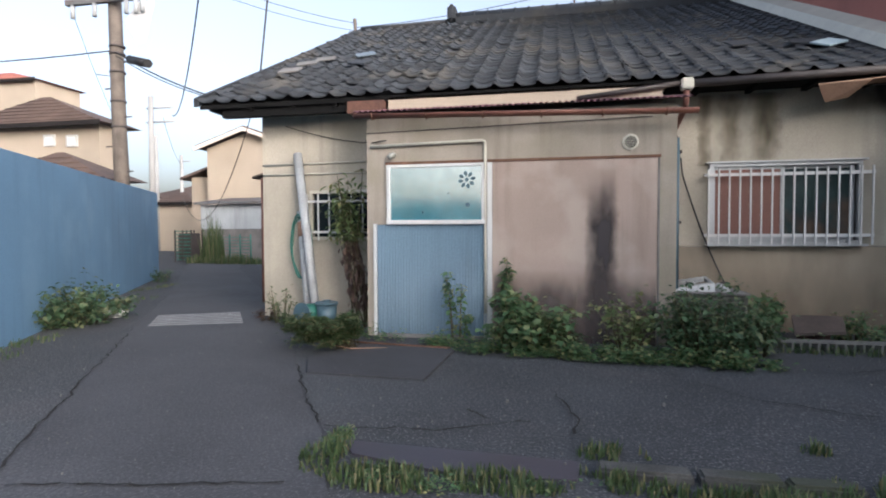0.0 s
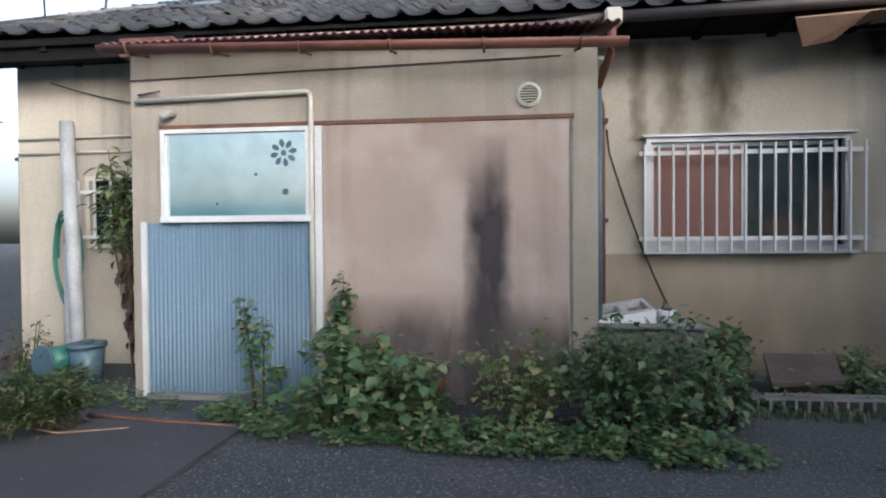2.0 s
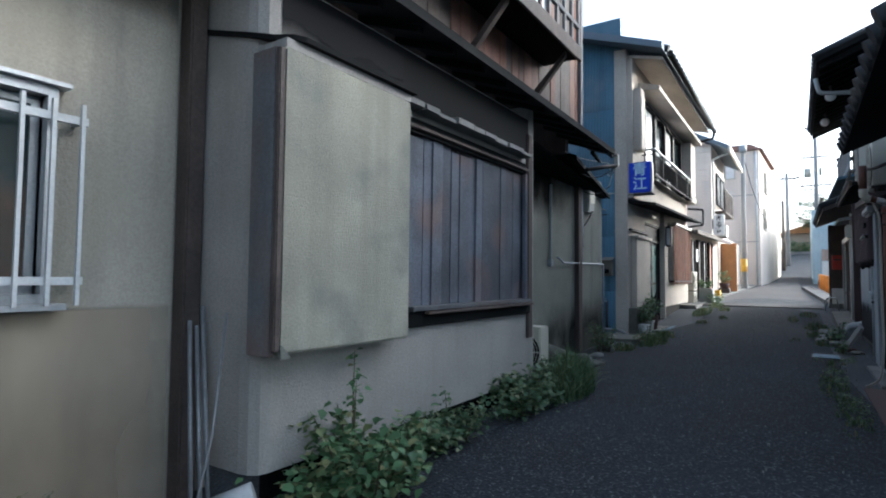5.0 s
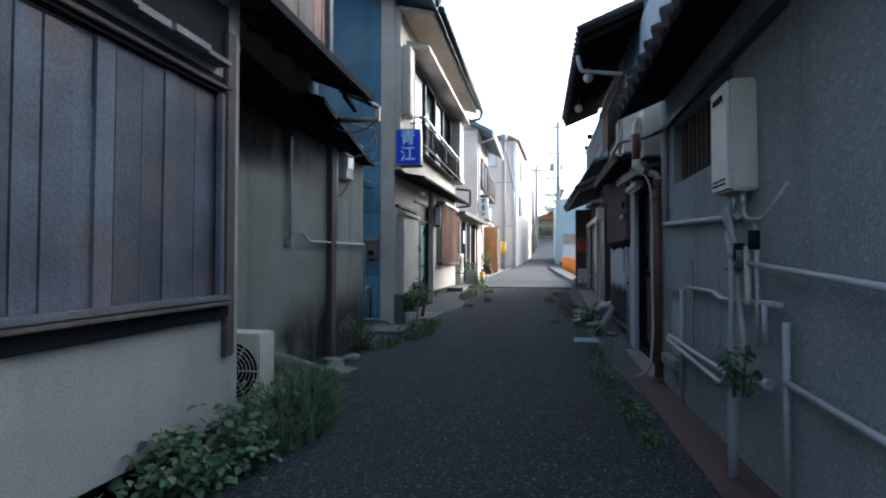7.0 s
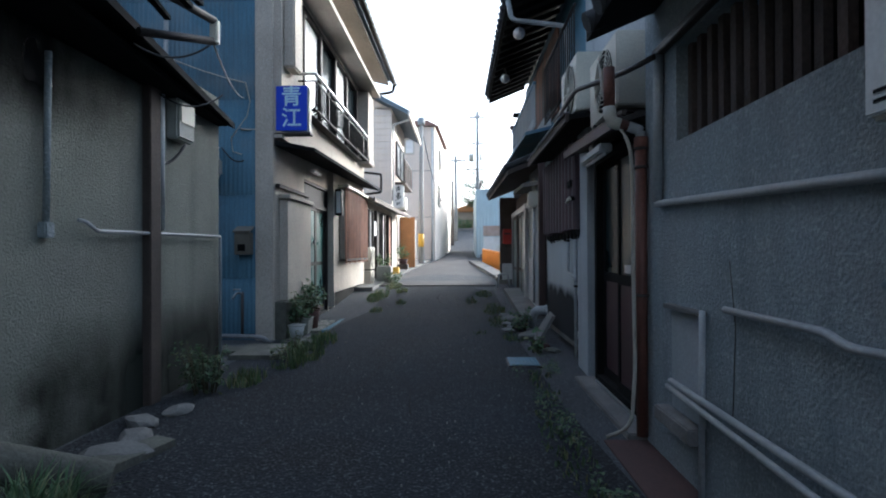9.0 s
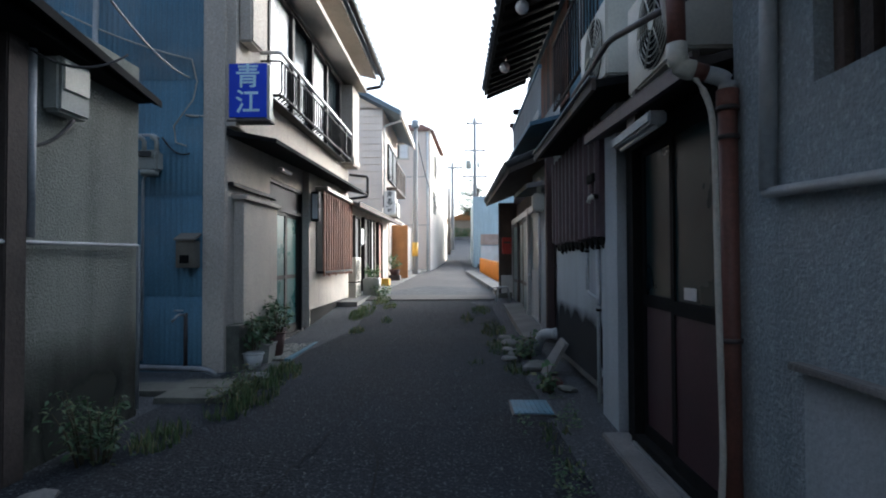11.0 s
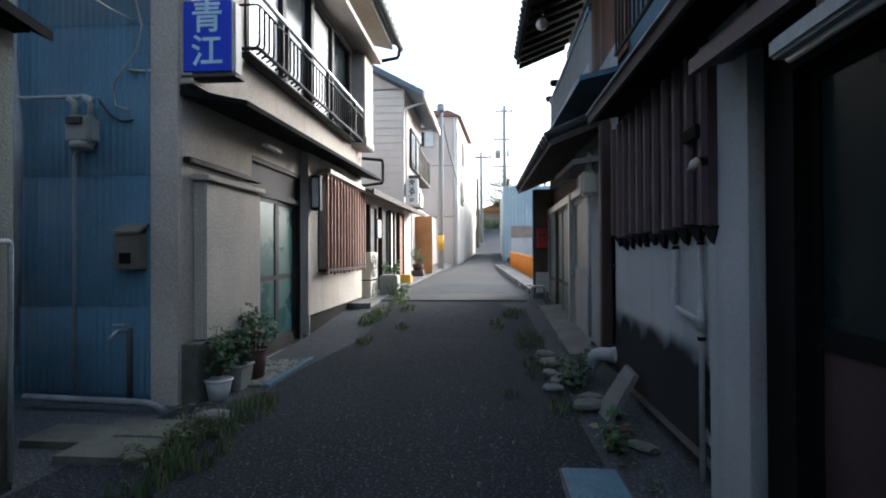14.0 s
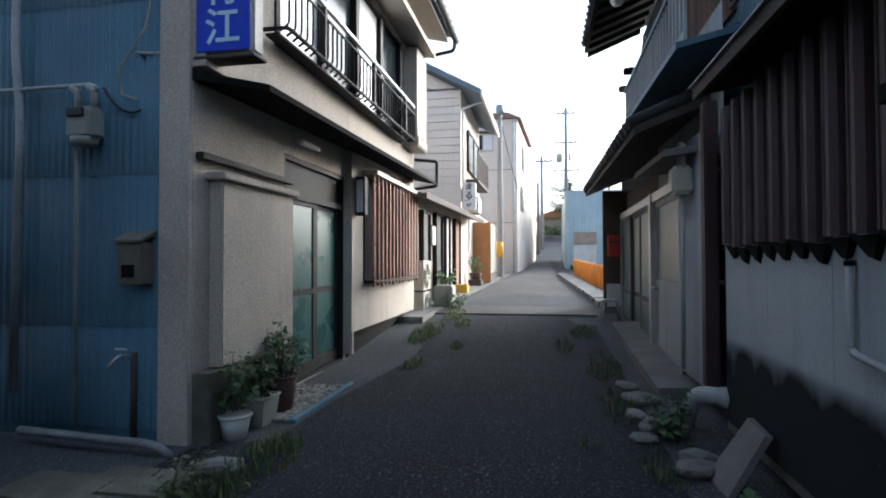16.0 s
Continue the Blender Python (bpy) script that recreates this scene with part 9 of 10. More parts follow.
# ---- loose things before the house ----
def loose_things():
    k = thing("concrete_tank", (1.7, 6.2, 0), "dark mossy concrete tank by the wall", "tank")
    bm = hexa(B(), [(1.36, 5.85, -0.02), (2.04, 5.85, -0.02), (2.04, 6.6, -0.02), (1.36, 6.6, -0.02)], [(1.36, 5.85, 0.55), (2.04, 5.85, 0.55), (2.04, 6.6, 0.55), (1.36, 6.6, 0.55)])
    bmesh.ops.bevel(bm, geom=bm.edges[:], offset=0.02, segments=2, affect="EDGES")
    part("body", bm, M_DARKBASE, k)
    part("lid", bx(1.34, 2.06, 5.83, 6.62, 0.552, 0.575, 0.008), M_CONC, k)
    w = thing("plastic_housing", (1.6, 6.0, 0.58), "broken white plastic appliance top with openings", "appliance part")
    bm = wall_with_holes(B(), "y", 0.0, 0.05, -0.2, 0.2, -0.17, 0.17, [(-0.14, -0.03, -0.08, 0.09), (0.03, 0.16, -0.1, 0.11)])
    bmesh.ops.bevel(bm, geom=[e for e in bm.edges if e.is_manifold and e.calc_face_angle(0) > 1.0], offset=0.008, segments=2, affect="EDGES")
    bm.transform(Matrix.Translation((1.555, 6.13, 0.66)) @ Matrix.Rotation(-0.16, 4, "Y") @ Matrix.Rotation(-1.42, 4, "X"))
    part("shell", bm, M_HOUSING, w)
    part("skirt", hexa(B(), [(1.36, 5.95, 0.577), (1.75, 5.95, 0.577), (1.75, 5.985, 0.577), (1.36, 5.985, 0.577)], [(1.37, 5.96, 0.60), (1.745, 5.96, 0.665), (1.745, 5.98, 0.665), (1.37, 5.98, 0.60)]), M_WHITEPLASTIC, w)
    part("base_sheet", bx(1.40, 1.70, 5.99, 6.29, 0.577, 0.583), M_GREYPLASTIC, w)
    j = thing("plastic_jar", (1.84, 6.0, 0.576), "white plastic jar with a round opening", "jar")
    part("body", tube(B(), [(1.84, 6.02, 0.576), (1.84, 6.02, 0.64), (1.84, 6.02, 0.66)], 0.075, 16, 0.06), M_WHITEPLASTIC, j)
    part("neck", tube(B(), [(1.84, 6.02, 0.66), (1.84, 6.02, 0.675)], 0.035, 12), M_DARKPIPE, j)
    s = thing("slatted_rack", (2.8, 5.9, 0.02), "white plastic slatted rack in the weeds", "rack")
    for y in (5.88, 5.98):
        part("rail", bx(2.35, 3.45, y, y + 0.015, 0.08, 0.10), M_STONE, s)
    for i in range(14):
        part("slat", bx(2.37 + i * 0.08, 2.39 + i * 0.08, 5.87, 6.0, 0.0, 0.08), M_STONE, s)
    b = thing("broken_board", (2.85, 6.25, 0.1), "broken brown board leaning in the weeds", "board")
    part("board", hexa(B(), [(2.55, 6.05, 0.12), (3.05, 6.1, 0.14), (3.15, 6.4, 0.26), (2.65, 6.4, 0.26)], [(2.55, 6.05, 0.15), (3.05, 6.1, 0.17), (3.15, 6.4, 0.29), (2.65, 6.4, 0.29)]), M_OLDWOOD, b)
    part("prop", bx(2.7, 2.95, 6.2, 6.38, 0.0, 0.13), M_TERRA, b)
    for dx, top in ((0.0, 0.95), (0.05, 0.92), (0.09, 1.02)):
        solo("steel_rod", tube(B(), [(4.02 + dx, 6.52, 0.02), (4.16 + dx * 0.8, 6.80, top)], 0.011, 6), M_GALV, "galvanised tube leaning on the post", "tube", "rods by the post")
    solo("bamboo_stick", tube(B(), [(3.9, 6.35, 0.05), (4.05, 6.42, 0.45), (4.21, 6.56, 1.0)], 0.006, 6), M_GALV, "thin bamboo stick leaning on the wall", "stick")
    d = thing("pvc_scrap", (4.0, 6.4, 0.02), "broken white pipe pieces piled on the ground", "scrap")
    for p, q, r in (((3.8, 6.3, 0.08), (4.0, 6.35, 0.08), 0.075), ((4.05, 6.42, 0.1), (4.2, 6.3, 0.16), 0.06), ((3.75, 6.5, 0.05), (4.1, 6.5, 0.05), 0.04)):
        bm = tube(B(), [p, q], r, 14)
        part("pipe_piece", bm, M_PVC, d)
        pv, qv = Vector(p), Vector(q)
        part("pipe_bore", tube(B(), [pv - (qv - pv).normalized() * 0.001, pv - (qv - pv).normalized() * 0.003], r * 0.8, 14), M_BLACK, d)
    # leaning pipes, hose, bucket
    p = thing("leaning_pipe", (-3.1, 6.5, 0), "long grey plastic pipe leaning on the wall", "pipe", "leaning pipes")
    part("tube", tube(B(), [(-2.93, 6.42, 0.0), (-3.4, 6.88, 2.3)], 0.06, 14), M_PVC, p)
    p2 = thing("leaning_pipe", (-3.15, 6.5, 0), "shorter grey plastic pipe leaning on the wall", "pipe", "leaning pipes")
    part("tube", tube(B(), [(-3.08, 6.5, 0.0), (-3.36, 6.86, 1.5)], 0.05, 14), M_PVC, p2)
    part("wrap", tube(B(), [(-3.295, 6.775, 1.15), (-3.33, 6.83, 1.35)], 0.056, 14), M_CARD, p2, "brown tape wrap")
    h = thing("garden_hose", (-3.25, 6.6, 0.6), "green garden hose looped over the pipes", "hose")
    loop = []
    for i in range(61):
        a = i / 60 * 6.283 * 2.5
        loop.append((-3.3 + 0.17 * math.cos(a) + 0.01 * i / 60, 6.72 - 0.05 * math.cos(a) + 0.0008 * i, 1.03 + 0.42 * math.sin(a) + 0.03 * math.sin(i)))
    part("coil", tube(B(), loop, 0.012, 6), M_GREENPIPE, h)
    c = thing("plastic_bucket", (-2.72, 6.25, 0), "blue grey plastic bucket with a lid", "bucket")
    part("body", tube(B(), [(-2.72, 6.25, 0), (-2.72, 6.25, 0.30)], 0.11, 18, 0.13), M_BLUEPLASTIC, c)
    part("lid", tube(B(), [(-2.72, 6.25, 0.30), (-2.72, 6.25, 0.335)], 0.145, 18), M_BLUEPLASTIC, c)
    part("lid_knob", tube(B(), [(-2.72, 6.25, 0.335), (-2.72, 6.25, 0.36)], 0.05, 12), M_BLUEPLASTIC, c)
    c2 = thing("hose_reel", (-2.95, 6.2, 0.0), "teal plastic hose reel lying on its side", "hose reel")
    part("drum", tube(B(), [(-2.98, 6.1, 0.2), (-2.90, 6.32, 0.2)], 0.11, 18), M_GREENPIPE, c2)
    part("flange", tube(B(), [(-2.985, 6.085, 0.2), (-2.98, 6.1, 0.2)], 0.14, 18), M_BLUEPLASTIC, c2)
    part("foot", bx(-3.02, -2.86, 6.1, 6.3, 0.0, 0.1), M_BLUEPLASTIC, c2)
    solo("rusty_rod", tube(B(), bend([(-2.05, 5.42, 0.02), (-1.6, 5.32, 0.03), (-0.95, 5.28, 0.02)], 0.2), 0.012, 6), M_RUST, "rusty bent rod lying on the asphalt", "rod")
    solo("dead_branch", tube(B(), [(-2.3, 5.05, 0.08), (-1.95, 5.05, 0.03), (-1.6, 5.2, 0.02)], 0.005, 5), M_CARD, "pale dead branch on the asphalt", "branch")
    solo("roadside_stone", bx(0.3, 0.75, 2.56, 2.68, -0.02, 0.05, 0.015), M_KERBDARK, "broken kerb stone in the yard", "kerb stone", "kerb stones in the yard")
    solo("roadside_stone", bx(0.78, 1.15, 2.55, 2.67, -0.02, 0.055, 0.015), M_KERBDARK, "broken kerb stone in the yard", "kerb stone", "kerb stones in the yard")
    solo("roadside_stone", bx(1.18, 1.5, 2.57, 2.68, -0.02, 0.04, 0.015), M_KERBDARK, "broken kerb stone in the yard", "kerb stone", "kerb stones in the yard")
    m = thing("manhole", (12.45, 3.85, gz(12.45)), "blue painted square drain lid with ribs", "manhole")
    z = gz(12.45)
    part("frame", bx(12.2, 12.68, 3.66, 4.02, z - 0.02, z + 0.012, 0.004), M_DARKPIPE, m)
    part("lid", bx(12.22, 12.66, 3.68, 4.0, z + 0.012, z + 0.02, 0.003), M_BLUEMANHOLE, m)
    for i in range(7):
        part("rib", bx(12.25, 12.63, 3.70 + i * 0.042, 3.715 + i * 0.042, z + 0.02, z + 0.026), M_BLUEMANHOLE, m)
    sl = thing("gutter_slabs", (12.9, 6.9, 0), "loose concrete gutter slabs by the blue wall", "slab")
    for i, (x, y, a) in enumerate(((12.7, 6.85, 0.1), (13.1, 6.9, -0.1), (12.95, 7.3, 0.2))):
        part("slab", hexa(B(), [(x - 0.18, y - 0.3, 0.0), (x + 0.18, y - 0.3 + a * 0.1, 0.0), (x + 0.18, y + 0.3, 0.0), (x - 0.18, y + 0.3, 0.0)], [(x - 0.17, y - 0.29, 0.09), (x + 0.17, y - 0.29 + a * 0.1, 0.1), (x + 0.17, y + 0.29, 0.1), (x - 0.17, y + 0.29, 0.09)]), M_DARKBASE, sl)


loose_things()


# ---- ground surfaces ----
def flat(name, pts, z, material, label, category, cut=0.012):
    """A thin paved sheet with a worn edge."""
    bm = hexa(B(), [(x, y, gz(x) - 0.02) for x, y in pts], [(x, y, gz(x) + z) for x, y in pts])
    bmesh.ops.recalc_face_normals(bm, faces=bm.faces[:])
    return struct(name, bm, material, label, category)


def strip(name, pairs, z, material, label, category):
    """A paved strip between two edges, each pair a left and a right point."""
    bm = B()
    rows = [[bm.verts.new((x, y, gz(x) + z)) for x, y in p] for p in pairs]
    for a, b in zip(rows, rows[1:]):
        bm.faces.new((a[0], a[1], b[1], b[0]))
    bmesh.ops.recalc_face_normals(bm, faces=bm.faces[:])
    if bm.faces[0].normal.z < 0:
        bmesh.ops.reverse_faces(bm, faces=bm.faces[:])
    return struct(name, bm, material, label, category)


strip("road_lane", [((1.85, -5.0), (3.9, -5.0)), ((-1.2, -0.4), (0.4, 0.0)), ((-2.65, 1.94), (-0.98, 2.2)), ((-3.1, 2.6), (-1.12, 2.5)), ((-3.4, 3.1), (-1.3, 2.88)), ((-3.9, 3.85), (-1.7, 3.5)), ((-4.3, 4.5), (-2.0, 4.0)), ((-4.85, 5.36), (-2.5, 4.9)), ((-5.6, 6.5), (-3.4, 6.3)), ((-7.0, 8.8), (-4.6, 8.4)), ((-13.0, 17.5), (-10.0, 16.0)), ((-18, 25), (-14.5, 24))], 0.016, M_LANE, "worn grey concrete lane between the walls", "road")
flat("patch_asphalt", [(-2.0, 4.15), (-0.95, 4.1), (-0.9, 5.3), (-1.9, 5.35), (-2.2, 4.6)], 0.02, mat("new_asphalt", (0.056, 0.057, 0.064), 0.86, 0.35, 1.2, 60, 0.9), "darker asphalt patch before the door", "road")
flat("patch_plate", [(-1.12, 2.78), (0.22, 2.72), (0.2, 2.5), (-0.4, 2.45), (-1.0, 2.6)], 0.014, M_WATER, "damp purple grey slab in the yard", "road")
flat("patch_far_concrete", [(20.3, 3.65), (30, 4.1), (45, 4.3), (49, 4.4), (49, 5.3), (36, 5.8), (27, 6.7), (20.3, 6.6)], 0.03, mat("far_concrete_road", (0.080, 0.074, 0.071), 0.88, 0.45, 0.45, 40, 0.7, stain=(0.045, 0.042, 0.042), stain_amt=0.7, speck=(0.15, 0.14, 0.135), speck_scale=30, speck_amt=0.4), "pale concrete part of the lane", "road")
flat("pavement_kerb", [(19.4, 6.62), (36, 6.1), (36, 7.0), (19.4, 7.3)], 0.1, M_STONE, "low pale kerb before the shops", "pavement")

# darker copy of the yard asphalt; the lane's shade is in its colour
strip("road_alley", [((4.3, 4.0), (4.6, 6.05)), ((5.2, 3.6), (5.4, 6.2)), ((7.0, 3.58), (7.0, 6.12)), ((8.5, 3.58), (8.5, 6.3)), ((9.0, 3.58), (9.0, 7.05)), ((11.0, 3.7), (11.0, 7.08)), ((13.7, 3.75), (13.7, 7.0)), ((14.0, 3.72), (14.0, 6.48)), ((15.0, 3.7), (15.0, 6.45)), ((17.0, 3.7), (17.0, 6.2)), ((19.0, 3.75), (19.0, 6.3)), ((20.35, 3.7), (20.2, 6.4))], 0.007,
      mat("shaded_alley_asphalt", (0.0235, 0.0275, 0.033), 0.9, 0.4, 0.8, 45, 1.0, stain=(0.017, 0.0175, 0.019), stain_amt=0.7, bumpd=0.02, spec=0.25, speck=(0.11, 0.113, 0.122), speck_scale=50, speck_amt=0.75), "coarse asphalt of the lane, darkened for shade", "road")


def cracks():
    rnd = random.Random(77)
    bm = B()
    lines = [[(-4.85, 5.36), (-2.65, 1.94), (-1.2, -0.4)], [(-2.2, 4.4), (-1.7, 3.5), (-1.33, 2.9)], [(-1.3, 2.95), (-0.6, 3.0), (0.0, 3.3)], [(0.1, 3.9), (0.25, 3.4), (0.2, 3.0)], [(-0.5, 3.4), (-0.2, 3.2)],
             [(1.2, 4.4), (1.5, 4.0), (2.2, 3.7)], [(9.8, 5.8), (10.9, 5.5), (12.5, 5.3), (13.2, 5.6)], [(10.5, 4.9), (11.4, 5.0), (12.2, 5.3)], [(2.5, 4.9), (3.4, 5.3), (4.4, 5.2)], [(-2.5, 1.9), (-1.1, 2.2)]]
    for ln in lines:
        pts = [Vector((x, y, 0)) for x, y in ln]
        out = []
        for a, b in zip(pts, pts[1:]):
            n = max(2, int((b - a).length / 0.08))
            out += [a.lerp(b, i / n) + Vector((rnd.gauss(0, 0.012), rnd.gauss(0, 0.012), 0)) for i in range(n)]
        for a, b in zip(out, out[1:]):
            w = rnd.uniform(0.003, 0.01)
            sd = (b - a).cross(Vector((0, 0, 1))).normalized() * w
            za, zb = gz(a.x) + 0.0235, gz(b.x) + 0.0235
            bm.faces.new([bm.verts.new((p.x, p.y, z)) for p, z in ((a - sd, za), (b - sd, zb), (b + sd, zb), (a + sd, za))])
    struct("road_cracks", bm, mat("dirt_filled_crack", (0.035, 0.034, 0.033), 0.95, 0.4, 3, 60, 0.3, spec=0.15), "thin cracks and joints in the paving", "crack")
    bm = B()
    for i in range(700):
        x, y = rnd.choice(((rnd.uniform(-5, 4), rnd.uniform(0.5, 5.5)), (rnd.uniform(3, 20), rnd.uniform(3.6, 6.4))))
        s = rnd.uniform(0.002, 0.006)
        if rnd.random() < 0.03:
            s *= 2.5
        a = rnd.uniform(0, 6.28)
        p = [(x + s * math.cos(a + k * 1.57) * rnd.uniform(0.6, 1.3), y + s * math.sin(a + k * 1.57), gz(x) + 0.012) for k in range(4)]
        hexa(bm, p, [(q[0], q[1], q[2] + s * 0.8 + 0.01) for q in p])
    tagged(mesh_ob("grit", bm, M_STONE), "pale grit and litter scattered on the paving", "grit", "", "stuff")


cracks()


def pine(x, y, z, h, seed):
    rnd = random.Random(seed)
    t = thing("pine_tree", (x, y, z), "distant spreading pine tree with gaps in its crown", "tree")
    bm = B()
    verts, faces = [], []
    trunk = [Vector((x, y, z)), Vector((x, y + 0.3, z + h * 0.4)), Vector((x, y + 0.1, z + h * 0.75)), Vector((x, y - 0.2, z + h))]
    tube(bm, trunk, 0.25, 8, 0.08)
    for i in range(16):
        u = rnd.uniform(0.3, 1)
        a = trunk[0].lerp(trunk[3], u)
        ang = rnd.uniform(0, 6.28)
        ln = h * rnd.uniform(0.25, 0.5) * (1.25 - u * 0.6)
        b = a + Vector((math.cos(ang) * ln, math.sin(ang) * ln, rnd.uniform(0, 0.15) * h))
        tube(bm, [a, a.lerp(b, 0.5) + Vector((0, 0, -0.1)), b], 0.08, 5, 0.03)
        for k in range(5):
            c = a.lerp(b, rnd.uniform(0.45, 1.05)) + Vector((rnd.gauss(0, 0.2), rnd.gauss(0, 0.2), rnd.gauss(0.1, 0.1)))
            for j in range(30):
                p = c + Vector((rnd.gauss(0, 0.35), rnd.gauss(0, 0.35), rnd.gauss(0, 0.14)))
                e = rnd.uniform(0, 6.28)
                leaf_geo(rnd, p, Vector((math.cos(e), math.sin(e), rnd.uniform(-0.2, 0.6))).normalized(), Vector((0, 0, 1)), rnd.uniform(0.15, 0.32), 0.25, verts, faces)
    part("trunk", bm, M_POLEWOOD, t)
    from_lists("crown", verts, faces, M_LEAFDARK, t)


pine(62.8, 2.6, 3.4, 5.2, 3)
pine(66, -1.5, 4.0, 5.5, 4)
bush(63.5, 4.2, 1.6, 1.4, 1.4, 900, 0.2, M_LEAF, "rounded green bushes at the top of the slope", 50, 0.4, 26, z0=3.5)


# ---- roof tiles of the old house ----
def roof_tiles():
    TW, TL = 0.265, 0.225
    cs, sn = 1 / math.sqrt(1 + SL * SL), SL / math.sqrt(1 + SL * SL)
    prof = [(-0.136, 0.018), (-0.112, 0.043), (-0.084, 0.041), (-0.06, 0.016), (-0.03, -0.002), (0.03, -0.006), (0.09, -0.002), (0.135, 0.012)]
    verts, faces = [], []
    for v, dz in ((-0.02, 0.03), (TL + 0.05, 0.0)):
        for u, h in prof:
            verts.append((u, v * cs - (h + dz) * sn, v * sn + (h + dz) * cs))
    for u, h in prof:
        verts.append((u, -0.02 * cs - (h + 0.006) * sn, -0.02 * sn + (h + 0.006) * cs))
    n = len(prof)
    for i in range(n - 1):
        faces.append((i, i + 1, n + i + 1, n + i))
        faces.append((2 * n + i, 2 * n + i + 1, i + 1, i))
    me = bpy.data.meshes.new("tile")
    me.from_pydata(verts, [], faces)
    me.materials.append(M_TILE)
    for p in me.polygons:
        p.use_smooth = True
    rnd = random.Random(9)
    made = 0
    rest_v, rest_f = [], []
    rows = int((RY - EY) / (TL * cs))
    cols = int((4.2 + 4.6) / TW) + 1
    base_inv = house_roof.matrix_basis.inverted()
    for r in range(rows):
        for c in range(cols):
            x = -4.5 + c * TW
            if x > 4.15:
                continue
            s = -0.03 + r * TL
            y, z = EY + s * cs, EZ + s * sn
            wild = 1.0 if x > -1.5 else 2.2
            jit = Matrix.Translation((x + rnd.gauss(0, 0.006 * wild), y + rnd.gauss(0, 0.008 * wild), z + abs(rnd.gauss(0, 0.004 * wild)))) @ Matrix.Rotation(rnd.gauss(0, 0.018 * wild), 4, "Z") @ Matrix.Rotation(rnd.gauss(0, 0.012 * wild), 4, "X")
            if r < 9:
                o = new("tile", me)
                put_under(o, house_roof)
                o.matrix_basis = jit
                made += 1
            else:
                k = len(rest_v)
                rest_v += [jit @ Vector(v) for v in verts]
                rest_f += [tuple(i + k for i in f) for f in faces]
    m2 = bpy.data.meshes.new("far_tiles")
    m2.from_pydata([tuple(v) for v in rest_v], [], rest_f)
    m2.materials.append(M_TILE)
    o = put_under(new("far_tiles", m2), house_roof)
    o["kind"] = "stuff"
    # ridge
    part("ridge", tube(B(), [(-2.2, RY, rz(RY) + 0.12), (4.2, RY, rz(RY) + 0.12)], 0.13, 10), M_TILE, house_roof)
    part("ridge_course", bx(-2.2, 4.2, RY - 0.16, RY + 0.16, rz(RY) - 0.05, rz(RY) + 0.1), M_TILE, house_roof)
    for i in range(20):
        part("ridge_joint", tube(B(), [(-2.1 + i * 0.32, RY, rz(RY) + 0.12), (-2.06 + i * 0.32, RY, rz(RY) + 0.12)], 0.15, 10), M_TILE, house_roof)
    part("ridge_end", bx(-2.4, -2.2, RY - 0.2, RY + 0.2, rz(RY) + 0.02, rz(RY) + 0.42, 0.06), M_TILE, house_roof, "grey ornamental end tile")
    part("ridge_course", tube(B(), [(-4.6, RY, rz(RY) + 0.02), (-2.4, RY, rz(RY) + 0.05)], 0.08, 8), M_TILE, house_roof)
    # slipped tiles
    for x, y, a, m in ((-3.1, 8.9, 0.5, M_ROOFBLUE), (-2.95, 8.2, -0.4, M_TILE), (-3.75, 8.7, 0.2, M_STONE), (-3.95, 8.4, 0.25, M_STONE), (-4.0, 7.9, 0.1, M_CONC), (3.4, 7.4, 0.6, M_PALEBLUE), (3.2, 7.55, -0.3, M_TILE), (2.5, 7.7, 0.2, M_TILE)):
        bm = bx(-0.17, 0.17, -0.13, 0.13, 0, 0.02, 0.003)
        bm.transform(Matrix.Translation((x, y, rz(y) + 0.085)) @ Matrix.Rotation(math.atan(SL) + 0.05, 4, "X") @ Matrix.Rotation(a, 4, "Z"))
        part("slipped_tile", bm, m, house_roof)
    # verge and flashing
    part("verge", hexa(B(), [(-4.66, EY - 0.05, EZ - 0.06), (-4.58, EY - 0.05, EZ - 0.06), (-4.58, RY, rz(RY) - 0.06), (-4.66, RY, rz(RY) - 0.06)], [(-4.66, EY - 0.05, EZ + 0.06), (-4.58, EY - 0.05, EZ + 0.06), (-4.58, RY, rz(RY) + 0.06), (-4.66, RY, rz(RY) + 0.06)]), M_TILE, house_roof)
    f = thing("flashing", (4.05, 9, 4.5), "pale sloping flashing between roof and red wall", "flashing", kind="structure")
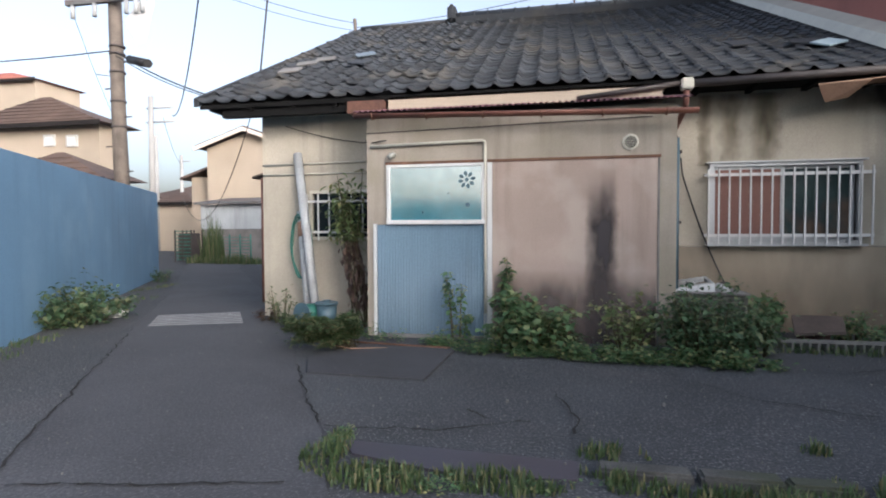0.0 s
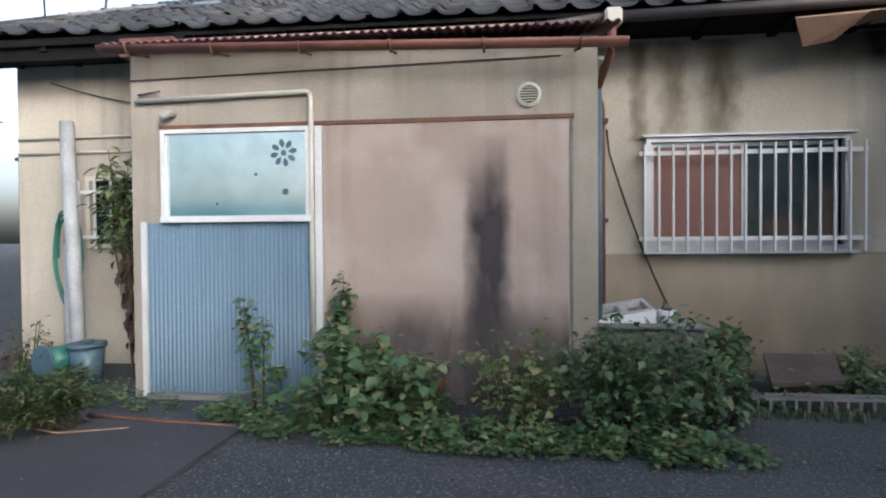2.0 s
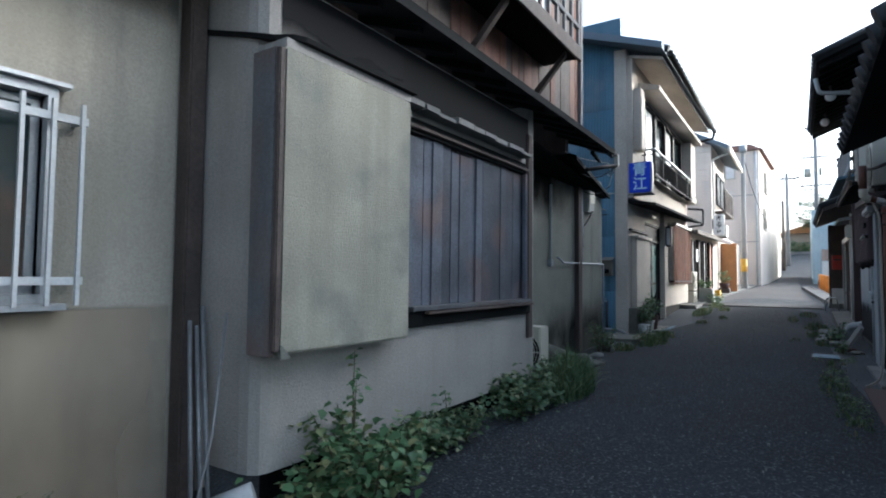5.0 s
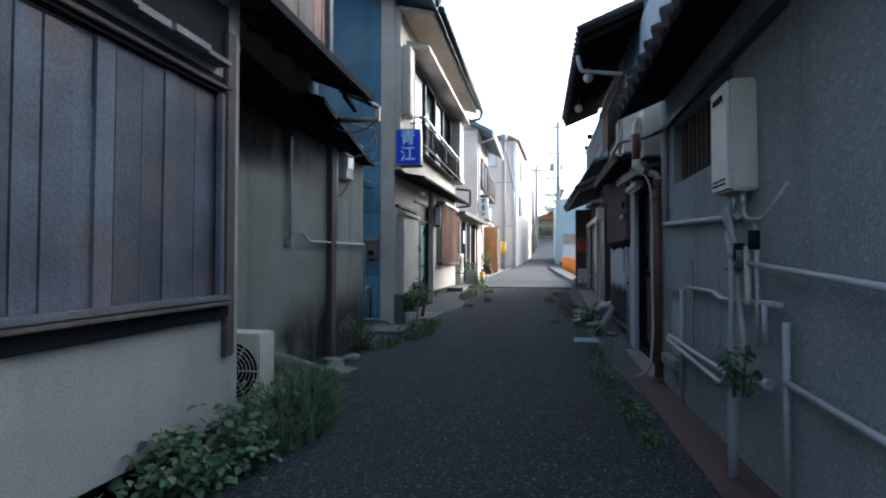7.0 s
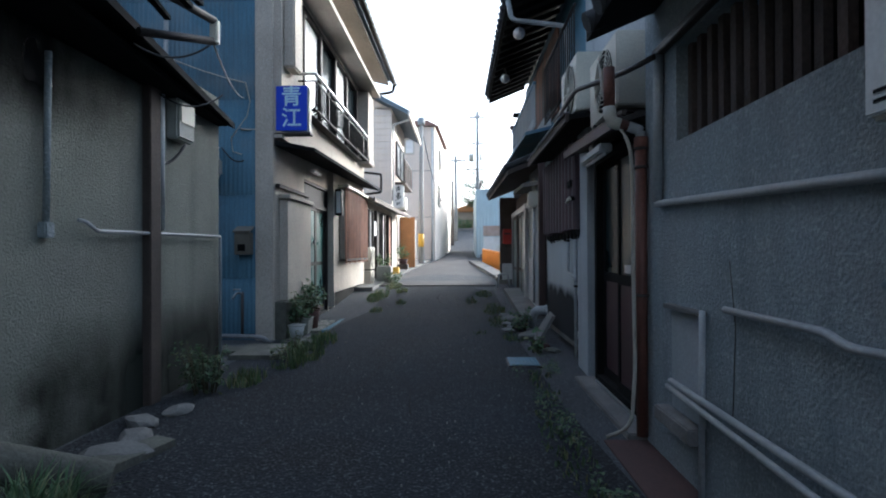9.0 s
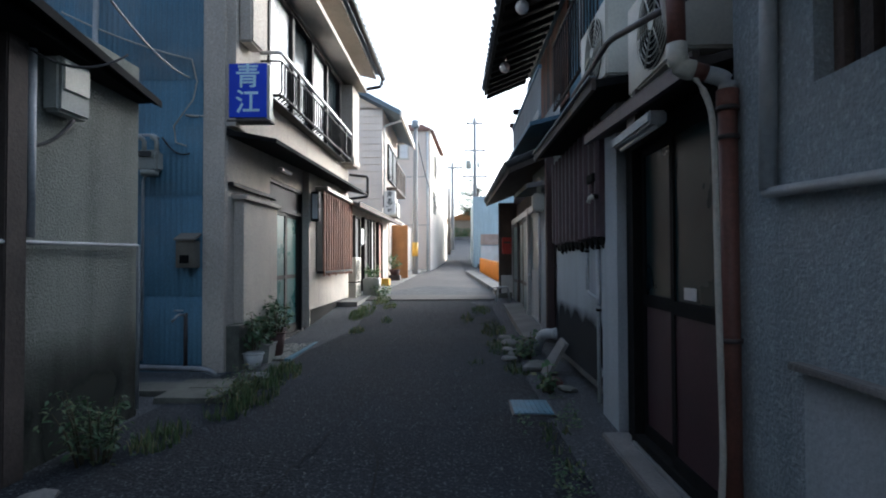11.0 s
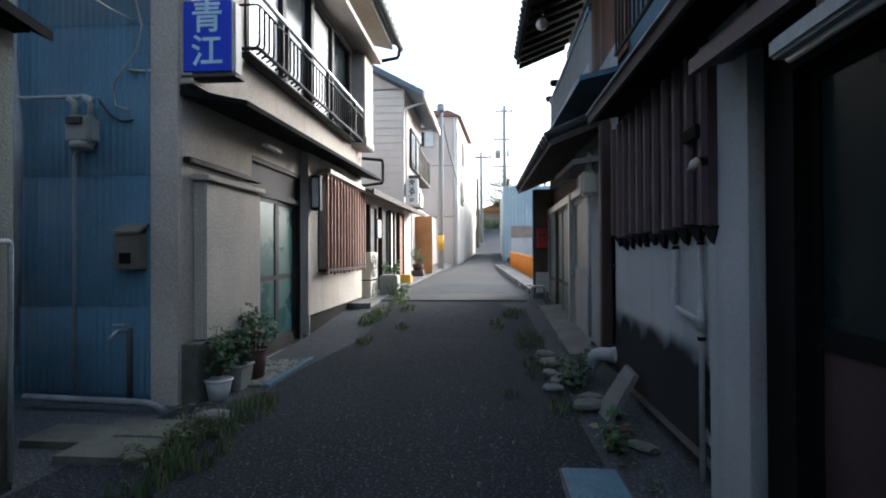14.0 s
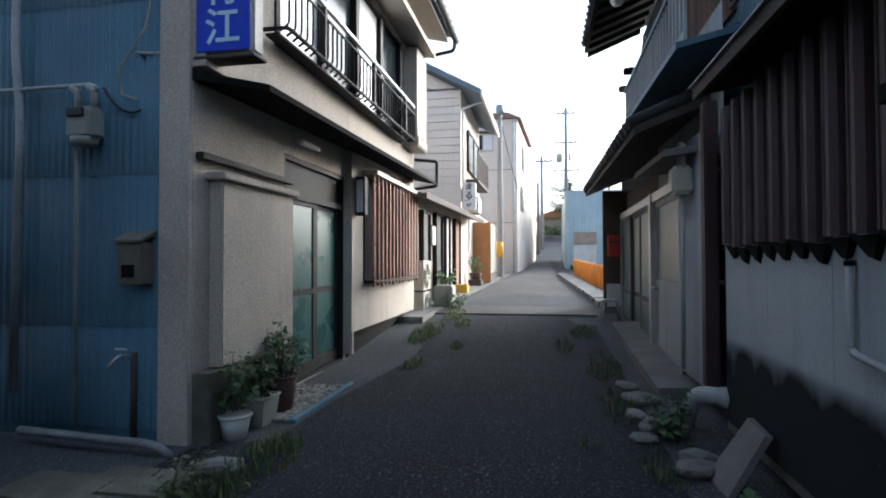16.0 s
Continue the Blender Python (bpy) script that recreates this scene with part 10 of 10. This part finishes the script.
    part("strip", hexa(B(), [(3.82, 6.6, rz(6.6) + 0.05), (4.1, 6.6, rz(6.6) + 0.05), (4.1, RY, rz(RY) + 0.05), (3.82, RY, rz(RY) + 0.05)], [(3.9, 6.6, rz(6.6) + 0.18), (4.098, 6.6, rz(6.6) + 0.26), (4.098, RY, rz(RY) + 0.26), (3.9, RY, rz(RY) + 0.18)]), M_OLDWHITE, f)
    a = thing("roof_bracket", (0.75, 12.8, 6.3), "small rusty bracket on the ridge", "bracket")
    part("frame", tube(B(), bend([(0.55, RY, rz(RY) + 0.2), (0.55, RY, rz(RY) + 0.5), (1.05, RY, rz(RY) + 0.5), (1.05, RY, rz(RY) + 0.2)], 0.04), 0.025, 6), M_RUST, a)
    part("stub", tube(B(), [(0.8, RY, rz(RY) + 0.5), (0.8, RY, rz(RY) + 0.75)], 0.02, 6), M_RUST, a)
    s = thing("roof_mast", (-5.6, 15, 5), "short mast with insulators behind the roof", "mast")
    part("mast", tube(B(), [(-5.4, 15.0, 4), (-5.55, 15.0, 7.35)], 0.05, 6), M_POLEWOOD, s)
    part("insulator", tube(B(), [(-5.5, 15.0, 6.9), (-5.0, 15.0, 7.05)], 0.06, 6), M_PVC, s)


roof_tiles()
struct("wall_house_back", bx(-8.2, 4.1, 19.2, 19.35, 0, 3.2), M_PLASTER, "plain back wall of the tiled house", "wall")

# plain unseen walls that close the yard behind; the teal one feeds the window reflection
struct("wall_yard_shed", bx(-14, 9, -9.3, -9.0, -0.05, 2.4), mat("teal_shed_paint", (0.05, 0.34, 0.42), 0.7, 0.15, 0.8, 50, 0.1, streak=0.2), "unseen teal wall across the yard, added for the window's reflection", "wall")
struct("wall_yard_side", bx(9.0, 9.2, -9.3, -4.0, -0.05, 2.4), M_GREYWALL, "plain grey wall beside the yard", "wall")
struct("eave_west", hexa(B(), [(-4.35, 7.3, 2.02), (-3.97, 7.3, 2.12), (-3.97, 8.4, 2.12), (-4.35, 8.4, 2.02)], [(-4.35, 7.3, 2.05), (-3.97, 7.3, 2.16), (-3.97, 8.4, 2.16), (-4.35, 8.4, 2.05)]), M_OLDWOOD, "small weathered hood on the side wall", "hood")
pipe("downpipe", [(-4.03, 7.05, 2.0), (-4.03, 7.05, 0.2)], 0.03, M_BROWNPIPE, "rust brown downpipe on the house corner", "downpipe", rb=0)
